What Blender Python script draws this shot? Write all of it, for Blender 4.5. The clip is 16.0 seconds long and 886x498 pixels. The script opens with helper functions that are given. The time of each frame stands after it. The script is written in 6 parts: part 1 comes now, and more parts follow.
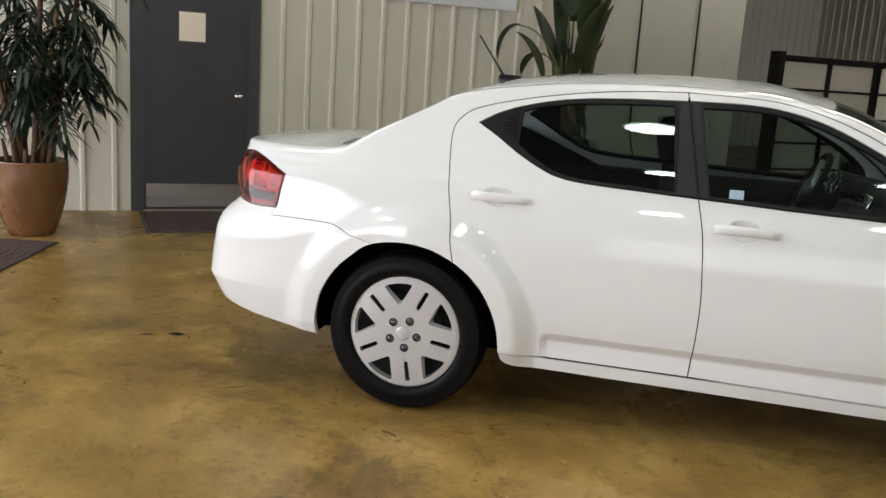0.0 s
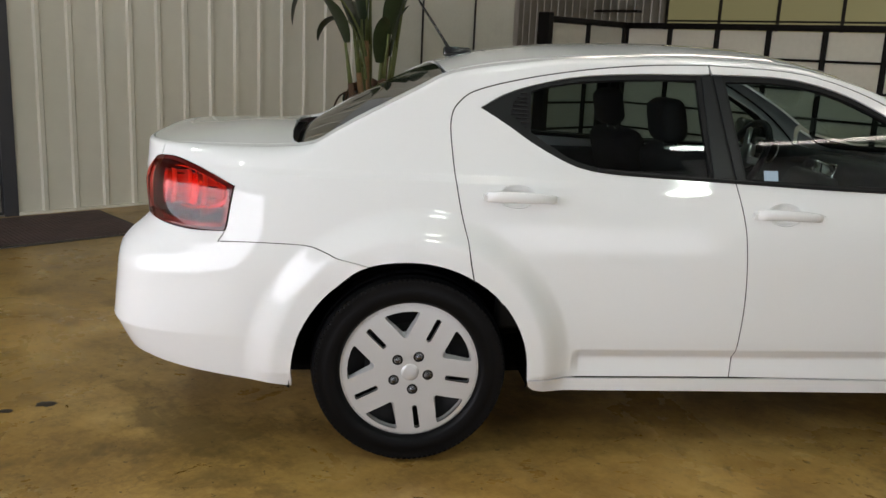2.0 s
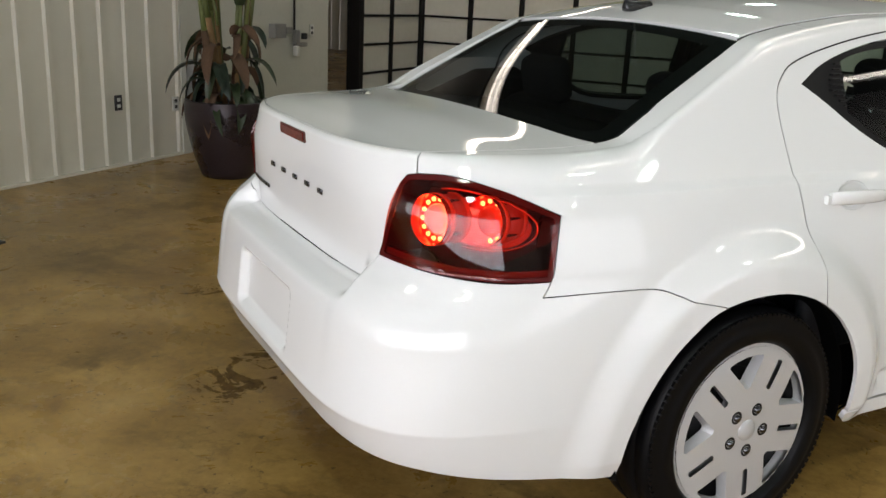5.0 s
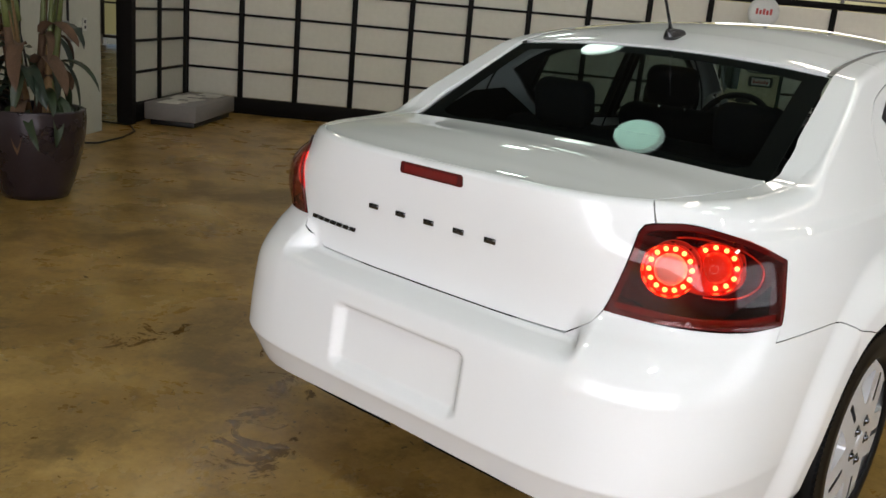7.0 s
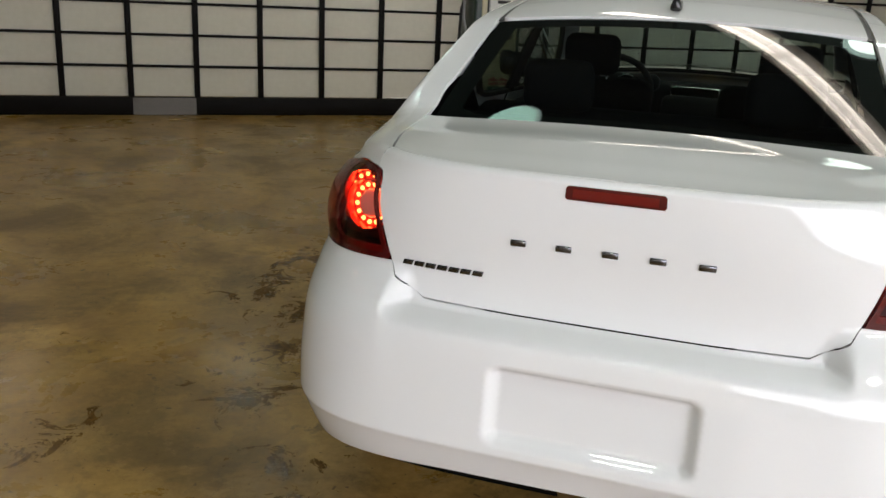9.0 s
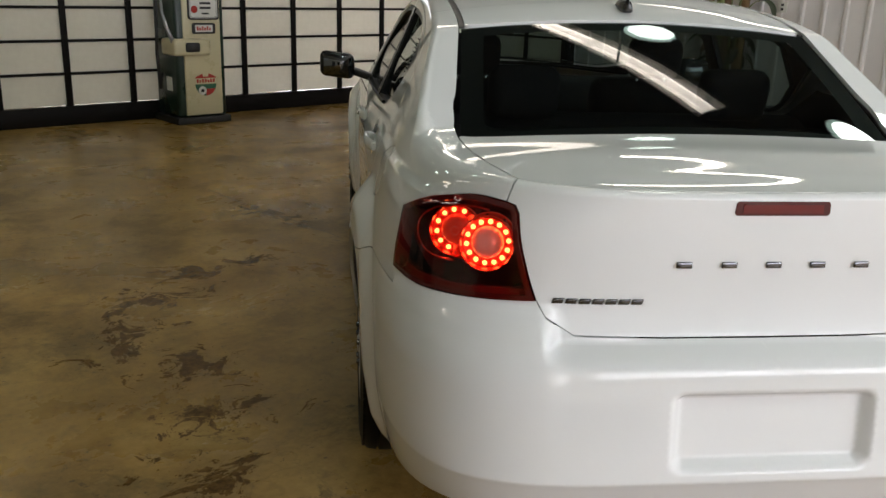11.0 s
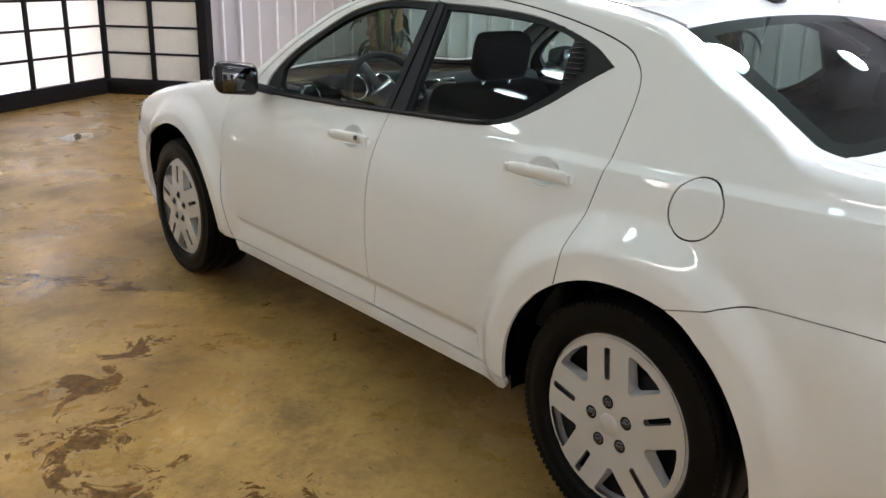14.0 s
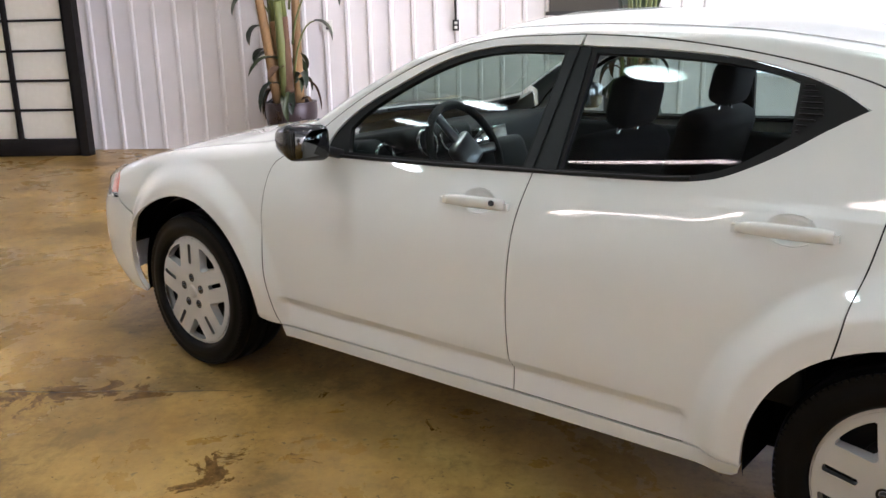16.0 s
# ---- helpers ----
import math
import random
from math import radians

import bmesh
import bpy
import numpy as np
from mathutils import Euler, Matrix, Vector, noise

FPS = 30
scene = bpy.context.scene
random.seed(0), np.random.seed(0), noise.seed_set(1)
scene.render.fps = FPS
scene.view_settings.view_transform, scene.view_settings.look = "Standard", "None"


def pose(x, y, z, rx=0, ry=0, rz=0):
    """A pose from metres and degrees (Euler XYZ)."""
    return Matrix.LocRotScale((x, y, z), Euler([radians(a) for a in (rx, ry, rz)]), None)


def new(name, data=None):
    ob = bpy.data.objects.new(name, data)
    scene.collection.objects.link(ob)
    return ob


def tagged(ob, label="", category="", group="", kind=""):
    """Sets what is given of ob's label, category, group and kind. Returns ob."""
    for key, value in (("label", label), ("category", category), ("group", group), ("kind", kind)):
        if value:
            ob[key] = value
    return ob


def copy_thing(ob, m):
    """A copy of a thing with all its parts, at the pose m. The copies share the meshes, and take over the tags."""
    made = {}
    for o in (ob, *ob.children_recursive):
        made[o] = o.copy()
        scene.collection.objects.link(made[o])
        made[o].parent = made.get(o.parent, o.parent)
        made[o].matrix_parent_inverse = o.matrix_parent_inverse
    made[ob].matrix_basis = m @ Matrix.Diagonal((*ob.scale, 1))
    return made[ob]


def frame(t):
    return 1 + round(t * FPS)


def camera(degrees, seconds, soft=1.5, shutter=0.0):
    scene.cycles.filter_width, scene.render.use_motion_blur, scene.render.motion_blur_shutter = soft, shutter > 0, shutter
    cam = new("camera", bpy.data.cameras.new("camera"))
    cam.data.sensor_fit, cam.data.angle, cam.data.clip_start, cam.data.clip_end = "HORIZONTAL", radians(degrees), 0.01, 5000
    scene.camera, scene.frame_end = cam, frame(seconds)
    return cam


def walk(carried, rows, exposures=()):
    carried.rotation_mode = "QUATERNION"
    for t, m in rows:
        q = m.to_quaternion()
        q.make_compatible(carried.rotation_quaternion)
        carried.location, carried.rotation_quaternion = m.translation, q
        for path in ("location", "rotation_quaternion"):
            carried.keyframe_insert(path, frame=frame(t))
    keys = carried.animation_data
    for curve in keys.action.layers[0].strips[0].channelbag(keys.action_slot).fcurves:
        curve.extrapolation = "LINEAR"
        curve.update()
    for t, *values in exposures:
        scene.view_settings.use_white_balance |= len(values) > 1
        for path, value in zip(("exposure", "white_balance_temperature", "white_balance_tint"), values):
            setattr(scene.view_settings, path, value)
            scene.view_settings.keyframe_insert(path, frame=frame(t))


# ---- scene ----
from mathutils.geometry import delaunay_2d_cdt

cam = camera(53.42, 16.0)

PATH = [
    (0, pose(0.966, -4.212, 1.411, 78.49, -3.63, 14.42)),
    (0.5, pose(0.599, -4.203, 1.436, 77.64, -2.15, 4.44)),
    (1, pose(0.341, -4.051, 1.411, 78.41, -1.92, -0.23)),
    (1.5, pose(0.046, -3.860, 1.400, 79.71, -2.88, -2.01)),
    (2, pose(-0.241, -3.636, 1.400, 77.16, -2.61, -6.23)),
    (2.5, pose(-0.419, -3.327, 1.369, 77.39, -3.28, -6.41)),
    (3, pose(-0.653, -3.065, 1.370, 77.17, -4.77, -5.31)),
    (3.5, pose(-0.897, -2.794, 1.393, 74.33, -4.39, -7.21)),
    (4, pose(-1.146, -2.528, 1.382, 72.74, -4.88, -4.75)),
    (4.5, pose(-1.408, -2.397, 1.379, 73.44, -3.84, -15.25)),
    (4.7, pose(-1.539, -2.366, 1.383, 73.83, -3.19, -21.14)),
    (6.8, pose(-2.494, -1.486, 1.439, 73.66, -5.32, -46.14)),
    (7, pose(-2.531, -1.400, 1.404, 74.73, -5.03, -48.36)),
    (7.5, pose(-2.648, -1.117, 1.397, 74.98, -6.63, -52.79)),
    (8, pose(-2.780, -0.814, 1.398, 74.96, -5.36, -61.46)),
    (8.5, pose(-2.749, -0.498, 1.379, 74.77, -4.88, -66.80)),
    (8.7, pose(-2.726, -0.389, 1.394, 74.03, -3.76, -68.22)),
    (10.8, pose(-2.655, 0.852, 1.427, 74.05, -1.66, -94.83)),
    (11, pose(-2.620, 0.896, 1.434, 73.37, -1.65, -96.15)),
    (11.5, pose(-2.381, 1.110, 1.418, 73.43, -1.62, -100.88)),
    (12, pose(-2.181, 1.397, 1.403, 76.23, -3.72, -108.43)),
    (12.5, pose(-1.957, 1.719, 1.414, 73.39, -2.76, -113.54)),
    (13, pose(-1.715, 1.948, 1.419, 73.15, -0.63, -118.92)),
    (13.5, pose(-1.522, 2.213, 1.417, 74.17, -2.38, -123.44)),
    (14, pose(-1.323, 2.458, 1.423, 72.97, -0.84, -128.28)),
    (14.5, pose(-1.024, 2.574, 1.438, 73.62, 1.07, -131.93)),
    (15, pose(-0.781, 2.742, 1.436, 75.40, 0.34, -136.35)),
    (15.5, pose(-0.579, 2.878, 1.447, 74.36, 1.54, -141.16)),
    (16, pose(-0.339, 2.898, 1.461, 74.81, 1.27, -140.25)),
]
EXPOSURES = [
    (0, -0.42, 6330, 14), (1.3, -0.55, 6310, 14), (2.0, -0.62, 6290, 14), (2.8, -0.54, 6310, 14), (3.5, -0.52, 6320, 13), (4.2, -0.55, 6320, 13), (4.7, -0.54, 6320, 13), (7, -0.51, 6300, 13), (8.7, -0.46, 6320, 13), (11, -0.55, 6350, 12), (12, -0.38, 6320, 11),
    (12.5, 0.0, 6300, 11), (13, 0.5, 6080, 12), (13.5, 0.82, 5900, 16), (14, 1.13, 5740, 21), (14.5, 1.44, 5760, 22), (14.95, 1.12, 5760, 23), (15.5, 1.14, 5750, 23), (16, 1.2, 5800, 24),
]
walk(cam, PATH, EXPOSURES)

# ---- light ----
ROOM = pose(3.414, 7.843, 0, 0, 0, -53.69)   # room axes: x along the paper screen, y away through it
world = bpy.data.worlds.new("world")
scene.world = world
world.use_nodes = True
sky = world.node_tree.nodes.new("ShaderNodeTexSky")
sky.sky_type, sky.sun_disc, sky.sun_elevation, sky.sun_rotation = "NISHITA", False, radians(35), radians(200)
world.node_tree.links.new(sky.outputs[0], world.node_tree.nodes["Background"].inputs[0])
world.node_tree.nodes["Background"].inputs[1].default_value = 0.08


def area_lamp(name, at, turn, size, size_y, watts, colour, shape="RECTANGLE"):
    data = bpy.data.lights.new(name, "AREA")
    data.shape, data.size, data.size_y, data.energy, data.color = shape, size, size_y, watts, colour
    ob = new(name, data)
    ob.matrix_world = ROOM @ pose(*at, *turn)
    return ob


COOL = (0.97, 0.95, 1.0)
# daylight in the glazed doors behind the walk
area_lamp("daylight_fill", (4.325, -14.565, 1.9), (90, 0, 0), 8.7, 2.55, 490, COOL)
area_lamp("daylight_fill", (13.265, -11.2, 1.9), (90, 0, 90), 5.0, 2.55, 35, COOL)
# lamps added in the hall to light the paper from behind
area_lamp("daylight_fill", (10.6, 8.2, 1.6), (-90, 0, 0), 6.0, 2.6, 230, (1.0, 0.96, 0.88))
area_lamp("daylight_fill", (11.415, 3.8, 1.05), (90, 0, 90), 5.0, 1.05, 440, (0.98, 0.94, 1.0))
# ceiling lamps
TUBES = [(5.8, -4.35), (5.8, -5.7), (5.8, -7.05), (0.85, -4.7), (0.85, -3.35), (0.85, -2.0), (1.0, -0.65), (1.0, 0.7), (1.0, 2.05), (9.8, -3.85), (9.8, -5.2), (9.8, -6.55)]
for u, v, long, watts in ((5.8, -5.7, 4.0, 30), (0.85, -3.35, 4.0, 10), (1.0, 0.7, 4.0, 10), (9.8, -5.2, 4.0, 36)):
    area_lamp("strip_light", (u, v, 3.892), (0, 0, 0), 0.2, long, watts, (1.0, 0.9, 0.76))
# the disc at (5.2, -11.2) is added as fill for the west floor
DISCS = [(3.68, -3.8), (3.55, -6.12), (6.65, -6.35), (7.1, -8.4), (9.4, -9.9), (5.2, -11.2), (2.6, -9.4), (10.2, -7.9), (3.78, -1.1), (3.72, 1.5)]
for u, v in DISCS:
    mint = (u, v) == (3.55, -6.12)
    area_lamp("disc_light", (u, v, 4.08), (0, 0, 0), 0.42, 0.42, 3 if mint else 50 if v < -11 else 40 if v < -9.8 else 22 if v < -7.5 else 4 if v == -3.8 else 8, (0.5, 1.0, 0.74) if mint else (0.9, 1.0, 0.86) if v < -7.5 else (0.86, 1.0, 0.84), "DISK")

# ---- materials ----


def material(name, colour, rough=0.5, metal=0.0, coat=0.0):
    m = bpy.data.materials.new(name)
    m.use_nodes = True
    b = m.node_tree.nodes["Principled BSDF"]
    b.inputs["Base Color"].default_value = (*colour, 1)
    b.inputs["Roughness"].default_value = rough
    b.inputs["Metallic"].default_value = metal
    b.inputs["Coat Weight"].default_value = coat
    return m


WHITE_PAINT = material("white_paint", (0.76, 0.765, 0.76), 0.7, 0, 1.0)
for socket, value in (("Coat IOR", 1.54), ("Coat Roughness", 0.012), ("Specular IOR Level", 0.0)):
    WHITE_PAINT.node_tree.nodes["Principled BSDF"].inputs[socket].default_value = value
RUBBER = material("rubber", (0.0035, 0.0035, 0.004), 0.42)
COVER = material("silver_cover", (0.56, 0.56, 0.565), 0.3, 0.3)
RIM_STEEL = material("rim_steel", (0.010, 0.010, 0.011), 0.6, 0.2)
CHROME = material("chrome", (0.8, 0.8, 0.8), 0.08, 1.0)
CHROME_DULL = material("dull_chrome", (0.35, 0.36, 0.38), 0.3, 1.0)
DARK_CHROME = material("dark_chrome", (0.12, 0.12, 0.13), 0.2, 1.0)
GLOSS_BLACK = material("gloss_black", (0.012, 0.012, 0.013), 0.15)
TRIM = material("black_trim", (0.006, 0.006, 0.0065), 0.5)
MOULDING = material("roof_moulding", (0.045, 0.043, 0.04), 0.5)
PILLAR = material("satin_black", (0.012, 0.013, 0.014), 0.28)
LINER = material("black_liner", (0.004, 0.004, 0.004), 0.9)
CLOTH = material("seat_cloth", (0.009, 0.009, 0.010), 0.85)
DASH = material("dashboard_plastic", (0.014, 0.015, 0.017), 0.6)
AMBER = material("amber", (0.8, 0.27, 0.2), 0.2)
REFLECTOR = material("red_reflector", (0.13, 0.008, 0.007), 0.1)
LAMP_BACK = material("lamp_housing", (0.06, 0.006, 0.006), 0.25)
DISH = material("red_lamp_dish", (0.75, 0.045, 0.02), 0.22, 0.15)
LAMP_RIM = material("lamp_rim", (0.07, 0.007, 0.007), 0.12)
SHROUD = material("red_lamp_shroud", (0.8, 0.07, 0.025), 0.16, 0.7)
LAMP_CLEAR = material("lamp_bowl_clear", (0.95, 0.85, 0.82), 0.1, 0.1)
STICKER = material("sticker", (0.35, 0.45, 0.55), 0.5)
LAMP_SILVER = material("lamp_silver", (0.62, 0.60, 0.60), 0.3, 0.3)
for m, gloss_level in ((PILLAR, 0.25), (RUBBER, 0.12), (TRIM, 0.22), (CLOTH, 0.15), (DASH, 0.22), (LINER, 0.03)):
    m.node_tree.nodes["Principled BSDF"].inputs["Specular IOR Level"].default_value = gloss_level
MIRROR = material("mirror_glass", (0.14, 0.145, 0.15), 0.02, 1.0)
BADGE = material("smoked_chrome", (0.16, 0.16, 0.17), 0.16, 1.0)


def glow(name, colour, strength, base=(0.8, 0.8, 0.8)):
    m = material(name, base, 0.3)
    b = m.node_tree.nodes["Principled BSDF"]
    b.inputs["Emission Color"].default_value = (*colour, 1)
    b.inputs["Emission Strength"].default_value = strength
    return m


def pane_material(name, tint, least=0.05, rough=0.0):
    """Thin glass: light passes tinted, the gloss grows towards grazing."""
    m = bpy.data.materials.new(name)
    m.use_nodes = True
    t = m.node_tree
    t.nodes.remove(t.nodes["Principled BSDF"])
    clear, gloss, mix, lw, power, level = (t.nodes.new("ShaderNode" + k) for k in ("BsdfTransparent", "BsdfGlossy", "MixShader", "LayerWeight", "Math", "Math"))
    clear.inputs[0].default_value = (*tint, 1)
    gloss.inputs["Roughness"].default_value = rough
    lw.inputs[0].default_value = 0.5
    power.operation, power.inputs[1].default_value = "POWER", 5.0
    level.operation, level.inputs[1].default_value, level.inputs[2].default_value = "MULTIPLY_ADD", 1 - least, least
    t.links.new(lw.outputs["Facing"], power.inputs[0])
    t.links.new(power.outputs[0], level.inputs[0])
    t.links.new(level.outputs[0], mix.inputs[0])
    t.links.new(clear.outputs[0], mix.inputs[1])
    t.links.new(gloss.outputs[0], mix.inputs[2])
    t.links.new(mix.outputs[0], t.nodes["Material Output"].inputs[0])
    return m


DIODE = glow("diode", (1.0, 0.30, 0.07), 20.0, (0.8, 0.1, 0.02))
LAMP_RED = glow("lamp_bowl_red", (1.0, 0.08, 0.02), 0.26, (0.55, 0.035, 0.012))
LAMP_RED_DARK = glow("lamp_barrel_red", (1.0, 0.06, 0.02), 0.06, (0.45, 0.025, 0.012))
LENS = pane_material("red_lens", (0.90, 0.38, 0.32), 0.04)
TINT = pane_material("tinted_glass", (0.50, 0.58, 0.55))
TINT_REAR = pane_material("tinted_rear_glass", (0.24, 0.29, 0.275), 0.045)
SCREEN_GLASS = pane_material("windscreen_glass", (0.6, 0.7, 0.66))
CLEAR = pane_material("clear_lens", (0.85, 0.85, 0.85))
BLACK = material("black_plastic", (0.015, 0.015, 0.016), 0.4)


def nodes_of(m):
    t = m.node_tree
    return t, t.nodes["Principled BSDF"]


def tex(t, kind, scale, detail=4.0, rough=0.55, coord="Object", distort=0.0, stretch=None):
    c = t.nodes.new("ShaderNodeTexCoord")
    n = t.nodes.new(kind)
    n.inputs["Scale"].default_value = scale
    if "Detail" in n.inputs:
        n.inputs["Detail"].default_value = detail
    if "Roughness" in n.inputs:
        n.inputs["Roughness"].default_value = rough
    if "Distortion" in n.inputs:
        n.inputs["Distortion"].default_value = distort
    if stretch:
        mp = t.nodes.new("ShaderNodeMapping")
        mp.inputs["Scale"].default_value = stretch
        t.links.new(c.outputs[coord], mp.inputs[0])
        t.links.new(mp.outputs[0], n.inputs["Vector"])
    else:
        t.links.new(c.outputs[coord], n.inputs["Vector"])
    return n


def ramp(t, source, stops):
    r = t.nodes.new("ShaderNodeValToRGB")
    e = r.color_ramp.elements
    e[0].position, e[0].color = stops[0][0], (*stops[0][1], 1)
    e[1].position, e[1].color = stops[-1][0], (*stops[-1][1], 1)
    for q, c in stops[1:-1]:
        k = e.new(q)
        k.color = (*c, 1)
    t.links.new(source, r.inputs[0])
    return r


def mixed(t, fac, a, b, how="MIX"):
    m = t.nodes.new("ShaderNodeMix")
    m.data_type, m.blend_type = "RGBA", how
    for sock, val in ((m.inputs[0], fac), (m.inputs[6], a), (m.inputs[7], b)):
        if isinstance(val, (int, float)):
            sock.default_value = val
        elif isinstance(val, tuple):
            sock.default_value = (*val, 1)
        else:
            t.links.new(val, sock)
    return m.outputs[2]


def bump(t, b, height, strength, dist=0.01):
    n = t.nodes.new("ShaderNodeBump")
    n.inputs["Strength"].default_value, n.inputs["Distance"].default_value = strength, dist
    t.links.new(height, n.inputs["Height"])
    t.links.new(n.outputs[0], b.inputs["Normal"])
    return n


def worn(name, colour, rough, metal=0.0, spread=0.12, scale=3.0, fine=60.0, dirt=0.0, relief=0.05, stretch=None, coat=0.0):
    """A plain surface with slow and fine variation of tone and gloss."""
    m = material(name, colour, rough, metal, coat)
    t, b = nodes_of(m)
    slow, quick = tex(t, "ShaderNodeTexNoise", scale, 5, stretch=stretch), tex(t, "ShaderNodeTexNoise", fine, 3)
    lo = tuple(c * (1 - spread) for c in colour)
    hi = tuple(min(1, c * (1 + spread)) for c in colour)
    col = ramp(t, slow.outputs[0], [(0.3, lo), (0.7, hi)]).outputs[0]
    col = mixed(t, 0.35, col, ramp(t, quick.outputs[0], [(0.3, lo), (0.7, hi)]).outputs[0])
    if dirt:
        spots = tex(t, "ShaderNodeTexNoise", scale * 2.3, 8, 0.7)
        col = mixed(t, ramp(t, spots.outputs[0], [(0.58, (0, 0, 0)), (0.75, (dirt,) * 3)]).outputs[0], col, tuple(c * 0.45 for c in colour))
    t.links.new(col, b.inputs["Base Color"])
    t.links.new(ramp(t, slow.outputs[0], [(0.3, (max(0, rough - 0.08),) * 3), (0.7, (min(1, rough + 0.1),) * 3)]).outputs[0], b.inputs["Roughness"])
    if relief:
        bump(t, b, quick.outputs[0], relief, 0.004)
    return m


def concrete():
    """Acid-stained slab: ochre and umber clouds, dark blots, worn gloss sealer."""
    m = material("stained_concrete", (0.2, 0.14, 0.06), 0.3)
    t, b = nodes_of(m)
    slow = tex(t, "ShaderNodeTexNoise", 0.6, 6, 0.6, distort=0.5)
    mid = tex(t, "ShaderNodeTexNoise", 2.2, 8, 0.62, distort=0.12)
    fine = tex(t, "ShaderNodeTexNoise", 30, 7, 0.7)
    col = ramp(t, mid.outputs[0], [(0.30, (0.168, 0.091, 0.024)), (0.44, (0.266, 0.153, 0.043)), (0.56, (0.39, 0.24, 0.076)), (0.70, (0.53, 0.355, 0.135))]).outputs[0]
    col = mixed(t, ramp(t, slow.outputs[0], [(0.38, (0, 0, 0)), (0.66, (0.65,) * 3)]).outputs[0], col, (0.218, 0.143, 0.046))
    col = mixed(t, 0.22, col, ramp(t, fine.outputs[0], [(0.34, (0.10, 0.06, 0.022)), (0.68, (0.46, 0.325, 0.14))]).outputs[0])
    blot = tex(t, "ShaderNodeTexNoise", 1.5, 9, 0.66, distort=0.35)
    col = mixed(t, ramp(t, blot.outputs[0], [(0.53, (0, 0, 0)), (0.62, (0.6,) * 3)]).outputs[0], col, (0.082, 0.053, 0.022))
    drip = tex(t, "ShaderNodeTexNoise", 6.5, 8, 0.7, distort=0.4, stretch=(1.0, 0.6, 1.0))
    col = mixed(t, ramp(t, drip.outputs[0], [(0.62, (0, 0, 0)), (0.67, (0.6,) * 3)]).outputs[0], col, (0.075, 0.048, 0.022))
    mott = tex(t, "ShaderNodeTexNoise", 9.0, 7, 0.68, distort=0.15)
    col = mixed(t, ramp(t, mott.outputs[0], [(0.34, (0.45,) * 3), (0.47, (0, 0, 0))]).outputs[0], col, (0.105, 0.066, 0.027))
    col = mixed(t, ramp(t, mott.outputs[0], [(0.56, (0, 0, 0)), (0.72, (0.35,) * 3)]).outputs[0], col, (0.42, 0.30, 0.14))
    speck = tex(t, "ShaderNodeTexNoise", 24, 3, 0.6, distort=0.3)
    col = mixed(t, ramp(t, speck.outputs[0], [(0.665, (0, 0, 0)), (0.69, (0.75,) * 3)]).outputs[0], col, (0.07, 0.042, 0.018))
    vein = tex(t, "ShaderNodeTexVoronoi", 0.8, coord="Object")
    vein.feature = "DISTANCE_TO_EDGE"
    w = t.nodes.new("ShaderNodeVectorMath")
    w.operation = "ADD"
    t.links.new(vein.inputs["Vector"].links[0].from_socket, w.inputs[0])
    t.links.new(mid.outputs[1], w.inputs[1])
    t.links.new(w.outputs[0], vein.inputs["Vector"])
    col = mixed(t, ramp(t, vein.outputs[0], [(0.0, (0.28,) * 3), (0.010, (0, 0, 0))]).outputs[0], col, (0.05, 0.034, 0.016))
    # places where the sealer has worn through, ragged and glossy
    worn_at = None
    for u, v, r in [(3.37, -5.62, 0.5), (3.33, -6.48, 0.42), (3.47, -5.99, 0.4), (3.15, -6.79, 0.35), (3.18, -7.54, 0.25), (3.2, -7.31, 0.25), (3.18, -7.82, 0.32), (2.48, -7.02, 0.3), (4.33, -5.01, 0.35), (4.97, -4.45, 0.3), (4.01, -4.98, 0.35), (3.68, -5.23, 0.4), (4.94, -4.08, 0.4)]:
        d, k = t.nodes.new("ShaderNodeVectorMath"), t.nodes.new("ShaderNodeMapRange")
        d.operation, d.inputs[1].default_value = "DISTANCE", (u, v, 0)
        t.links.new(t.nodes["Texture Coordinate"].outputs["Object"], d.inputs[0])
        k.inputs[1].default_value, k.inputs[2].default_value, k.inputs[3].default_value, k.inputs[4].default_value = 0.1 * r, r, 0.17, 0.0
        t.links.new(d.outputs["Value"], k.inputs[0])
        if worn_at is None:
            worn_at = k.outputs[0]
        else:
            m2 = t.nodes.new("ShaderNodeMath")
            m2.operation = "MAXIMUM"
            t.links.new(worn_at, m2.inputs[0])
            t.links.new(k.outputs[0], m2.inputs[1])
            worn_at = m2.outputs[0]
    rag = tex(t, "ShaderNodeTexNoise", 5.5, 10, 0.72, distort=1.1)
    add = t.nodes.new("ShaderNodeMath")
    t.links.new(rag.outputs[0], add.inputs[0])
    t.links.new(worn_at, add.inputs[1])
    spall = ramp(t, add.outputs[0], [(0.658, (0, 0, 0)), (0.676, (1, 1, 1))]).outputs[0]
    flake, add = tex(t, "ShaderNodeTexNoise", 19, 6, 0.75, distort=0.9), t.nodes.new("ShaderNodeMath")
    t.links.new(flake.outputs[0], add.inputs[0])
    t.links.new(worn_at, add.inputs[1])
    spall = mixed(t, 1.0, spall, ramp(t, add.outputs[0], [(0.745, (0, 0, 0)), (0.76, (1, 1, 1))]).outputs[0], "LIGHTEN")
    col = mixed(t, spall, col, mixed(t, ramp(t, fine.outputs[0], [(0.4, (0, 0, 0)), (0.6, (1, 1, 1))]).outputs[0], (0.06, 0.032, 0.010), (0.15, 0.086, 0.032)))
    col = mixed(t, 1.0, col, (1.0, 0.975, 0.82), "MULTIPLY")
    col = mixed(t, 1.0, col, (0.11, 0.11, 0.11), "DODGE")
    t.links.new(col, b.inputs["Base Color"])
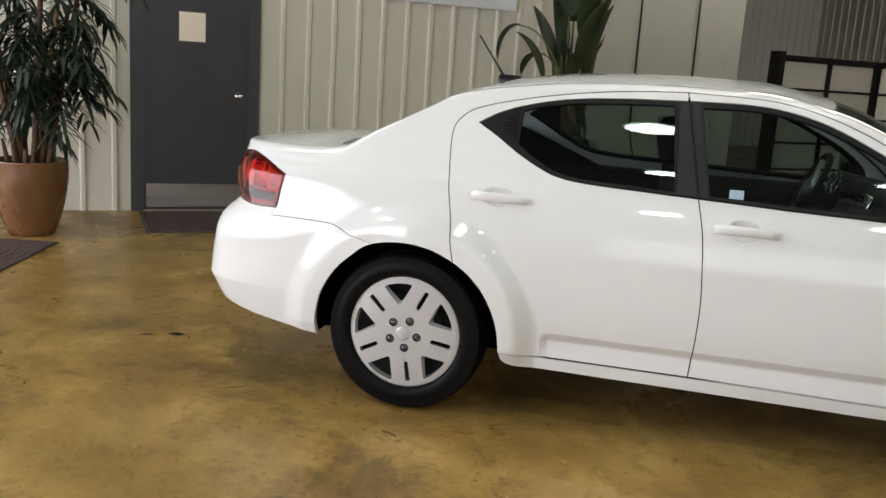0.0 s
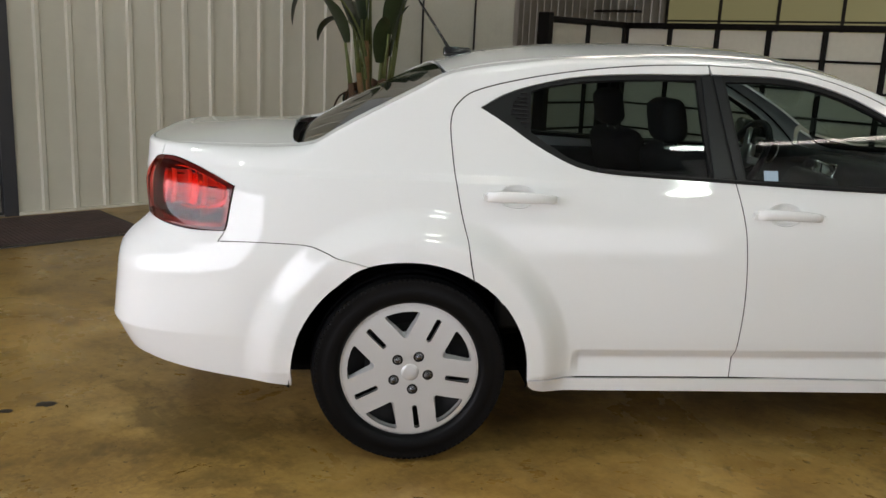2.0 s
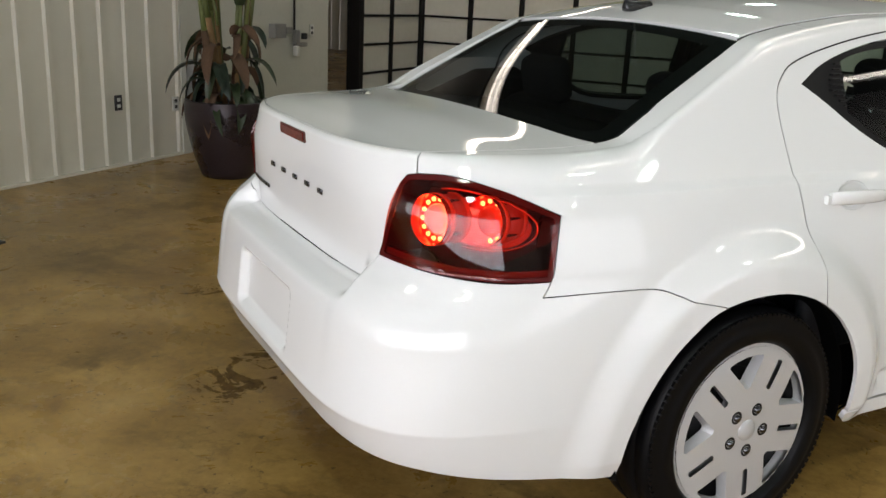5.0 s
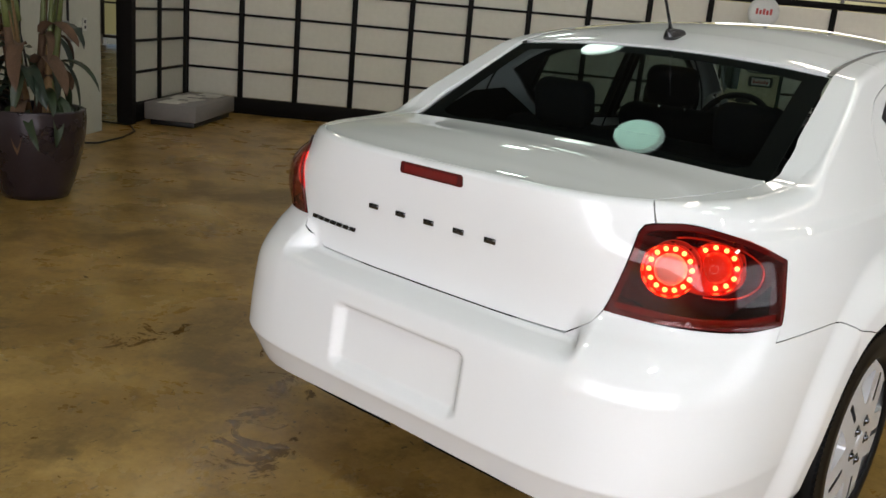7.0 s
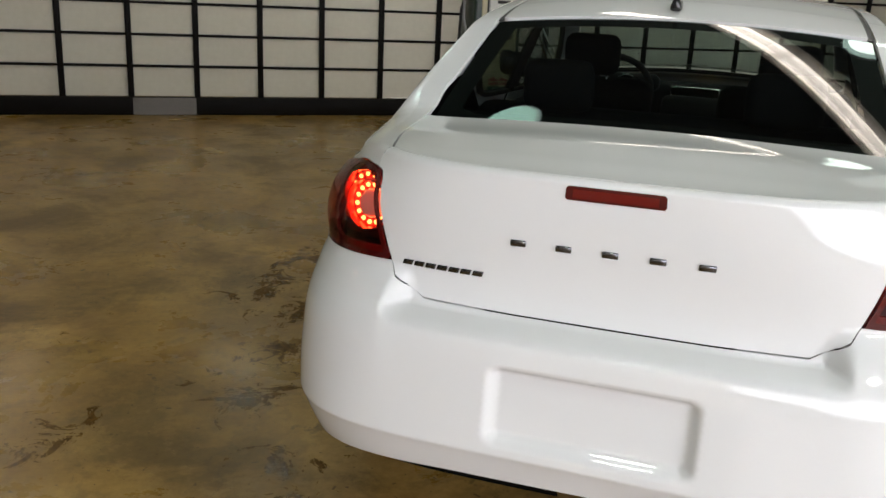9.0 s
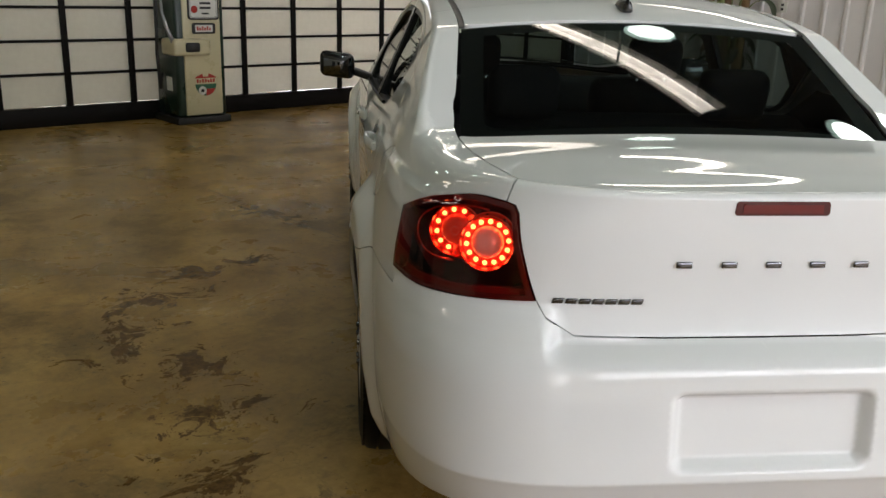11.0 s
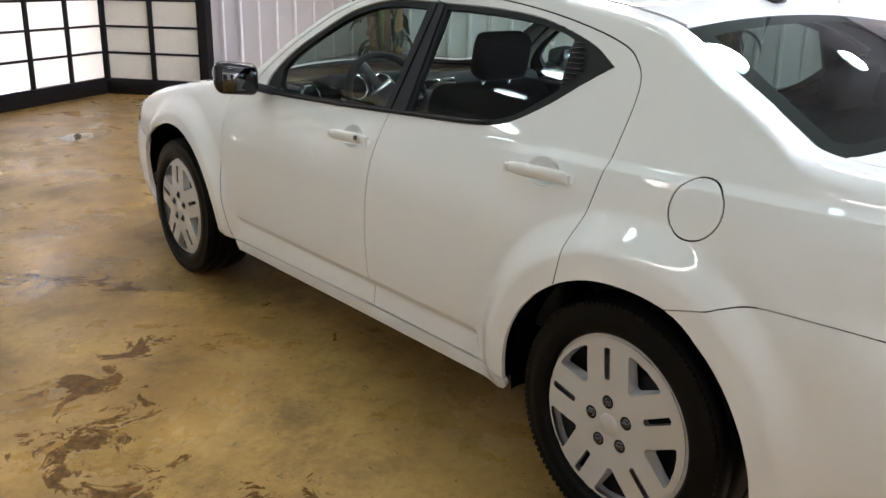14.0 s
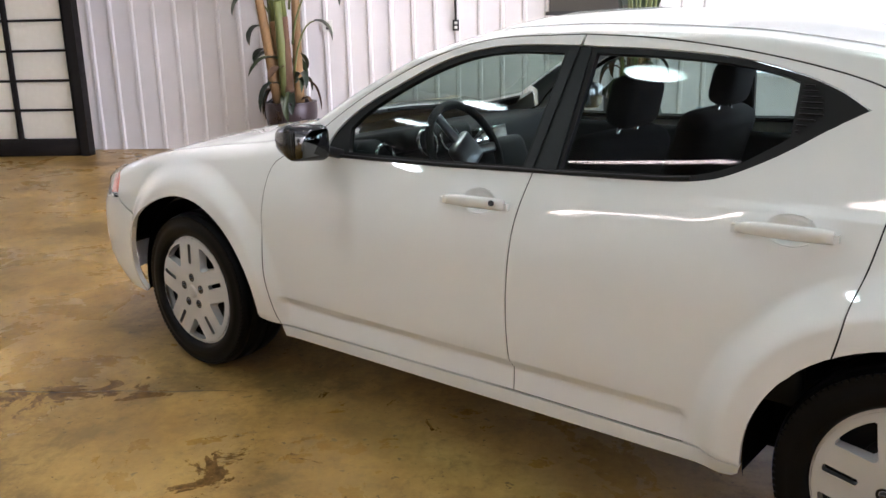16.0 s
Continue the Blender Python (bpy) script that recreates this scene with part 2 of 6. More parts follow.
    gloss = ramp(t, blot.outputs[0], [(0.38, (0.24,) * 3), (0.5, (0.31,) * 3), (0.62, (0.4,) * 3)]).outputs[0]
    t.links.new(mixed(t, spall, gloss, mixed(t, ramp(t, mott.outputs[0], [(0.46, (0, 0, 0)), (0.52, (1, 1, 1))]).outputs[0], (0.16, 0.16, 0.16), (0.03, 0.03, 0.03))), b.inputs["Roughness"])
    t.links.new(ramp(t, spall, [(0.0, (0.30,) * 3), (1.0, (0.14,) * 3)]).outputs[0], b.inputs["Specular IOR Level"])
    relief = bump(t, b, mixed(t, 0.3, mid.outputs[0], drip.outputs[0]), 0.035, 0.012)
    # the bared aggregate is uneven
    pits = bump(t, b, tex(t, "ShaderNodeTexNoise", 26, 4, 0.6).outputs[0], 0.2, 0.012)
    t.links.new(ramp(t, spall, [(0.0, (0, 0, 0)), (1.0, (0.2,) * 3)]).outputs[0], pits.inputs["Strength"])
    t.links.new(relief.outputs[0], pits.inputs["Normal"])
    return m


def paper():
    """Backlit paper: part of the light passes through."""
    m = bpy.data.materials.new("paper_panel")
    m.use_nodes = True
    t = m.node_tree
    t.nodes.remove(t.nodes["Principled BSDF"])
    d, tr, mix = (t.nodes.new(k) for k in ("ShaderNodeBsdfDiffuse", "ShaderNodeBsdfTranslucent", "ShaderNodeMixShader"))
    fib = tex(t, "ShaderNodeTexNoise", 14, 6, 0.6)
    col = ramp(t, fib.outputs[0], [(0.3, (0.82, 0.80, 0.72)), (0.7, (0.87, 0.85, 0.77))]).outputs[0]
    for n in (d, tr):
        t.links.new(col, n.inputs[0])
    mix.inputs[0].default_value = 0.5
    t.links.new(d.outputs[0], mix.inputs[1])
    t.links.new(tr.outputs[0], mix.inputs[2])
    t.links.new(mix.outputs[0], t.nodes["Material Output"].inputs[0])
    return m


CONCRETE = concrete()
SHEET = worn("cream_sheet_metal", (0.68, 0.65, 0.545), 0.42, 0, 0.04, 0.8, 9, 0.1, 0.0, (1, 1, 0.2))
SHEET_PALE = worn("pale_sheet_metal", (0.62, 0.60, 0.60), 0.42, 0, 0.03, 0.8, 9, 0.08, 0.0, (1, 1, 0.2))
FLAT_WALL = worn("flat_wall_paint", (0.52, 0.52, 0.45), 0.5, 0, 0.07, 1.2, 40, 0.2, 0.03)
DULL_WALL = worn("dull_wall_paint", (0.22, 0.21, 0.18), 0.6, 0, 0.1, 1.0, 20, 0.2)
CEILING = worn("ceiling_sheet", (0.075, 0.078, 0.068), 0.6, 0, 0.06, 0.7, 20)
PAPER = paper()
DOOR_GREY = worn("door_paint", (0.042, 0.042, 0.047), 0.42, 0, 0.1, 2.0, 80, 0, 0.06)
FRAME_GREY = worn("door_frame_paint", (0.05, 0.05, 0.056), 0.45, 0, 0.08)
BRUSHED = worn("brushed_steel", (0.42, 0.40, 0.37), 0.34, 0.9, 0.15, 2.0, 120, 0.2, 0.03, (0.3, 0.3, 6))
ALU = worn("aluminium", (0.5, 0.5, 0.5), 0.4, 0.8)
DARK_FRAME = worn("dark_frame", (0.05, 0.045, 0.035), 0.5)
SCREEN_WOOD = worn("dark_stained_wood", (0.009, 0.0075, 0.007), 0.62, 0, 0.3, 3, 60, 0, 0.1, (1, 1, 8))
SCREEN_WOOD.node_tree.nodes["Principled BSDF"].inputs["Specular IOR Level"].default_value = 0.15
PANE_DAY = glow("daylight_pane", (0.93, 0.97, 1.0), 2.5)
PANE_OLIVE = glow("olive_pane", (0.55, 0.5, 0.22), 0.28, (0.4, 0.38, 0.2))
PANE_DIM = glow("dim_pane", (0.9, 0.72, 0.5), 0.35, (0.5, 0.45, 0.4))
TUBE_GLOW = glow("lamp_tube", (1.0, 0.90, 0.78), 18.0)
# glow of the other rows, tuned to balance the room's light
TUBE_DIM = glow("dim_lamp_tube", (1.0, 0.88, 0.74), 9.0)
TUBE_EAST = glow("east_lamp_tube", (1.0, 0.93, 0.84), 12.0)
DISC_GLOW = glow("lamp_disc", (0.7, 1.0, 0.84), 6.0)
ENAMEL = worn("white_enamel", (0.85, 0.82, 0.74), 0.35, 0, 0.04)
LAMP_STEEL = worn("lamp_housing_steel", (0.6, 0.6, 0.58), 0.4, 0.3)
MAT_BROWN = worn("mat_pile", (0.075, 0.045, 0.038), 0.95, 0, 0.45, 5, 160, 0.3, 0.8)
MAT_EDGE = worn("mat_edge", (0.06, 0.052, 0.045), 0.8, 0, 0.2)
GLAZE = worn("amber_glaze", (0.17, 0.078, 0.030), 0.22, 0, 0.25, 4, 60, 0.2, 0.05, (1, 1, 0.5), 0.4)
PLUM = worn("plum_glaze", (0.028, 0.018, 0.022), 0.28, 0.2, 0.3, 4, 60, 0.2, 0.05, None, 0.3)
SOIL = worn("soil", (0.03, 0.02, 0.013), 0.95, 0, 0.4, 20, 90, 0, 0.8)
LEAF = worn("leaf_green", (0.011, 0.021, 0.011), 0.4, 0, 0.4, 8, 60, 0.2, 0.1)
LEAF_BIG = worn("leaf_broad", (0.024, 0.038, 0.014), 0.38, 0, 0.4, 5, 50, 0.25, 0.1)
STALK = worn("dry_stalk", (0.26, 0.155, 0.065), 0.7, 0, 0.35, 6, 80, 0.3, 0.3, (1, 1, 0.2))
STALK_GREEN = worn("green_stalk", (0.12, 0.14, 0.04), 0.5, 0, 0.3, 6, 60, 0.2, 0.1, (1, 1, 0.2))
BARK = worn("bark", (0.10, 0.055, 0.03), 0.85, 0, 0.4, 10, 90, 0.3, 0.4, (1, 1, 0.3))
PUMP_GREEN = worn("pump_green", (0.012, 0.03, 0.02), 0.3, 0, 0.15)
PUMP_CREAM = worn("pump_cream", (0.62, 0.56, 0.36), 0.3, 0, 0.06)
PUMP_RED = worn("pump_red", (0.45, 0.03, 0.02), 0.35)
PUMP_LEAF = worn("emblem_green", (0.02, 0.12, 0.06), 0.35)
PUMP_WHITE = worn("dial_white", (0.7, 0.7, 0.66), 0.3)
BOX_GREY = worn("grey_board", (0.22, 0.2, 0.19), 0.7)
PAPER_WHITE = worn("newsprint", (0.6, 0.58, 0.53), 0.8, 0, 0.12, 12, 90)
PLASTIC_WHITE = worn("white_plastic", (0.6, 0.6, 0.56), 0.4)
GALV = worn("galvanised", (0.33, 0.33, 0.32), 0.42, 0.7)
SIGN_WHITE = worn("sign_white", (0.72, 0.74, 0.76), 0.4)

# ---- structure ----


def box(bm, x0, x1, y0, y1, z0, z1):
    m = Matrix.Translation(((x0 + x1) / 2, (y0 + y1) / 2, (z0 + z1) / 2)) @ Matrix.Diagonal((x1 - x0, y1 - y0, z1 - z0, 1))
    return bmesh.ops.create_cube(bm, size=1, matrix=m)["verts"]


def mesh_of(name, bm, mat):
    me = bpy.data.meshes.new(name)
    bm.to_mesh(me)
    bm.free()
    me.materials.append(mat)
    return me


def part(name, bm, mat, parent, label=""):
    ob = new(name, mesh_of(name, bm, mat))
    ob.parent = parent
    if label:
        ob["label"] = label
    return ob


def block(name, mat, *boxes):
    bm = bmesh.new()
    for b in boxes:
        box(bm, *b)
    ob = new(name, mesh_of(name, bm, mat))
    ob.matrix_world = ROOM
    return ob


def placed(name, bm, mat, m=ROOM):
    ob = new(name, mesh_of(name, bm, mat))
    ob.matrix_world = m
    return ob


def structure(ob, label=""):
    return tagged(ob, label, kind="structure")


structure(block("floor", CONCRETE, (-10, 14, -15, 9, -0.12, 0)), "brown stained concrete floor with a worn gloss sealer")
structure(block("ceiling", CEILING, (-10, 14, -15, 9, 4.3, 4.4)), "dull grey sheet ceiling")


def ribbed_sheet(wide, high, ribs, phase=0.5):
    """A steel wall sheet in the x-z plane, ribs towards -y."""
    xs = [(0.0, 0.0)]
    step = wide / ribs
    for k in range(ribs):
        c = step * (k + phase)
        xs += [(c - 0.030, 0.0), (c - 0.017, -0.021), (c + 0.013, -0.021), (c + 0.026, 0.0)]
    xs = [q for q in xs if q[0] < wide] + [(wide, 0.0)]
    bm = bmesh.new()
    lo = [bm.verts.new((x, y, 0)) for x, y in xs]
    hi = [bm.verts.new((x, y, high)) for x, y in xs]
    for k in range(len(xs) - 1):
        bm.faces.new((lo[k], lo[k + 1], hi[k + 1], hi[k]))
    me = bpy.data.meshes.new("wall_sheet")
    bm.to_mesh(me)
    bm.free()
    return me


def ribbed_wall(name, m, length, high, mat, label, z0=0.0, phase=0.5):
    """A wall of sheets along local x, facing local -y; m places it in the room."""
    bm = bmesh.new()
    box(bm, 0, length, 0.004, 0.15, z0, high)
    wall = structure(placed(name, bm, mat, ROOM @ m), label)
    me = ribbed_sheet(0.96, high - z0, 4, phase)
    me.materials.append(mat)
    k = 0.0
    while k < length - 0.3:
        w = min(0.96, length - k)
        data = me
        if w < 0.95:
            data = ribbed_sheet(w, high - z0, max(1, round(w / 0.24)), phase)
            data.materials.append(mat)
        ob = new("wall_sheet", data)
        ob.parent = wall
        ob.matrix_basis = pose(k, 0, z0)
        k += 0.96
    return wall


# west wall: ribbed from the south up to the flat end piece, with the door in it
WEST = pose(0, 0, 0, 0, 0, 90)       # local x runs along the room's +y, local -y faces +x
ribbed_wall("wall_west_1", pose(0, -15.0, 0) @ WEST, 6.28, 2.9, SHEET, "cream ribbed steel wall")
ribbed_wall("wall_west_2", pose(0, -7.60, 0) @ WEST, 3.2, 2.9, SHEET, "cream ribbed steel wall", phase=0.885)
ribbed_wall("wall_west_3", pose(0, -8.72, 0) @ WEST, 1.12, 2.9, SHEET, "cream ribbed steel wall over the door", 2.12)
structure(block("wall_west_4", FLAT_WALL, (-0.15, 0.012, -4.4, -2.18, 0, 2.9)), "pale flat wall end with conduits")
structure(block("trim", FLAT_WALL, (0.012, 0.03, -4.42, -4.33, 0, 2.9)), "pale trim strip")
# dark band out of view, added so the car's glass reflects less
structure(block("wall_west_5", DULL_WALL, (-0.15, 0.05, -15, -2.18, 2.9, 4.3)), "unseen dark wall band under the ceiling, added to darken reflections")
structure(block("baseboard", SHEET, (0.0, 0.03, -7.6, -4.42, 0, 0.02)), "base flashing of the ribbed wall")
ribbed_wall("wall_east", pose(11.58, 9, 0, 0, 0, -90), 17.4, 4.3, SHEET_PALE, "pale ribbed steel wall")
structure(block("wall_east_low", SHEET_PALE, (13.3, 13.45, -15, -8.4, 0, 0.6), (13.3, 13.45, -15, -8.4, 3.2, 4.3), (13.3, 13.45, -8.7, -8.4, 0.6, 3.2), (13.3, 13.45, -15, -13.7, 0.6, 3.2), (11.58, 13.45, -8.4, -8.25, 0, 4.3)), "pale wall round a glazed door")
structure(block("wall_south", SHEET_PALE, (-0.2, 13.45, -14.75, -14.6, 0, 0.6), (-0.2, 13.45, -14.75, -14.6, 3.2, 4.3), (-0.2, -0.05, -14.75, -14.6, 0.6, 3.2), (8.7, 13.45, -14.75, -14.6, 0.6, 3.2)), "pale wall round glazed doors")
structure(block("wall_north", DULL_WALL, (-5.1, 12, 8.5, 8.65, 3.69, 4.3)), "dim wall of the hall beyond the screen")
ribbed_wall("wall_north_west", pose(-10, 8.5, 0), 4.9, 4.3, SHEET, "dim ribbed steel wall of the hall beyond the screen")
ribbed_wall("wall_hall_west", pose(-9.8, -2.2, 0) @ WEST, 10.7, 4.3, SHEET, "dim ribbed steel wall of the hall beyond")
structure(block("wall_hall_south", SHEET, (-9.8, -0.15, -2.3, -2.2, 0, 4.3)), "hall wall behind the shop")


def glazed_door(name, m, cols, rows, cw, ch, z0, pane, frame, label):
    """A sectional door of panes in frames, along local x, in the x-z plane."""
    bm = bmesh.new()
    box(bm, 0, cols * cw, -0.02, 0.05, z0 - 0.06, z0)
    box(bm, 0, cols * cw, -0.02, 0.05, z0 + rows * ch, z0 + rows * ch + 0.08)
    ob = structure(placed(name, bm, frame, ROOM @ m), label)
    for k in range(cols + 1):
        bm = bmesh.new()
        box(bm, k * cw - 0.035, k * cw + 0.035, -0.022, 0.052, z0, z0 + rows * ch)
        part("window_frame", bm, frame, ob)
    for j in range(1, rows):
        bm = bmesh.new()
        box(bm, 0, cols * cw, -0.018, 0.048, z0 + j * ch - 0.02, z0 + j * ch + 0.02)
        part("window_frame", bm, frame, ob)
    bm = bmesh.new()
    box(bm, 0.03, cw - 0.03, 0.0, 0.02, 0.015, ch - 0.015)
    me = mesh_of("pane", bm, pane)
    for k in range(cols):
        for j in range(rows):
            p = new("pane", me)
            p.parent, p.matrix_basis = ob, pose(k * cw, 0, z0 + j * ch)
    return ob


glazed_door("window_1", pose(-0.05, -14.6, 0), 6, 4, 1.458, 0.65, 0.6, PANE_DAY, ALU, "bright glazed door in the south wall")
glazed_door("window_2", pose(13.3, -13.7, 0, 0, 0, 90), 4, 4, 1.25, 0.65, 0.6, PANE_DAY, ALU, "bright glazed door in the east wall")
# glowing panes added behind the screen, so its backlight has a source
glazed_door("hall_backlight", pose(11.45, 1.3, 0, 0, 0, 90), 4, 4, 1.25, 0.6, 0.55, PANE_DAY, ALU, "unseen glowing panes, added as a source for the hall's backlight")
glazed_door("door_2", pose(-5.1, 8.5, 0), 12, 5, 1.38, 0.68, 0.23, PANE_OLIVE, DARK_FRAME, "olive translucent sectional door of the hall")

# the steel door in the west wall
door = structure(block("door_1", DOOR_GREY, (-0.03, 0.012, -8.61, -7.70, 0.012, 2.05)), "dark grey steel door, closed, with a small window")
door_frame = [((-0.1, 0.03, -8.72, -8.61, 0, 2.14),), ((-0.1, 0.03, -7.70, -7.60, 0, 2.14),), ((-0.1, 0.03, -8.61, -7.70, 2.05, 2.14),)]
for (b,) in door_frame:
    bm = bmesh.new()
    box(bm, *b)
    part("door_frame", bm, FRAME_GREY, door, "grey steel frame")
bm = bmesh.new()
box(bm, -0.05, 0.02, -8.61, -7.70, 0, 0.012)
part("threshold", bm, BRUSHED, door)
bm = bmesh.new()
box(bm, 0.012, 0.016, -8.59, -7.72, 0.035, 0.245)
part("kick_plate", bm, BRUSHED, door, "brushed steel kick plate")
bm = bmesh.new()
for b in ((0.012, 0.02, -8.335, -8.31, 1.49, 1.79), (0.012, 0.02, -8.085, -8.06, 1.49, 1.79), (0.012, 0.02, -8.31, -8.085, 1.765, 1.79), (0.012, 0.02, -8.31, -8.085, 1.49, 1.515)):
    box(bm, *b)
part("window_rim", bm, FRAME_GREY, door)
bm = bmesh.new()
box(bm, 0.0125, 0.0145, -8.31, -8.085, 1.515, 1.765)
part("pane", bm, PANE_DIM, door, "small lit window pane")

# ---- car surface ----


def pchip(xs, ys):
    xs, ys = np.array(xs, float), np.array(ys, float)
    h, d = np.diff(xs), np.diff(ys) / np.diff(xs)
    m = np.zeros(len(xs))
    m[0], m[-1] = d[0], d[-1]
    for k in range(1, len(xs) - 1):
        if d[k - 1] * d[k] > 0:
            w1, w2 = 2 * h[k] + h[k - 1], h[k] + 2 * h[k - 1]
            m[k] = (w1 + w2) / (w1 / d[k - 1] + w2 / d[k])

    def f(x):
        x = np.clip(np.asarray(x, float), xs[0], xs[-1])
        k = np.clip(np.searchsorted(xs, x) - 1, 0, len(xs) - 2)
        t = (x - xs[k]) / h[k]
        return ((1 + 2 * t) * (1 - t) ** 2 * ys[k] + t * (1 - t) ** 2 * h[k] * m[k]
                + t * t * (3 - 2 * t) * ys[k + 1] + t * t * (t - 1) * h[k] * m[k + 1])
    return f


CXR, CXF, NF = 0.3, 2.35, 4.9
NR = pchip([0.2, 0.45, 0.64, 0.74, 0.92, 1.0, 1.1], [4.6, 5.7, 5.3, 4.7, 4.7, 4.15, 3.6])
REAR_X = pchip([0.2, 0.32, 0.432, 0.446, 0.46, 0.55, 0.66, 0.695, 0.71, 0.722, 0.80, 0.90, 1.00, 1.06],
               [-0.90, -0.995, -1.046, -1.053, -1.051, -1.041, -1.029, -1.020, -0.98, -0.924, -0.928, -0.940, -0.948, -0.950])
# beside the lid the bumper's corner rises to the lamp without the ledge
CORNER_X = pchip([0.2, 0.32, 0.432, 0.446, 0.46, 0.55, 0.66, 0.70, 0.74, 0.775, 0.80, 0.90, 1.00, 1.06],
                 [-0.90, -0.995, -1.046, -1.053, -1.051, -1.043, -1.034, -1.024, -0.995, -0.952, -0.932, -0.940, -0.948, -0.950])
FRONT_X = pchip([0.2, 0.35, 0.55, 0.75, 0.95], [3.76, 3.87, 3.85, 3.72, 3.50])
HALF = pchip([0.2, 0.26, 0.42, 0.45, 0.55, 0.70, 0.80, 0.90, 1.0, 1.1, 1.21, 1.38, 1.5],
             [0.785, 0.80, 0.823, 0.827, 0.832, 0.833, 0.824, 0.797, 0.7575, 0.716, 0.671, 0.602, 0.553])
RAIL = pchip([-1.7, -0.60, -0.43, -0.375, -0.34, -0.2, 0.0, 0.11, 0.2, 0.3, 0.6, 1.0, 1.3, 1.6, 1.9, 2.15, 2.3, 2.7, 3.1, 3.4, 3.7, 4.6],
             [1.045, 1.052, 1.063, 1.073, 1.087, 1.159, 1.262, 1.317, 1.338, 1.355, 1.391, 1.405, 1.395, 1.335, 1.20, 1.055, 0.995, 0.95, 0.89, 0.80, 0.72, 0.70])
CROWN = pchip([-1.1, -0.93, -0.8, -0.6, -0.43, -0.1, 0.11, 0.3, 0.9, 1.5, 1.9, 2.3, 2.8, 3.4], [0.0, 0.0, 0.012, 0.028, 0.025, 0.028, 0.031, 0.044, 0.05, 0.06, 0.09, 0.08, 0.05, 0.06])
ROUND = pchip([-1.7, -1.0, -0.87, -0.7, -0.5, -0.36, -0.26, 0.1, 0.5, 1.4, 1.9, 2.3, 3.2, 4.6], [0.018, 0.018, 0.022, 0.06, 0.09, 0.075, 0.034, 0.03, 0.036, 0.045, 0.05, 0.08, 0.09, 0.05])


def arc_table(a, b, n):
    f = np.linspace(0, math.pi / 2, 4001)
    x, y = a * np.sin(f) ** (2 / n), b * np.cos(f) ** (2 / n)
    return np.concatenate([[0], np.cumsum(np.hypot(np.diff(x), np.diff(y)))]), f


ARC_R, ARC_F = arc_table(1.26, 0.83, 3.5), arc_table(1.35, 0.83, 3.5)
P_REAR, P_FRONT = CXR - ARC_R[0][-1], CXF + ARC_F[0][-1]


def edge_of(p):
    """Where the flank begins to round over: its lean there, v at the start, and the rounding's radius."""
    zr, r = RAIL(p), ROUND(p)
    z = zr - 0.7 * r
    lean = np.arctan(np.clip((HALF(z - 0.01) - HALF(z + 0.01)) / 0.02, 0, 1.0))
    return lean, zr - r * (1 - np.sin(lean)), zr, r


def surface(p, v):
    """Body surface of the car's own side y > 0. p runs along the flank and round both ends, v up the flank and in over the top."""
    p, v = np.broadcast_arrays(np.asarray(p, float), np.asarray(v, float))
    lean, v0, zr, r = edge_of(p)
    al = np.clip(lean + (v - v0) / r, lean, math.pi / 2)
    extra = np.maximum(v - v0 - r * (math.pi / 2 - lean), 0)
    inset = np.where(v > v0, r * (np.cos(lean) - np.cos(al)) + extra, 0)
    zs = np.minimum(v, v0)
    z = np.where(v > v0, v0 + r * (np.sin(al) - np.sin(lean)), v)
    b, nr = HALF(zs) - inset, NR(zs)
    fr = np.interp(np.maximum(CXR - p, 0), *ARC_R)
    ff = np.interp(np.maximum(p - CXF, 0), *ARC_F)
    back, ahead = p < CXR, p > CXF
    f = np.where(back, fr, ff)
    n = np.where(back, nr, NF)
    out, side = np.sin(f) ** (2 / 3.5), np.cos(f) ** (2 / 3.5)
    k = (out ** n + side ** n) ** (-1 / n)
    out, side = out * k, side * k
    c = np.clip((b * side - 0.435) / 0.06, 0, 1)
    c = c * c * (3 - 2 * c)
    tail = REAR_X(zs) * (1 - c) + CORNER_X(zs) * c
    x = np.where(back, CXR - (CXR - tail - inset) * out, np.where(ahead, CXF + (FRONT_X(zs) - CXF - inset) * out, p))
    fold = np.clip((0.406 - z) / 0.03, 0, 1) * np.clip((z - 0.295) / 0.075, 0, 1)
    b = b - 0.021 * fold * np.clip((x - 0.56) / 0.03, 0, 1) * np.clip((2.26 - x) / 0.05, 0, 1)
    y = b * side
    crease = 0.972 - 0.02 * np.clip(x - 0.1, 0, 1)
    ridge = np.clip((z - crease + 0.16) / 0.16, 0, 1) ** 1.5 * np.clip((crease + 0.022 - z) / 0.022, 0, 1)
    y = y + 0.011 * ridge * side * np.clip((x + 0.80) / 0.25, 0, 1) * np.clip((0.62 - x) / 0.3, 0, 1)
    for wx, wide, far in ((0.0, 0.048, 0.56), (2.765, 0.04, 0.565)):
        d = np.clip((far - np.hypot(x - wx, z - 0.33)) / 0.11, 0, 1)
        y = y + wide * (1 - 0.42 * np.clip(-x / 0.25, 0, 1)) * d * d * (3 - 2 * d) * side * (z < 0.9) * np.clip((z - 0.2) / 0.12, 0, 1)
    if len(EDGE):
        z = np.where(extra > 0, top(x, y)[..., 2], z)
    # the number plate's recess in the rear bumper
    dent = np.clip((0.228 - np.abs(y)) / 0.034, 0, 1) * np.clip((0.645 - z) / 0.022, 0, 1) * np.clip((z - 0.464) / 0.03, 0, 1) * (x < -0.8)
    x = x + 0.024 * dent * dent * (3 - 2 * dent)
    return np.stack([x, y, z], -1)


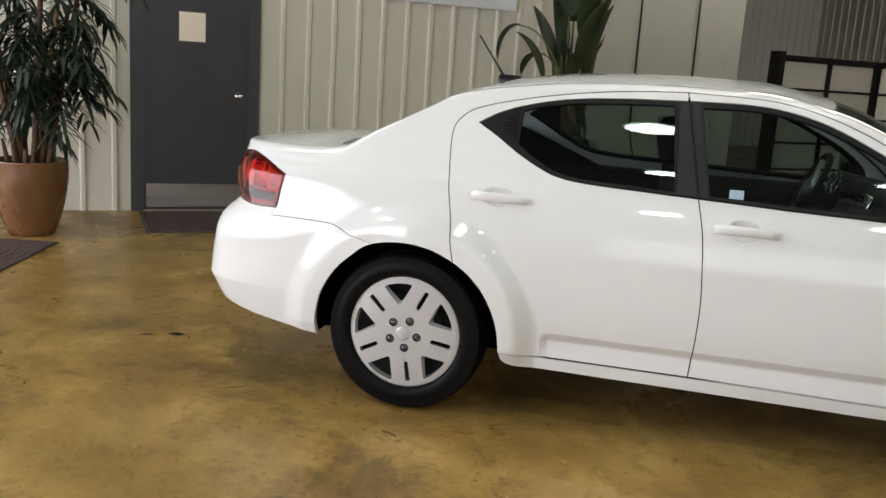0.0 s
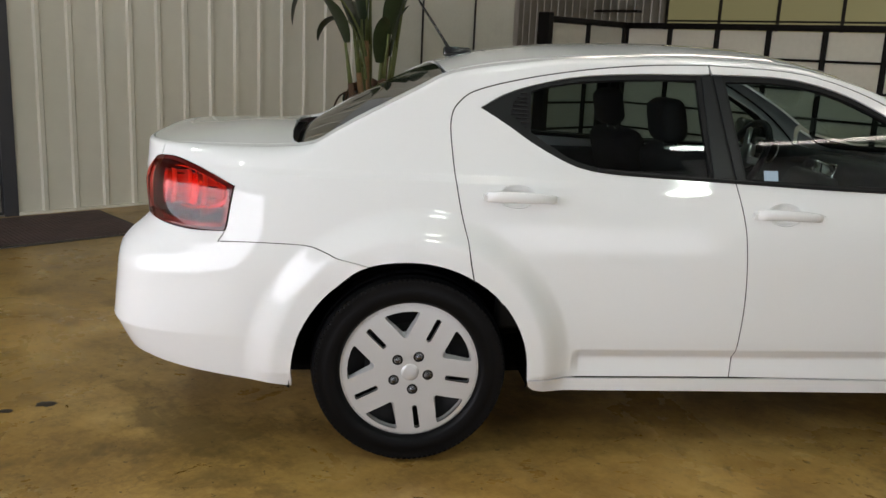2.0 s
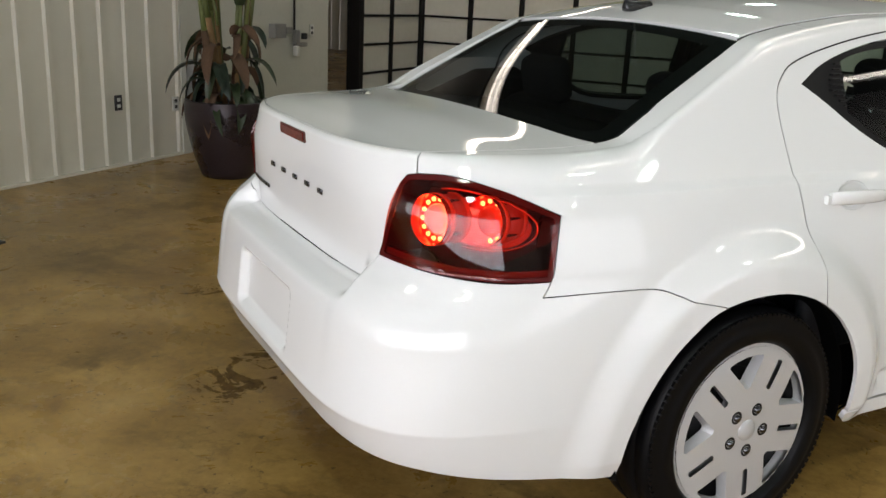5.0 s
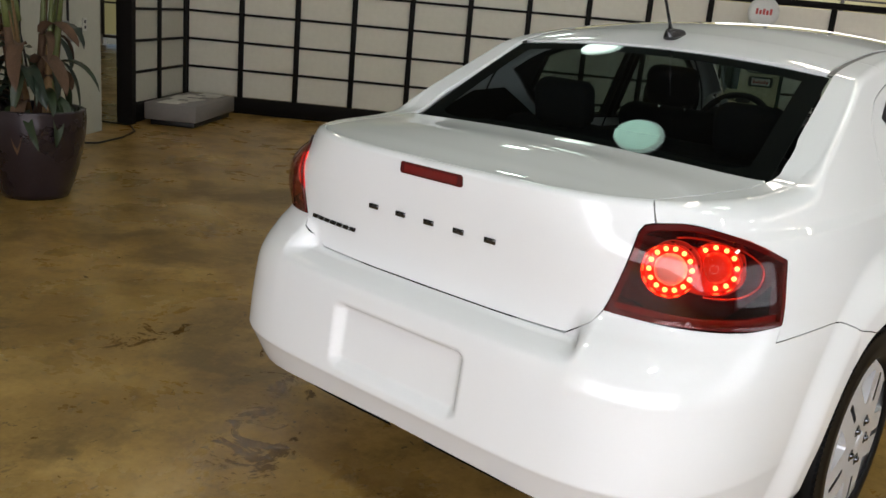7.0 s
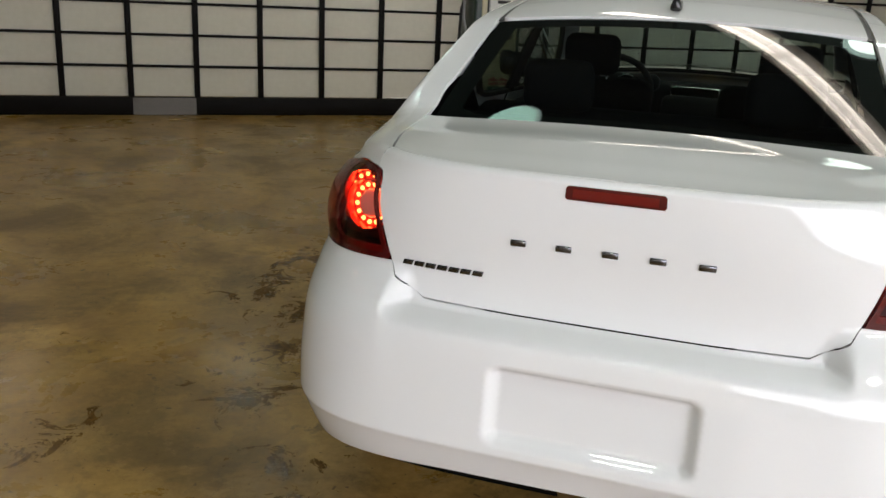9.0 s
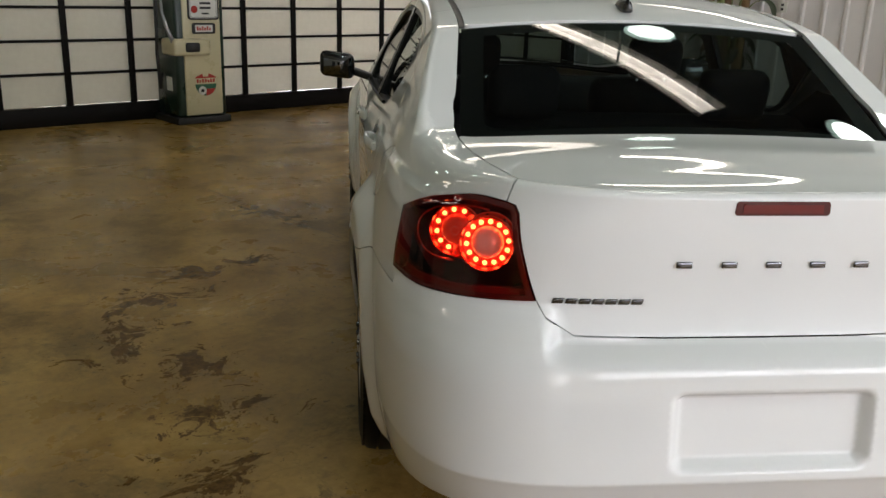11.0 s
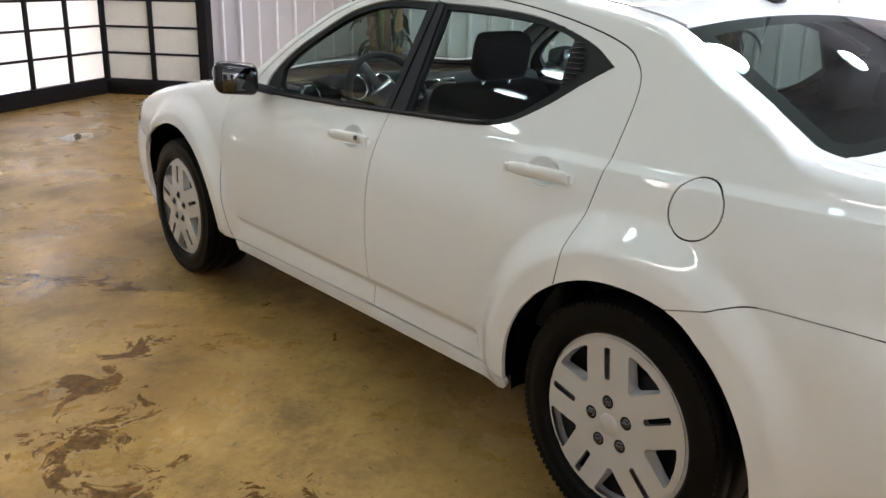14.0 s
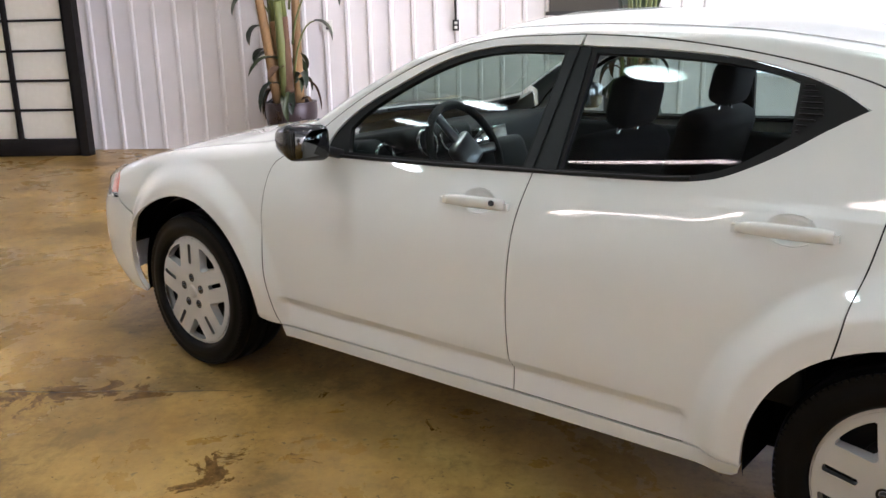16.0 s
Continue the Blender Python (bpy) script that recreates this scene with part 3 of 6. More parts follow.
def top(x, y):
    """The top of the car inside the line where the flanks have rounded over."""
    x, y = np.asarray(x, float), np.asarray(y, float)
    ye = np.maximum(np.interp(x, EDGE[0], EDGE[1]), 0.02)
    return np.stack([x, y, np.interp(x, EDGE[0], EDGE[2]) + CROWN(x) * (1 - np.clip(np.abs(y) / ye, 0, 1) ** 2)], -1)


def ve(p):
    """v where the rounding of the flank's upper edge ends."""
    lean, v0, zr, r = edge_of(np.asarray(p, float))
    return v0 + r * (math.pi / 2 - lean)


EDGE = ()
_p = np.linspace(P_REAR, P_FRONT, 3000)
EDGE = surface(_p, ve(_p)).T


def edge_y(x):
    return np.interp(x, EDGE[0], EDGE[1])


def under(x, y):
    """The (p, v) of a place on the top."""
    p, v = x, float(ve(x)) + 0.05
    for _ in range(30):
        h = 1e-4
        q = surface(p, v)[:2]
        a, b = (surface(p + h, v)[:2] - q) / h, (surface(p, v + h)[:2] - q) / h
        d = np.linalg.lstsq(np.stack([a, b], 1), np.array([x, y]) - q, rcond=None)[0]
        p, v = p + float(np.clip(d[0], -0.05, 0.05)), v + float(np.clip(d[1], -0.02, 0.02))
    return p, v


FLANKS = set()


def flank(sgn, lift=0.0):
    """Maps (p, v) to places and normals on one side of the car."""
    def on_flank(a, b):
        h = 1e-3
        q = surface(a, b)
        du = surface(np.minimum(a + h, P_FRONT), b) - surface(np.maximum(a - h, P_REAR), b)
        n = np.cross(surface(a, b + h) - surface(a, b - h), du)
        n /= np.maximum(np.linalg.norm(n, axis=-1, keepdims=True), 1e-12)
        n = np.where((n[..., 0:1] * (q[..., 0:1] - 1.3) / 2 + n[..., 1:2] * q[..., 1:2] + n[..., 2:3] * (q[..., 2:3] - 0.6)) < 0, -n, n)
        s = np.array([1, sgn, 1])
        return (q + n * lift) * s, n * s
    FLANKS.add(on_flank)
    return on_flank


def bowed(sgn):
    """Side glass: set in behind its frame and bowed from belt to roof."""
    def f(a, b):
        def at(a, b):
            q = surface(a, b)
            return q - np.stack([0 * q[..., 0], 0.012 + 0.6 * (q[..., 2] - 1.14) ** 2, 0 * q[..., 0]], -1)
        h = 2e-3
        n = np.cross(at(a, b + h) - at(a, b - h), at(a + h, b) - at(a - h, b))
        n /= np.linalg.norm(n, axis=-1, keepdims=True)
        n = np.where(n[..., 1:2] < 0, -n, n)
        s = np.array([1, sgn, 1])
        return at(a, b) * s, n * s
    return f


def over(lift=0.0):
    """Maps (x, y) to places and normals on the top of the car."""
    def f(a, b):
        h = 1.2e-2
        n = np.cross(top(a + h, b) - top(a - h, b), top(a, b + h) - top(a, b - h))
        n /= np.linalg.norm(n, axis=-1, keepdims=True)
        return top(a, b) + n * lift, n
    return f


def rear_pane(lift=0.0):
    """The rear window's own even curve, straight along its sides and bowed across."""
    side = np.polyfit(*[EDGE[k][(EDGE[0] > -0.33) & (EDGE[0] < 0.10)] for k in (0, 2)], 2)

    def z(x, y):
        s = np.clip((x + 0.41) / 0.52, 0, 1.1)
        wide = 0.645 - 0.035 * s
        return np.stack([x, y, np.polyval(side, x) + (0.026 + 0.005 * s + 0.045 * s * (1 - s)) * (1 - (y / wide) ** 2)], -1)

    def f(a, b):
        h = 1e-3
        n = np.cross(z(a + h, b) - z(a - h, b), z(a, b + h) - z(a, b - h))
        n /= np.linalg.norm(n, axis=-1, keepdims=True)
        return z(a, b) + n * lift, n
    return f


def smooth_line(pts, n=6):
    """A Catmull-Rom line through the points."""
    q = np.array(pts, float)
    q = np.concatenate([2 * q[:1] - q[1:2], q, 2 * q[-1:] - q[-2:-1]])
    out = []
    for k in range(1, len(q) - 2):
        for t in np.arange(n) / n:
            out.append(0.5 * (2 * q[k] + (q[k + 1] - q[k - 1]) * t + (2 * q[k - 1] - 5 * q[k] + 4 * q[k + 1] - q[k + 2]) * t * t
                              + (3 * q[k] - q[k - 1] - 3 * q[k + 1] + q[k + 2]) * t ** 3))
    return [tuple(o) for o in out] + [tuple(q[-2])]


def area2(q):
    return float(np.sum(q[:, 0] * np.roll(q[:, 1], -1) - np.roll(q[:, 0], -1) * q[:, 1]))


def loop(pts, step, gap=0.0):
    """A closed line, set in by gap and divided by step."""
    q = np.array(pts, float)
    q = q[np.linalg.norm(q - np.roll(q, 1, 0), axis=1) > 1e-4]
    if area2(q) < 0:
        q = q[::-1]
    if gap:
        e = np.roll(q, -1, 0) - q
        e /= np.linalg.norm(e, axis=1, keepdims=True)
        n = np.stack([-e[:, 1], e[:, 0]], 1)
        m = n + np.roll(n, 1, 0)
        m /= np.maximum((m * m).sum(1, keepdims=True) / 2, 0.35)
        q = q + gap * m
    out = []
    for a, b in zip(q, np.roll(q, -1, 0)):
        k = max(1, int(np.ceil(np.linalg.norm(b - a) / step)))
        out += [a + (b - a) * t / k for t in range(k)]
    return np.array(out)


def inside(pts, poly):
    x, y = pts[:, 0], pts[:, 1]
    hit = np.zeros(len(pts), bool)
    for (x0, y0), (x1, y1) in zip(poly, np.roll(poly, -1, 0)):
        if y0 != y1:
            hit ^= ((y0 > y) != (y1 > y)) & (x < (x1 - x0) * (y - y0) / (y1 - y0) + x0)
    return hit


def bends(q):
    """Where the flank bends sharply: its upper edge, the wheel flares and the doors' lower fold."""
    p, v = q[:, 0], q[:, 1]
    lean, v0, zr, r = edge_of(p)
    rear, front = np.hypot(p, v - 0.33), np.hypot(p - 2.765, v - 0.33)
    return (v > v0 - 0.012) | ((v > 0.93) & (v < 1.0) & (p > -0.8) & (p < 0.65)) | ((rear > 0.43) & (rear < 0.57)) | ((front > 0.43) & (front < 0.575)) | ((v > 0.33) & (v < 0.43) & (p > 0.5) & (p < 2.3))


def fill(outline, holes, step, gap, snap=None, dense=None):
    """Divides a flat outline with holes into triangles. Returns points, triangles and boundary loops."""
    loops = [loop(outline, step, gap)] + [loop(h, step, -gap) for h in holes]
    for lp in loops:
        if snap:
            lp[np.abs(lp[:, snap[0]] - snap[1]) < gap + 0.003, snap[0]] = snap[1]
    rim = np.concatenate(loops)
    lo, hi = loops[0].min(0), loops[0].max(0)
    gx, gy = np.meshgrid(np.arange(lo[0], hi[0], step), np.arange(lo[1], hi[1], step), indexing="ij")
    grid = np.stack([gx + 0.5 * step * (np.arange(gx.shape[1]) % 2), gy], -1).reshape(-1, 2)
    keep = inside(grid, loops[0])
    for h in loops[1:]:
        keep &= ~inside(grid, h)
    grid = grid[keep]
    if dense:
        gx, gy = np.meshgrid(np.arange(lo[0], hi[0], step / 2.6), np.arange(lo[1], hi[1], step / 2.6), indexing="ij")
        more = np.stack([gx, gy], -1).reshape(-1, 2)
        more = more[dense(more)]
        keep = inside(more, loops[0])
        for h in loops[1:]:
            keep &= ~inside(more, h)
        grid = np.concatenate([grid[~dense(grid)], more[keep]])
    near = np.array([np.min((rim[:, 0] - g[0]) ** 2 + (rim[:, 1] - g[1]) ** 2) for g in grid]) if len(grid) else np.zeros(0)
    grid = grid[near > ((0.3 if dense else 0.5) * step) ** 2]
    pts = np.concatenate([rim, grid])
    edges, ids, k = [], [], 0
    for lp in loops:
        ids.append(list(range(k, k + len(lp))))
        edges += [(k + j, k + (j + 1) % len(lp)) for j in range(len(lp))]
        k += len(lp)
    got = delaunay_2d_cdt([Vector(q) for q in pts], edges, [], 0, 1e-6)
    at = np.array([tuple(q) for q in got[0]])
    tris = np.array([tuple(f) for f in got[2] if len(f) == 3])
    mid = at[tris].mean(1)
    ok = inside(mid, loops[0])
    for h in loops[1:]:
        ok &= ~inside(mid, h)
    back = {}
    for new_id, olds in enumerate(got[3]):
        for o in olds:
            back.setdefault(o, new_id)
    return at, tris[ok], [[back[o] for o in lp] for lp in ids]


def sheet(name, pieces, mat, parent, label="", step=0.024, gap=0.0, depth=0.012):
    """One panel as one mesh, from pieces (map, outline, holes), with its edges turned in by depth."""
    verts, faces, norms = [], [], []
    for put, outline, holes, *snap in pieces:
        pts, tris, loops = fill(outline, holes, step, gap, snap[0] if snap else None, bends if put in FLANKS and step < 0.025 and not name.endswith("lamp") else None)
        q, n = put(pts[:, 0], pts[:, 1])
        base = len(verts)
        verts += [tuple(v) for v in q]
        norms += [tuple(v) for v in n]
        cr = np.cross(q[tris[:, 1]] - q[tris[:, 0]], q[tris[:, 2]] - q[tris[:, 0]])
        turn = (cr * n[tris[:, 0]]).sum(1) < 0
        faces += [(base + a, base + (c if t else b), base + (b if t else c)) for (a, b, c), t in zip(tris, turn)]
        flip = turn.mean() > 0.5
        if depth:
            for li, lp in enumerate(loops):
                r = len(verts)
                ring = np.array(lp)
                tang = np.roll(q[ring], -1, 0) - np.roll(q[ring], 1, 0)
                out = np.cross(tang, n[ring]) * (-1 if flip else 1)
                out /= np.maximum(np.linalg.norm(out, axis=1, keepdims=True), 1e-9)
                m = len(lp)
                if name == "wheel_cover":     # one moulded piece, its edges rolled over
                    verts += [tuple(v) for v in q[ring] - n[ring] * depth]
                    norms += [tuple(v) for v in out]
                    for j in range(m):
                        f = (base + int(ring[j]), r + j, r + (j + 1) % m, base + int(ring[(j + 1) % m]))
                        faces.append(f if not flip else f[::-1])
                    continue
                verts += [tuple(v) for v in q[ring]] + [tuple(v) for v in q[ring] - n[ring] * depth]
                norms += [tuple(v) for v in out] * 2
                for j in range(m):
                    if abs(q[ring[j]][1]) < 0.006 and abs(q[ring[(j + 1) % m]][1]) < 0.006:
                        continue
                    f = (r + j, r + m + j, r + m + (j + 1) % m, r + (j + 1) % m)
                    faces.append(f if not flip else f[::-1])
    me = bpy.data.meshes.new(name)
    me.from_pydata(verts, [], faces)
    me.materials.append(mat)
    me.shade_smooth()
    me.normals_split_custom_set_from_vertices(norms)
    ob = new(name, me)
    ob.parent = parent
    if label:
        ob["label"] = label
    return ob


def ring_of(cx, cy, r, n=40, a0=0.0, a1=360.0):
    return [(cx + r * math.cos(radians(a0 + (a1 - a0) * k / n)), cy + r * math.sin(radians(a0 + (a1 - a0) * k / n))) for k in range(n + (a1 - a0 < 360))]


def lathe(bm, profile, seg=48, axis=Matrix.Identity(4), a0=0.0, a1=math.tau):
    """Turns (radius, height) round z."""
    full = a1 - a0 > math.tau - 1e-6
    rows = []
    for k in range(seg if full else seg + 1):
        a = a0 + (a1 - a0) * k / seg
        rows.append([bm.verts.new(axis @ Vector((r * math.cos(a), r * math.sin(a), h))) for r, h in profile])
    for k in range(seg):
        a, b = rows[k], rows[(k + 1) % len(rows)]
        for j in range(len(profile) - 1):
            bm.faces.new((a[j], b[j], b[j + 1], a[j + 1])).smooth = True


def tube(bm, pts, radius, seg=8):
    """A round bar along points; radius may be a list."""
    pts = [Vector(q) for q in pts]
    rad = radius if isinstance(radius, (list, tuple)) else [radius] * len(pts)
    rows, side = [], None
    for k, q in enumerate(pts):
        d = (pts[min(k + 1, len(pts) - 1)] - pts[max(k - 1, 0)]).normalized()
        if side is None:
            side = d.orthogonal().normalized()
        side = (side - d * side.dot(d)).normalized()
        up = d.cross(side)
        rows.append([bm.verts.new(q + (side * math.cos(math.tau * j / seg) + up * math.sin(math.tau * j / seg)) * rad[k]) for j in range(seg)])
    for a, b in zip(rows, rows[1:]):
        for j in range(seg):
            bm.faces.new((a[j], a[(j + 1) % seg], b[(j + 1) % seg], b[j])).smooth = True
    bm.faces.new(rows[0][::-1])
    bm.faces.new(rows[-1])


def soft_box(bm, size, at=(0, 0, 0), turn=(0, 0, 0), bevel=0.01, seg=3, shape=None):
    b = bmesh.new()
    bmesh.ops.create_cube(b, size=1, matrix=Matrix.Diagonal((*size, 1)))
    if shape:
        for v in b.verts:
            v.co = shape(v.co)
    bmesh.ops.bevel(b, geom=list(b.edges), offset=bevel, segments=seg, profile=0.5, affect="EDGES")
    for f in b.faces:
        f.smooth = True
    me = bpy.data.meshes.new("t")
    b.transform(pose(*at, *turn))
    b.to_mesh(me)
    b.free()
    bm.from_mesh(me)
    bpy.data.meshes.remove(me)


# ---- the car ----
CUT_REAR = smooth_line([(0.203, 0.6615), (0.182, 0.75), (0.148, 0.89), (0.125, 1.04), (0.118, 1.172), (0.155, 1.236), (0.225, 1.274), (0.4, 1.318),
                        (0.6, 1.352), (0.816, 1.375), (1.03, 1.385)])
CUT_TOP = smooth_line([(1.03, 1.385), (1.297, 1.377), (1.45, 1.355), (1.6, 1.308), (1.75, 1.24), (1.9, 1.155), (2.02, 1.07), (2.1, 1.0)])
CUT_FRONT = smooth_line([(2.1, 1.0), (2.2, 0.955), (2.262, 0.911), (2.288, 0.83), (2.308, 0.677), (2.295, 0.526), (2.268, 0.369), (2.25, 0.285)])
CUT_B = smooth_line([(1.03, 1.385), (1.036, 1.352), (1.07, 1.17), (1.108, 0.993), (1.135, 0.87), (1.148, 0.75), (1.158, 0.6), (1.155, 0.45), (1.145, 0.302)])
ARCH = [(0.398 * math.cos(radians(a)), 0.32 + 0.398 * math.sin(radians(a))) for a in np.linspace(187.5, -7.5, 40)]
ARCH_F = [(2.765 + x * 1.04, 0.32 + (y - 0.32) * 1.06) for x, y in ARCH]
LAMP_TOP = smooth_line([(-0.885, 1.005), (-0.81, 1.007), (-0.74, 0.995), (-0.655, 0.970), (-0.57, 0.934)])
LAMP_SIDE = [(-0.57, 0.934), (-0.588, 0.86), (-0.602, 0.79)]
LAMP_LOW = smooth_line([(-0.602, 0.79), (-0.7, 0.786), (-0.8, 0.79), (-0.9, 0.796), (-1.018, 0.804)])
LAMP_IN = [(-1.018, 0.804), (-0.925, 0.985), (-0.91, 1.0), (-0.885, 1.005)]
LID_EDGE = [(-0.40, 0.606), (-0.42, 0.605), (-0.55, 0.592), (-0.66, 0.575), (-0.74, 0.555)]
SEAM = [(-0.602, 0.79), (-0.597, 0.758)] + smooth_line([(-0.595, 0.757), (-0.48, 0.76), (-0.335, 0.756), (-0.262, 0.737), (-0.228, 0.7231), (-0.192, 0.7147), (-0.155, 0.706), (-0.125, 0.6979)])
GLASS_Y = pchip([-0.5, -0.40, -0.35, -0.19, 0.0, 0.11, 0.3, 0.6, 1.5, 1.6, 2.2], [0.60, 0.602, 0.60, 0.584, 0.562, 0.55, 0.545, 0.54, 0.53, 0.55, 0.66])


def rail_v(p):
    p = np.asarray(p, float)
    return ve(p) + edge_y(p) - np.minimum(GLASS_Y(p), edge_y(p) - 0.006)


def make_wheel(turn):
    """A wheel at the origin, its outer face towards -y."""
    wheel = new("wheel")
    face = pose(0, 0, 0, 90)     # local z becomes -y
    bm = bmesh.new()
    prof = [(0.205, -0.16), (0.215, -0.19), (0.25, -0.2), (0.29, -0.195), (0.318, -0.17), (0.329, -0.14), (0.334, -0.09), (0.334, -0.075), (0.326, -0.073), (0.326, -0.067),
            (0.334, -0.065), (0.335, -0.02), (0.334, 0.01), (0.326, 0.012), (0.326, 0.018), (0.333, 0.02), (0.328, 0.045), (0.315, 0.062), (0.31, 0.0635), (0.305, 0.0615), (0.285, 0.069),
            (0.262, 0.071), (0.258, 0.069), (0.252, 0.0695), (0.243, 0.063), (0.236, 0.05), (0.232, 0.03)]
    lathe(bm, [(r, h - 0.06) for r, h in prof], 72, face)
    tyre = part("tyre", bm, RUBBER, wheel, "black rubber tyre with treaded shoulder")
    bm = bmesh.new()
    for k in range(110):
        a = math.tau * k / 110
        m = face @ Matrix.Rotation(a, 4, "Z") @ Matrix.Translation((0.3150, 0, -0.012))
        bmesh.ops.create_cube(bm, size=1, matrix=m @ Matrix.Diagonal((0.011, 0.0125, 0.03, 1)))
    part("tread", bm, RUBBER, tyre)
    # the pressed cover: a disc with five windows and five slots, then its turned-in edges
    holes = []
    for k in range(5):
        a = radians(turn + 36 + 72 * k)
        c, s = math.cos(a), math.sin(a)
        win = [(0.124, -0.0075), (0.15, -0.025), (0.175, -0.043), (0.197, -0.059), (0.203, -0.056), (0.2085, -0.036), (0.2115, 0), (0.2085, 0.036), (0.203, 0.056), (0.197, 0.059), (0.175, 0.043), (0.15, 0.025), (0.124, 0.0075), (0.1215, 0)]
        holes.append([(r * c - t * s, r * s + t * c) for r, t in win])
        a = radians(turn + 72 * k)
        c, s = math.cos(a), math.sin(a)
        win = [(0.124, -0.0085), (0.203, -0.0095), (0.206, 0), (0.203, 0.0095), (0.124, 0.0085), (0.120, 0)]
        holes.append([(r * c - t * s, r * s + t * c) for r, t in win])

    def dome(a, b):
        r = np.hypot(a, b)
        h = 0.010 - 0.35 * np.clip(r - 0.1, 0, 1) ** 2 - 0.018 * np.clip((r - 0.212) / 0.023, 0, 1) ** 2
        q = np.stack([a, -h, b], -1)
        n = np.stack([0.7 * np.clip(r - 0.1, 0, 1) * a / np.maximum(r, 1e-6), -np.ones_like(a), 0.7 * np.clip(r - 0.1, 0, 1) * b / np.maximum(r, 1e-6)], -1)
        return q, n / np.linalg.norm(n, axis=-1, keepdims=True)
    window_walls = []
    for hole in holes:
        cx, cy = (sum(q[k] for q in hole) / len(hole) for k in (0, 1))
        rc = math.hypot(cx, cy)
        wide = len(hole) > 6
        if not wide:
            continue
        walls = bmesh.new()
        rings = []
        for d, push, slim in ((0.0, 0.0, 1.0), (0.012, 0.005, 0.985), (0.030, 0.012, 0.955)):
            ring = []
            for x, y in hole:
                r, r1 = math.hypot(x, y), 0.2
                share = min(1, max(0, (r1 - r) / 0.09))
                q, n = dome(np.array([cx + (x - cx) * slim + push * share * cx / rc]), np.array([cy + (y - cy) * slim + push * share * cy / rc]))
                ring.append(walls.verts.new(Vector(q[0]) + Vector((0, d, 0))))
            rings.append(ring)
        for r0, r1 in zip(rings, rings[1:]):
            for k in range(len(r0)):
                walls.faces.new((r0[k - 1], r0[k], r1[k], r1[k - 1]))
        bmesh.ops.recalc_face_normals(walls, faces=walls.faces)
        window_walls.append(walls)
    cover = sheet("wheel_cover", [(dome, ring_of(0, 0, 0.236, 64), holes)], COVER, wheel, "silver painted five-spoke wheel cover", 0.014, 0, 0.018)
    for walls in window_walls:
        part("window_wall", walls, COVER, cover)
    bm = bmesh.new()
    lathe(bm, [(0.0, 0.016), (0.02, 0.0155), (0.028, 0.013), (0.031, 0.009)], 24, face)
    part("centre_cap", bm, COVER, cover)
    for k in range(5):
        a = radians(turn + 72 * k)
        bm = bmesh.new()
        lathe(bm, [(0.0, 0.019), (0.006, 0.0185), (0.0095, 0.015), (0.0105, 0.009)], 14, face @ Matrix.Translation((0.061 * math.cos(a), 0.061 * math.sin(a), 0)))
        nut = part("lug_nut", bm, DARK_CHROME, cover, "dark chrome lug nut")
        # flat black ring: the recess's shade put in as colour
        bm = bmesh.new()
        lathe(bm, [(0.0105, 0.0098), (0.0165, 0.0112), (0.0185, 0.0098)], 18, face @ Matrix.Translation((0.061 * math.cos(a), 0.061 * math.sin(a), 0)))
        part("nut_shade_ring", bm, TRIM, nut, "black ring painting the recess shade round the nut")
    bm = bmesh.new()
    lathe(bm, [(0.0, -0.075), (0.10, -0.075), (0.2, -0.065), (0.226, -0.03), (0.2295, -0.004)], 32, face)
    lathe(bm, [(0.05, -0.05), (0.148, -0.055), (0.15, -0.07)], 32, face)
    part("steel_rim", bm, RIM_STEEL, wheel, "dark steel rim behind the cover")
    return wheel


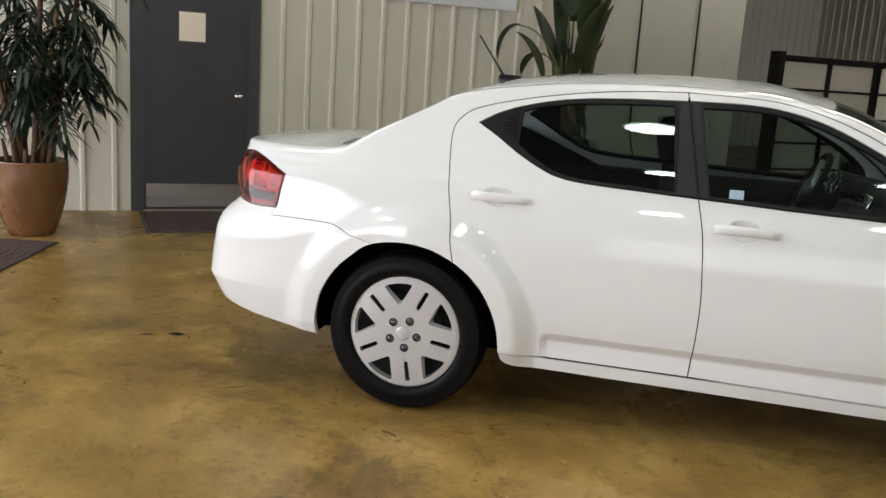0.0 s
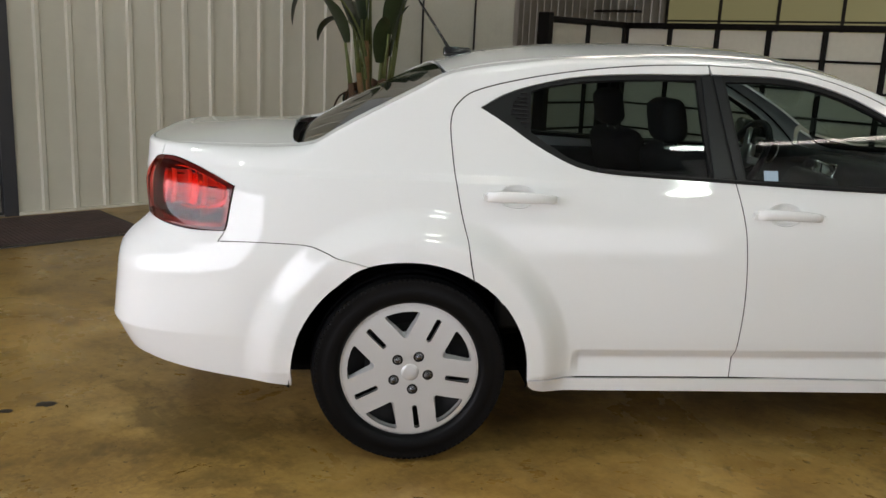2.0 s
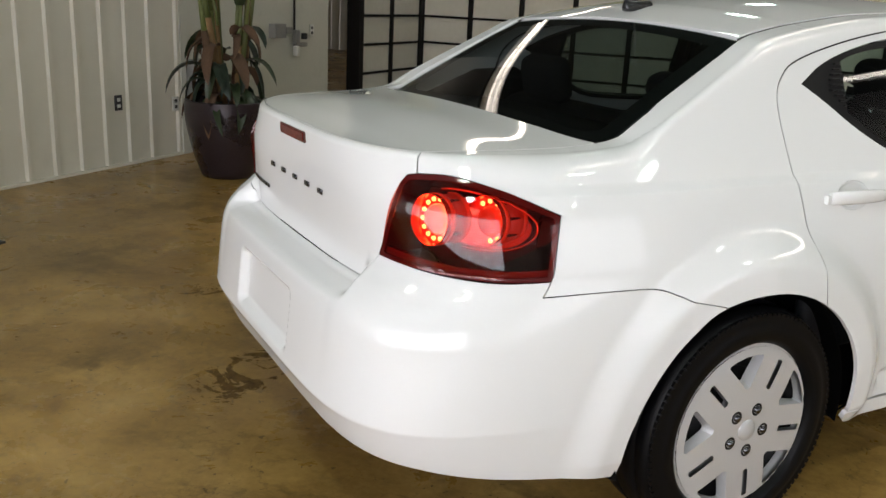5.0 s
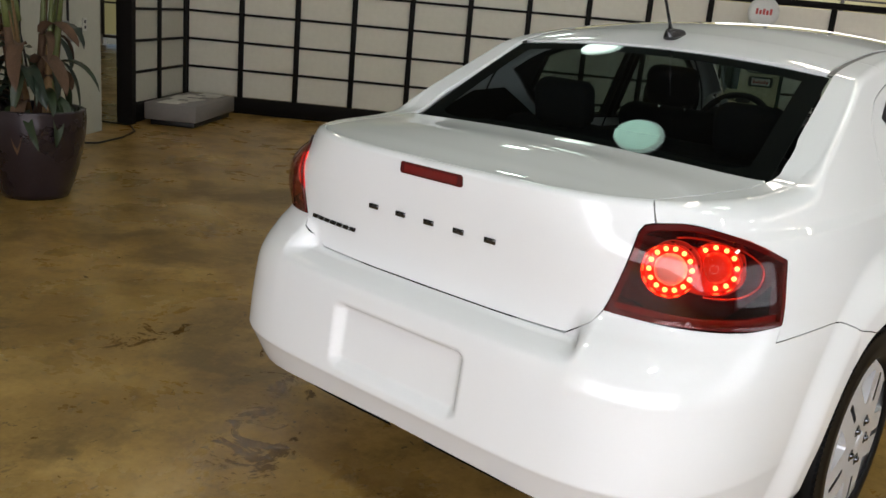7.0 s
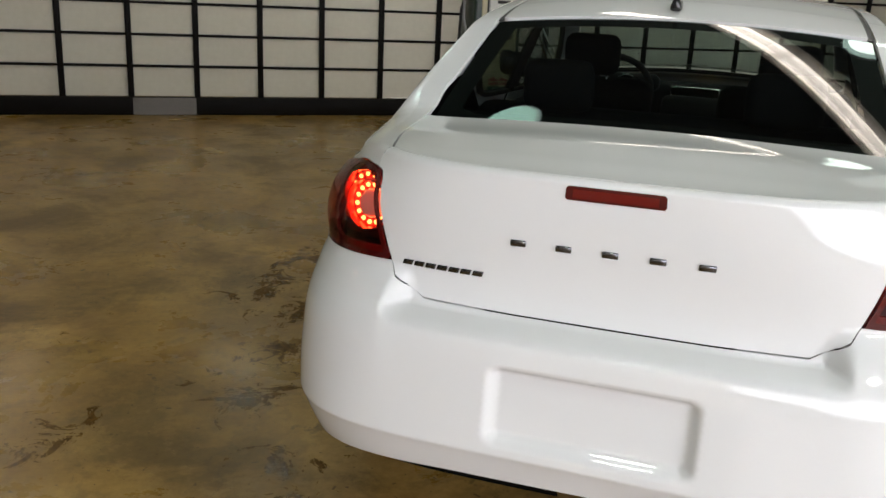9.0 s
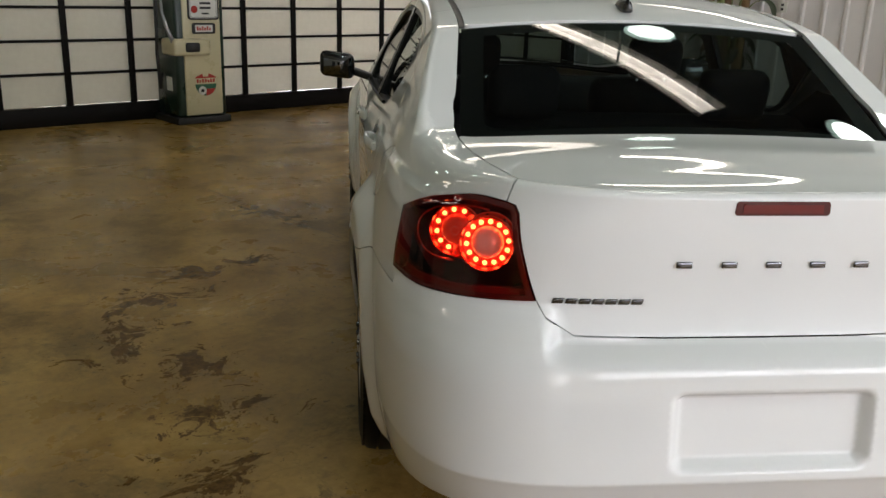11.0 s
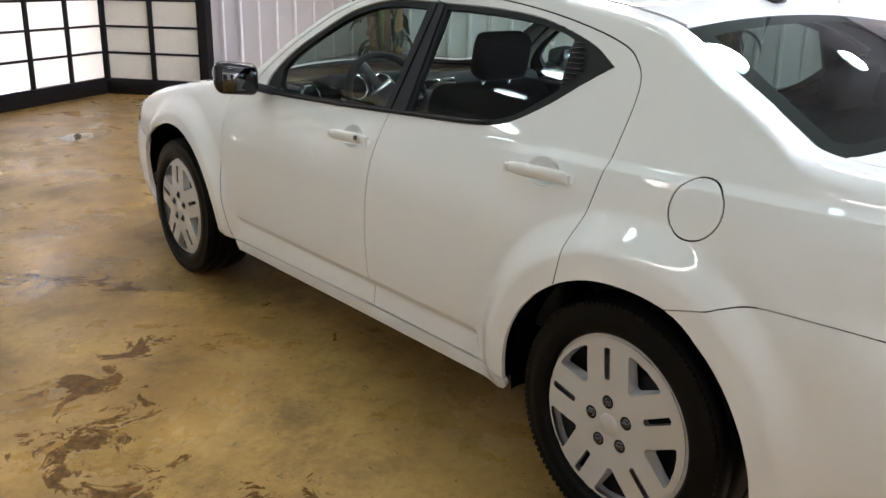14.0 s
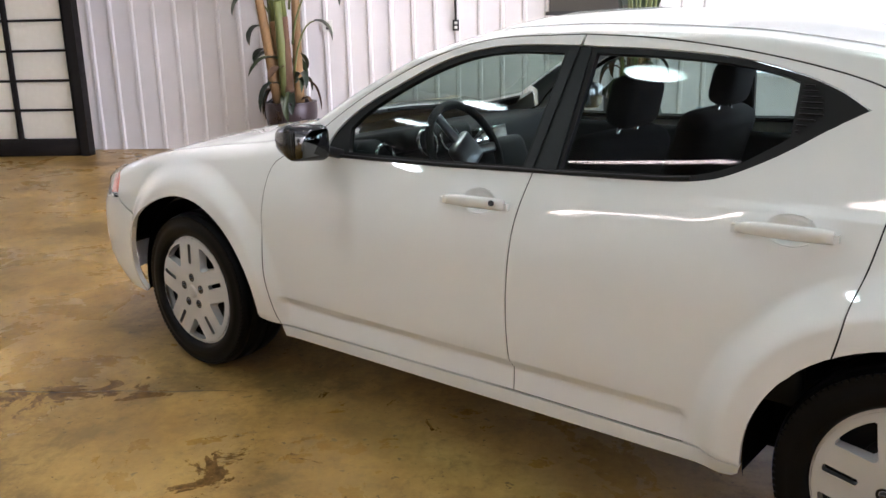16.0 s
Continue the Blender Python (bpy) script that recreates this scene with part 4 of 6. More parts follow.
def tail_lamp(car, sgn):
    def put(a, b):
        q, n = flank(sgn)(a, b)
        s, w = np.clip((a + 1.02) / 0.45, 0, 1), np.clip((b - 0.79) / 0.21, 0, 1)
        return q + n * (0.004 + 0.024 * (16 * s * (1 - s) * w * (1 - w)) ** 1.4)[..., None], n
    outline = LAMP_TOP + LAMP_SIDE[1:] + LAMP_LOW[1:] + LAMP_IN[1:-1]
    lens = sheet("tail_lamp", [(put, outline, [])], LENS, car, "dark red tail lamp with glowing rings of diodes", 0.012, 0.002, 0.02)
    lens.visible_shadow = False
    housing = sheet("housing", [(flank(sgn, -0.13), outline, [])], LAMP_BACK, lens, "", 0.02, 0.001, 0)
    wall = bmesh.new()
    rims = []
    for d in (0.002, -0.06, -0.13):
        q, n = flank(sgn, d)(np.array([a for a, b in outline]), np.array([b for a, b in outline]))
        rims.append([wall.verts.new(v) for v in q])
    for r0, r1 in zip(rims, rims[1:]):
        for k in range(len(r0)):
            wall.faces.new((r0[k - 1], r0[k], r1[k], r1[k - 1])).smooth = True
    part("housing_wall", wall, LAMP_BACK, housing)
    inner = [tuple(q) for q in loop(outline, 0.02, 0.015)]
    rim = sheet("rim", [(flank(sgn, 0.0052), outline, [inner])], LAMP_RIM, lens, "dark lamp rim", 0.012, 0.002, 0.004)
    band = LAMP_LOW + [(-1.004, 0.830), (-0.9, 0.823), (-0.8, 0.816), (-0.7, 0.814), (-0.595, 0.820)]
    sheet("reflector_band", [(flank(sgn, -0.012), band, [])], REFLECTOR, lens, "red reflector strip", 0.014, 0.004, 0.01)
    oval = [(-0.765 + 0.150 * math.cos(a) - 0.02 * math.sin(a), 0.922 + 0.068 * math.sin(a) - 0.004 * math.cos(a)) for a in np.linspace(0, math.tau, 40, endpoint=False)]
    dish = sheet("reflector_dish", [(flank(sgn, -0.075), oval, [])], DISH, lens, "glossy red reflector behind the bowls", 0.02, 0, 0)
    bm = bmesh.new()
    edge = np.array(oval[-12:] + oval[:13])
    tube(bm, flank(sgn, -0.028)(edge[:, 0], edge[:, 1])[0], 0.0028, 6)
    part("bezel", bm, SHROUD, dish, "thin red oval bezel")
    # two barrels that face the rear, each with its ring of diodes
    for cx, cy, cz, rr, deep, cnt in ((-0.815, 0.590, 0.905, 0.059, 0.060, 14), (-0.707, 0.645, 0.905, 0.058, 0.072, 12)):
        axis = Matrix.Translation((cx, sgn * cy, cz)) @ Vector((-0.95, 0.28 * sgn, 0.08)).to_track_quat("Z", "Y").to_matrix().to_4x4()
        bm = bmesh.new()
        lathe(bm, [(rr * 0.97, -deep), (rr * 0.94, -0.004), (rr * 0.9, -0.007), (rr * 0.6, -0.010), (rr * 0.56, -0.016)], 36, axis)
        barrel = part("lamp_barrel", bm, LAMP_RED_DARK, lens, "red lamp barrel")
        bm = bmesh.new()
        lathe(bm, [(rr * 0.95, -0.012), (rr * 1.0, -0.008), (rr * 1.02, 0.002), (rr * 0.97, 0.004), (rr * 0.94, -0.004)], 36, axis)
        part("lamp_ring", bm, LAMP_RED, barrel, "bright red ring")
        bm = bmesh.new()
        lathe(bm, [(rr * 0.93, -0.008), (rr * 0.985, 0.018), (rr * 1.0, 0.020), (rr * 1.01, 0.017), (rr * 0.97, -0.006)], 36, axis)
        part("shroud", bm, SHROUD, barrel, "glossy red shroud round the diodes")
        bm = bmesh.new()
        lathe(bm, [(rr * 0.98, -deep), (rr * 1.01, -deep + 0.004), (rr * 0.99, -deep + 0.011), (rr * 0.95, -deep + 0.013)], 36, axis)
        part("lamp_ring", bm, LAMP_RED, barrel, "bright red ring")
        for k in range(9):
            a = math.tau * (k + 0.4) / 9
            bm = bmesh.new()
            tube(bm, [axis @ Vector((rr * q * math.cos(a), rr * q * math.sin(a), h)) for q, h in ((0.97, -0.012), (0.985, -deep * 0.3), (0.975, -deep * 0.62))], [0.004, 0.0035, 0.002], 6)
            part("barrel_rib", bm, LAMP_BACK, barrel)
        bm = bmesh.new()
        bmesh.ops.create_uvsphere(bm, u_segments=20, v_segments=10, radius=rr * 0.62, matrix=axis @ Matrix.Translation((0, 0, -0.010)) @ Matrix.Diagonal((1, 1, 0.75, 1)))
        for f in bm.faces:
            f.smooth = True
        part("bowl", bm, LAMP_CLEAR if cy < 0.62 else LAMP_RED, barrel, "ribbed clear bowl" if cy < 0.62 else "ribbed red bowl")
        for k in range(16):
            a = math.tau * k / 16
            bm = bmesh.new()
            tube(bm, [axis @ Vector((rr * r * math.cos(a), rr * r * math.sin(a), h)) for r, h in ((0.14, 0.0152), (0.36, 0.0105), (0.54, -0.001))], 0.0014, 5)
            part("bowl_rib", bm, LAMP_CLEAR, barrel)
        for k in range(cnt):
            a, r = math.tau * (k + 0.3) / cnt, rr * 0.78
            bm = bmesh.new()
            bmesh.ops.create_icosphere(bm, subdivisions=2, radius=0.0057, matrix=axis @ Matrix.Translation((r * math.cos(a), r * math.sin(a), -0.007)))
            part("diode", bm, DIODE, barrel)
    return lens


def mirror(car, sgn):
    bm = bmesh.new()

    def shape(c):
        k = 1 - 0.45 * max(0, c.x) / 0.07
        return Vector((c.x, c.y * (0.72 + 0.28 * (1 - max(0, c.x) / 0.07)), c.z * k + (0.012 if c.y > 0 else -0.004)))
    soft_box(bm, (0.13, 0.185, 0.14), (0, 0, 0), (0, 0, 0), 0.034, 4, shape)
    body = part("wing_mirror", bm, GLOSS_BLACK, car, "gloss black wing mirror")
    body.matrix_basis = pose(1.945, sgn * 0.925, 1.038, 0, 0, -8 * sgn)
    bm = bmesh.new()
    soft_box(bm, (0.07, 0.14, 0.035), (0.02, -sgn * 0.12, -0.045), (sgn * 18, 0, 0), 0.012)
    part("mirror_arm", bm, BLACK, body)
    bm = bmesh.new()
    soft_box(bm, (0.004, 0.135, 0.09), (-0.0645, 0, 0.004), (0, 0, 0), 0.0015, 1)
    bm.transform(pose(0, 0, 0, 0, -2, 3 * sgn))
    part("mirror_glass", bm, MIRROR, body, "silvered mirror glass")
    return body


def bowl_hole(p0, v0):
    return [(p0 + 0.105 + 0.062 * math.cos(a), v0 + 0.004 + 0.036 * math.sin(a)) for a in np.linspace(0, math.tau, 24, endpoint=False)]


def door_handle(car, sgn, p0, v0, key):
    put = flank(sgn, 0.0)
    pts = np.linspace(0, 1, 9)
    q, n = put(p0 + 0.235 * pts, v0 - 0.006 * pts)
    bm = bmesh.new()
    rows = []
    for k, t in enumerate(pts):
        lift = 0.030 - 0.022 * abs(2 * t - 1) ** 4
        c, nn = Vector(q[k]) + Vector(n[k]) * lift, Vector(n[k])
        up = Vector((0, 0, 1))
        hh = 0.0185 * (1 - 0.3 * max(0, 2 * t - 1.2)) if t > 0.1 else 0.016
        w = 0.0095
        rows.append([bm.verts.new(c + up * (hh * math.cos(a)) + nn * (w * math.sin(a))) for a in np.linspace(0, math.tau, 12, endpoint=False)])
    for a, b in zip(rows, rows[1:]):
        for j in range(12):
            bm.faces.new((a[j], a[(j + 1) % 12], b[(j + 1) % 12], b[j])).smooth = True
    bm.faces.new(rows[0])
    bm.faces.new(rows[-1])
    for e in (0, -1):
        box(bm, q[e][0] - 0.012, q[e][0] + 0.012, min(q[e][1], q[e][1] + sgn * 0.014), max(q[e][1], q[e][1] + sgn * 0.014), q[e][2] - 0.011, q[e][2] + 0.011)
    bmesh.ops.recalc_face_normals(bm, faces=bm.faces)
    h = part("door_handle", bm, WHITE_PAINT, car, "white pull handle")
    # finger bowl sunk into the door behind it
    bm = bmesh.new()
    a = np.array([math.tau * k / 24 for k in range(24)])
    rows = []
    for r, d in ((1.04, -0.001), (0.97, -0.002), (0.88, -0.007), (0.7, -0.015), (0.4, -0.020), (0.02, -0.021)):
        qq, nn = flank(sgn, d)(p0 + 0.105 + 0.062 * r * np.cos(a), v0 + 0.004 + 0.036 * r * np.sin(a))
        rows.append([bm.verts.new(x) for x in qq])
    for a, b in zip(rows, rows[1:]):
        for j in range(24):
            bm.faces.new((a[j], a[(j + 1) % 24], b[(j + 1) % 24], b[j])).smooth = True
    for f in bm.faces:
        f.normal_update()
        if f.normal.y * sgn < 0:
            f.normal_flip()
    part("finger_bowl", bm, WHITE_PAINT, h)
    if key:
        bm = bmesh.new()
        qk, nk = flank(sgn, 0.037)(np.array([p0 + 0.03]), np.array([v0]))
        bmesh.ops.create_cone(bm, cap_ends=True, segments=16, radius1=0.009, radius2=0.009, depth=0.006, matrix=Matrix.Translation(qk[0]) @ Vector(nk[0]).to_track_quat("Z", "Y").to_matrix().to_4x4())
        part("key_lock", bm, DARK_CHROME, h)
    return h


def seat(car, x, y, wide, rear=False):
    s = new("seat")
    s.parent = car
    s["label"] = "black cloth car seat with headrest"
    bm = bmesh.new()
    soft_box(bm, (0.5, wide, 0.16), (x + 0.25, y, 0.48), (0, -6, 0), 0.05)
    part("cushion", bm, CLOTH, s)
    bm = bmesh.new()
    soft_box(bm, (0.14, wide, 0.58 if not rear else 0.52), (x - 0.06, y, 0.80 if not rear else 0.80), (0, -16, 0), 0.055)
    part("backrest", bm, CLOTH, s)
    for yy in ((y,) if not rear else (y - 0.34, y + 0.34)):
        bm = bmesh.new()
        dz = 0.0 if not rear else -0.05
        soft_box(bm, (0.10, 0.225, 0.165), (x - 0.17, yy, 1.175 + dz), (0, -12, 0), 0.042)
        part("headrest", bm, CLOTH, s)
        for d in (-0.06, 0.06):
            bm = bmesh.new()
            tube(bm, [(x - 0.12, yy + d, 1.0 + dz), (x - 0.155, yy + d, 1.11 + dz)], 0.006, 8)
            part("headrest_post", bm, CHROME, s, "chrome headrest post")
    return s


def make_car():
    car = new("car")
    tagged(car, "white four-door sedan with tinted windows and lit tail lamps", "car")
    for sgn in (1, -1):
        put = flank(sgn)
        ps = np.linspace(2.1, -0.395, 70)
        upper = [(p, float(rail_v(p))) for p in ps]
        lid_edge = [under(x, y) for x, y in LID_EDGE] + [(-0.885, float(ve(-0.885)))]
        arch_top = [q for q in ARCH if -0.117 < q[0] < 0.195]
        sheet("body_side", [(put, CUT_REAR + CUT_TOP[1:] + upper[1:] + lid_edge + LAMP_TOP + LAMP_SIDE[1:] + SEAM[1:] + arch_top, [ring_of(-0.157, 0.928, 0.0705, 40)])], WHITE_PAINT, car, "", 0.015, 0.002)
        # fuel flap lies on the car's left flank alone; the other side is plain
        flap = sheet("fuel_flap" if sgn > 0 else "quarter_blank", [(put, ring_of(-0.157, 0.928, 0.0705, 40), [])], WHITE_PAINT, car, "", 0.02, 0.002 if sgn > 0 else -0.0025)
        # doors with their window openings
        low_arch = [q for q in ARCH if q[0] >= 0.21 and q[1] > 0.31]
        win_r = smooth_line([(0.222, 1.212), (0.304, 1.257), (0.411, 1.293), (0.57, 1.326), (0.778, 1.343), (1.0, 1.350)]) + [(1.036, 1.352)]
        win_r_low = smooth_line([(1.105, 0.993), (0.917, 1.0), (0.696, 1.010), (0.588, 1.022), (0.513, 1.045), (0.405, 1.10), (0.304, 1.165), (0.235, 1.205)])
        cut_b_up = [q for q in CUT_B if q[1] >= 0.993]
        cut_b_low = [q for q in CUT_B if q[1] <= 0.993]
        sill_r = [(0.4, 0.306), (0.55, 0.303)]
        frame_r = win_r[:-1] + [(1.031, 1.352)]
        door_r = sheet("rear_door", [(put, CUT_REAR + [(1.034, 1.352)] + frame_r[::-1][1:] + win_r_low[::-1] + [(1.108, 0.993)] + cut_b_low + sill_r[::-1] + low_arch[::-1], [bowl_hole(0.236, 0.927)])], WHITE_PAINT, car, "white door panel", 0.02, 0.0022)
        win_f = smooth_line([(1.04, 1.352), (1.259, 1.352), (1.40, 1.337), (1.55, 1.296), (1.71, 1.222), (1.866, 1.137), (1.965, 1.05), (2.0, 0.968)])
        win_f_low = [(2.0, 0.968), (1.75, 0.972), (1.436, 0.98), (1.112, 0.993)]
        door_f = sheet("front_door", [(put, CUT_TOP + CUT_FRONT[1:] + cut_b_low[::-1] + win_f_low[::-1][1:] + win_f[::-1][1:], [bowl_hole(1.176, 0.889)])], WHITE_PAINT, car, "white door panel", 0.02, 0.0022)
        # black rubber strips added in the gaps to stand in for their shade
        for owner, line in ((door_r, CUT_REAR), (door_f, CUT_TOP + CUT_FRONT[1:]), (door_f, cut_b_low), (flap, ring_of(-0.157, 0.928, 0.0705, 40) + [(-0.157 + 0.0705, 0.928)])):
            if owner is flap and sgn < 0:
                continue
            qq = np.array(line)
            qq = flank(sgn, -0.0056)(qq[:, 0], qq[:, 1])[0]
            bm = bmesh.new()
            tube(bm, qq, 0.0032 if owner is flap else 0.0045, 6)
            part("flap_gap_strip" if owner is flap else "door_gap_strip", bm, TRIM, owner, "black rubber strip standing in for the gap's shade")
        # black window frames, pillar covers and glass
        inner = flank(sgn, -0.006)
        glass_r = smooth_line([(0.395, 1.272), (0.46, 1.292), (0.6, 1.314), (0.8, 1.328), (0.985, 1.333)]) + [(1.0, 1.17), (1.02, 1.012)] + smooth_line([(0.917, 1.017), (0.7, 1.026), (0.6, 1.036), (0.52, 1.062), (0.43, 1.115), (0.392, 1.14)])
        frame_o = win_r + cut_b_up[4:] + win_r_low
        sheet("window_frame", [(inner, frame_o, [glass_r])], TRIM, door_r, "matt black window surround", 0.02, 0.0, 0.02)
        for k in range(9):
            v = 1.155 + 0.0135 * k
            p0 = 0.325 + (v - 1.2) ** 2 * 8 if v > 1.2 else 0.318 + (1.2 - v) * 1.2
            bm = bmesh.new()
            qq, nn = flank(sgn, 0.001)(np.linspace(p0 + 0.0, 0.382, 5), np.full(5, v))
            tube(bm, qq, 0.0028, 6)
            part("vent_rib", bm, TRIM, door_r)
        g = sheet("window_glass", [(bowed(sgn), glass_r, [])], TINT, door_r, "dark tinted glass", 0.03, -0.006, 0)
        g.visible_shadow = False
        glass_f = smooth_line([(1.09, 1.332), (1.26, 1.334), (1.4, 1.32), (1.54, 1.281), (1.7, 1.208), (1.84, 1.125), (1.90, 1.07)]) + [(1.885, 0.99), (1.75, 0.992), (1.436, 0.998), (1.15, 1.008)]
        sheet("window_frame", [(inner, win_f + win_f_low[1:] + cut_b_up[::-1][:-4], [glass_f])], TRIM, door_f, "matt black window surround", 0.02, 0.0, 0.02)
        g = sheet("window_glass", [(bowed(sgn), glass_f, [])], TINT, door_f, "dark tinted glass", 0.03, -0.006, 0)
        g.visible_shadow = False
        sheet("pillar_cover", [(flank(sgn, -0.001), [(1.0, 1.349), (1.034, 1.351), (1.104, 0.997), (1.028, 1.003)], [])], PILLAR, door_r, "satin black pillar cover", 0.03, 0.002, 0.008)
        sheet("pillar_cover", [(flank(sgn, -0.001), [(1.041, 1.351), (1.078, 1.35), (1.145, 0.996), (1.112, 0.997)], [])], PILLAR, door_f, "satin black pillar cover", 0.03, 0.002, 0.008)
        bm = bmesh.new()
        qq, nn = flank(sgn, 0.004)(np.linspace(2.0, 0.62, 40), np.interp(np.linspace(2.0, 0.62, 40), [0.62, 0.7, 0.917, 1.112, 1.436, 1.75, 2.0], [1.022, 1.014, 1.004, 0.997, 0.984, 0.976, 0.972]))
        tube(bm, qq, 0.006, 8)
        part("belt_strip", bm, TRIM, door_f, "black rubber belt strip")
        # sill, fender and front
        sheet("sill", [(put, [(0.402, 0.302), (0.55, 0.299), (1.145, 0.298), (2.25, 0.281), (2.25, 0.232), (1.2, 0.243), (0.47, 0.249), (0.43, 0.258), (0.41, 0.275)], [])], WHITE_PAINT, car, "", 0.02, 0.0015, 0.015)
        hood_v = [(p, float(ve(p)) - 0.012) for p in np.linspace(2.1, 3.3, 24)]
        arch_f = [q for q in ARCH_F if q[0] < 3.12 and q[1] > 0.29]
        sheet("front_fender", [(put, hood_v + [(3.33, 0.78), (3.29, 0.66), (3.2, 0.625), (3.115, 0.6)] + [q for q in arch_f if q[1] < 2][::-1] + [(2.25, 0.285)] + CUT_FRONT[::-1][1:-1], [])], WHITE_PAINT, car, "", 0.02, 0.0018)
        lamp_o = [(3.31, 0.672), (3.345, 0.785)] + [(p, float(ve(p)) - 0.02) for p in np.linspace(3.42, 3.85, 8)] + [(3.88, 0.66), (3.6, 0.645), (3.4, 0.645)]
        hl = sheet("headlamp", [(flank(sgn, 0.002), lamp_o, [])], CLEAR, car, "clear headlamp with amber corner", 0.02, 0.002, 0.02)
        hl.visible_shadow = False
        sheet("housing", [(flank(sgn, -0.03), lamp_o, [])], LAMP_SILVER, hl, "bright reflector", 0.03, 0.002, 0)
        sheet("corner_reflector", [(flank(sgn, -0.008), [(3.318, 0.674), (3.347, 0.782), (3.42, 0.765), (3.41, 0.656)], [])], AMBER, hl, "amber side reflector", 0.02, 0.004, 0.004)
        # wheel well, and a dark shell added behind the gaps to stop light
        for wx in (0.0, 2.765):
            bm = bmesh.new()
            lathe(bm, [(0.42, 0.0), (0.42, 0.26), (0.405, 0.29)], 40, pose(wx, sgn * 0.53, 0.32) @ pose(0, 0, 0, -90 * sgn), *((math.pi * -0.045, math.pi * 1.045) if sgn < 0 else (math.pi * -1.045, math.pi * 0.045)))
            bmesh.ops.recalc_face_normals(bm, faces=bm.faces)
            part("wheel_well", bm, LINER, car, "black wheel well liner")
        lin = [(-1.45, 0.30), (-0.45, 0.28)] + [(x * 1.09, (y - 0.32) * 1.09 + 0.32) for x, y in ARCH] + [(0.45, 0.27), (2.3, 0.26)] + [((x - 2.765) * 1.09 + 2.765, (y - 0.32) * 1.09 + 0.32) for x, y in ARCH_F] + [(3.25, 0.3), (4.2, 0.3), (4.2, 0.62), (3.3, 0.66), (2.3, 0.86), (2.0, 0.93), (1.1, 0.95), (0.62, 0.965), (0.35, 1.08), (0.18, 1.15), (0.0, 1.14), (-0.3, 1.0), (-0.9, 0.74), (-1.45, 0.66)]
        sheet("inner_skin", [(flank(sgn, -0.034), lin, [])], LINER, car, "", 0.04, 0.0, 0)
        tail_lamp(car, sgn)
        mirror(car, sgn)
        door_handle(door_r, sgn, 0.236, 0.927, False)
        door_handle(door_f, sgn, 1.176, 0.889, sgn > 0)
    # pieces across the whole car
    both = (flank(1), flank(-1))
    arch_b = []
    for x, z in [q for q in ARCH if q[0] < -0.133]:
        ps = np.linspace(x - 0.05, x + 0.12, 200)
        true = float(ps[np.argmin(np.abs(surface(ps, np.full(200, z))[:, 0] - x))])
        share = min(1.0, (-0.133 - x) / 0.1)
        arch_b.append((x + (true - x) * share, z))
    bump = [(P_REAR, 0.7215), (-1.3, 0.722), (-1.107, 0.7255), (-1.038, 0.773)] + LAMP_LOW[::-1] + SEAM[1:] + arch_b[::-1] + [(-0.52, 0.285), (-0.654, 0.307), (-0.8, 0.335), (-1.0, 0.352), (-1.2, 0.366), (P_REAR, 0.372)]
    bumper = sheet("rear_bumper", [(f, bump, [], (0, P_REAR)) for f in both], WHITE_PAINT, car, "", 0.0095, 0.0008, 0.02)
    valance = [(P_REAR, 0.385), (-1.2, 0.38), (-1.0, 0.366), (-0.8, 0.35), (-0.62, 0.325), (-0.62, 0.29), (-0.9, 0.30), (P_REAR, 0.31)]
    sheet("valance", [(flank(s, -0.1), valance, []) for s in (1, -1)], LINER, bumper, "black lower valance", 0.03, 0, 0)
    for y in (-0.085, 0.085):
        bm = bmesh.new()
        bmesh.ops.create_cone(bm, cap_ends=True, segments=12, radius1=0.0035, radius2=0.0035, depth=0.006, matrix=pose(-1.0, y, 0.624, 0, 90))
        part("plate_screw_hole", bm, LINER, bumper)
    # boot lid: rear face and deck
    pr = np.linspace(-0.885, P_REAR, 40)
    lid_face = [(p, float(ve(p))) for p in pr] + [(P_REAR, 0.7225), (-1.3, 0.723), (-1.105, 0.727), (-1.036, 0.775), (-1.018, 0.804)] + LAMP_IN[1:]
    lip = surface(pr, ve(pr))
    deck_half = [(float(q[0]), float(q[1])) for q in lip]
    back = [(-0.425, 0.0), (-0.422, 0.30), (-0.412, 0.50), (-0.402, 0.57), (-0.39, 0.602)]
    deck = back + LID_EDGE + deck_half[:-1] + [(deck_half[-1][0], 0.0)]
    lid = sheet("boot_lid", [(f, lid_face, [], (0, P_REAR)) for f in both] + [(over(), deck, [], (1, 0.0)), (over(), [(x, -y) for x, y in deck], [], (1, 0.0))], WHITE_PAINT, car, "", 0.02, 0.0018)
    # high brake lamp
    rim_bar = [(-1.399, 1.006), (-1.399, 1.026), (-1.404, 1.031), (P_REAR, 1.031), (P_REAR, 1.001), (-1.404, 1.001)]
    high = sheet("high_brake_lamp", [(flank(s, 0.0022), rim_bar, []) for s in (1, -1)], LAMP_RIM, lid, "dark red high-level brake lamp", 0.02, 0, 0.008)
    half_bar = [(-1.416, 1.0065), (-1.416, 1.0255), (P_REAR, 1.0255), (P_REAR, 1.0065)]
    sheet("brake_lens", [(flank(s, 0.0042), half_bar, []) for s in (1, -1)], REFLECTOR, high, "red lens", 0.02, 0, 0.003)
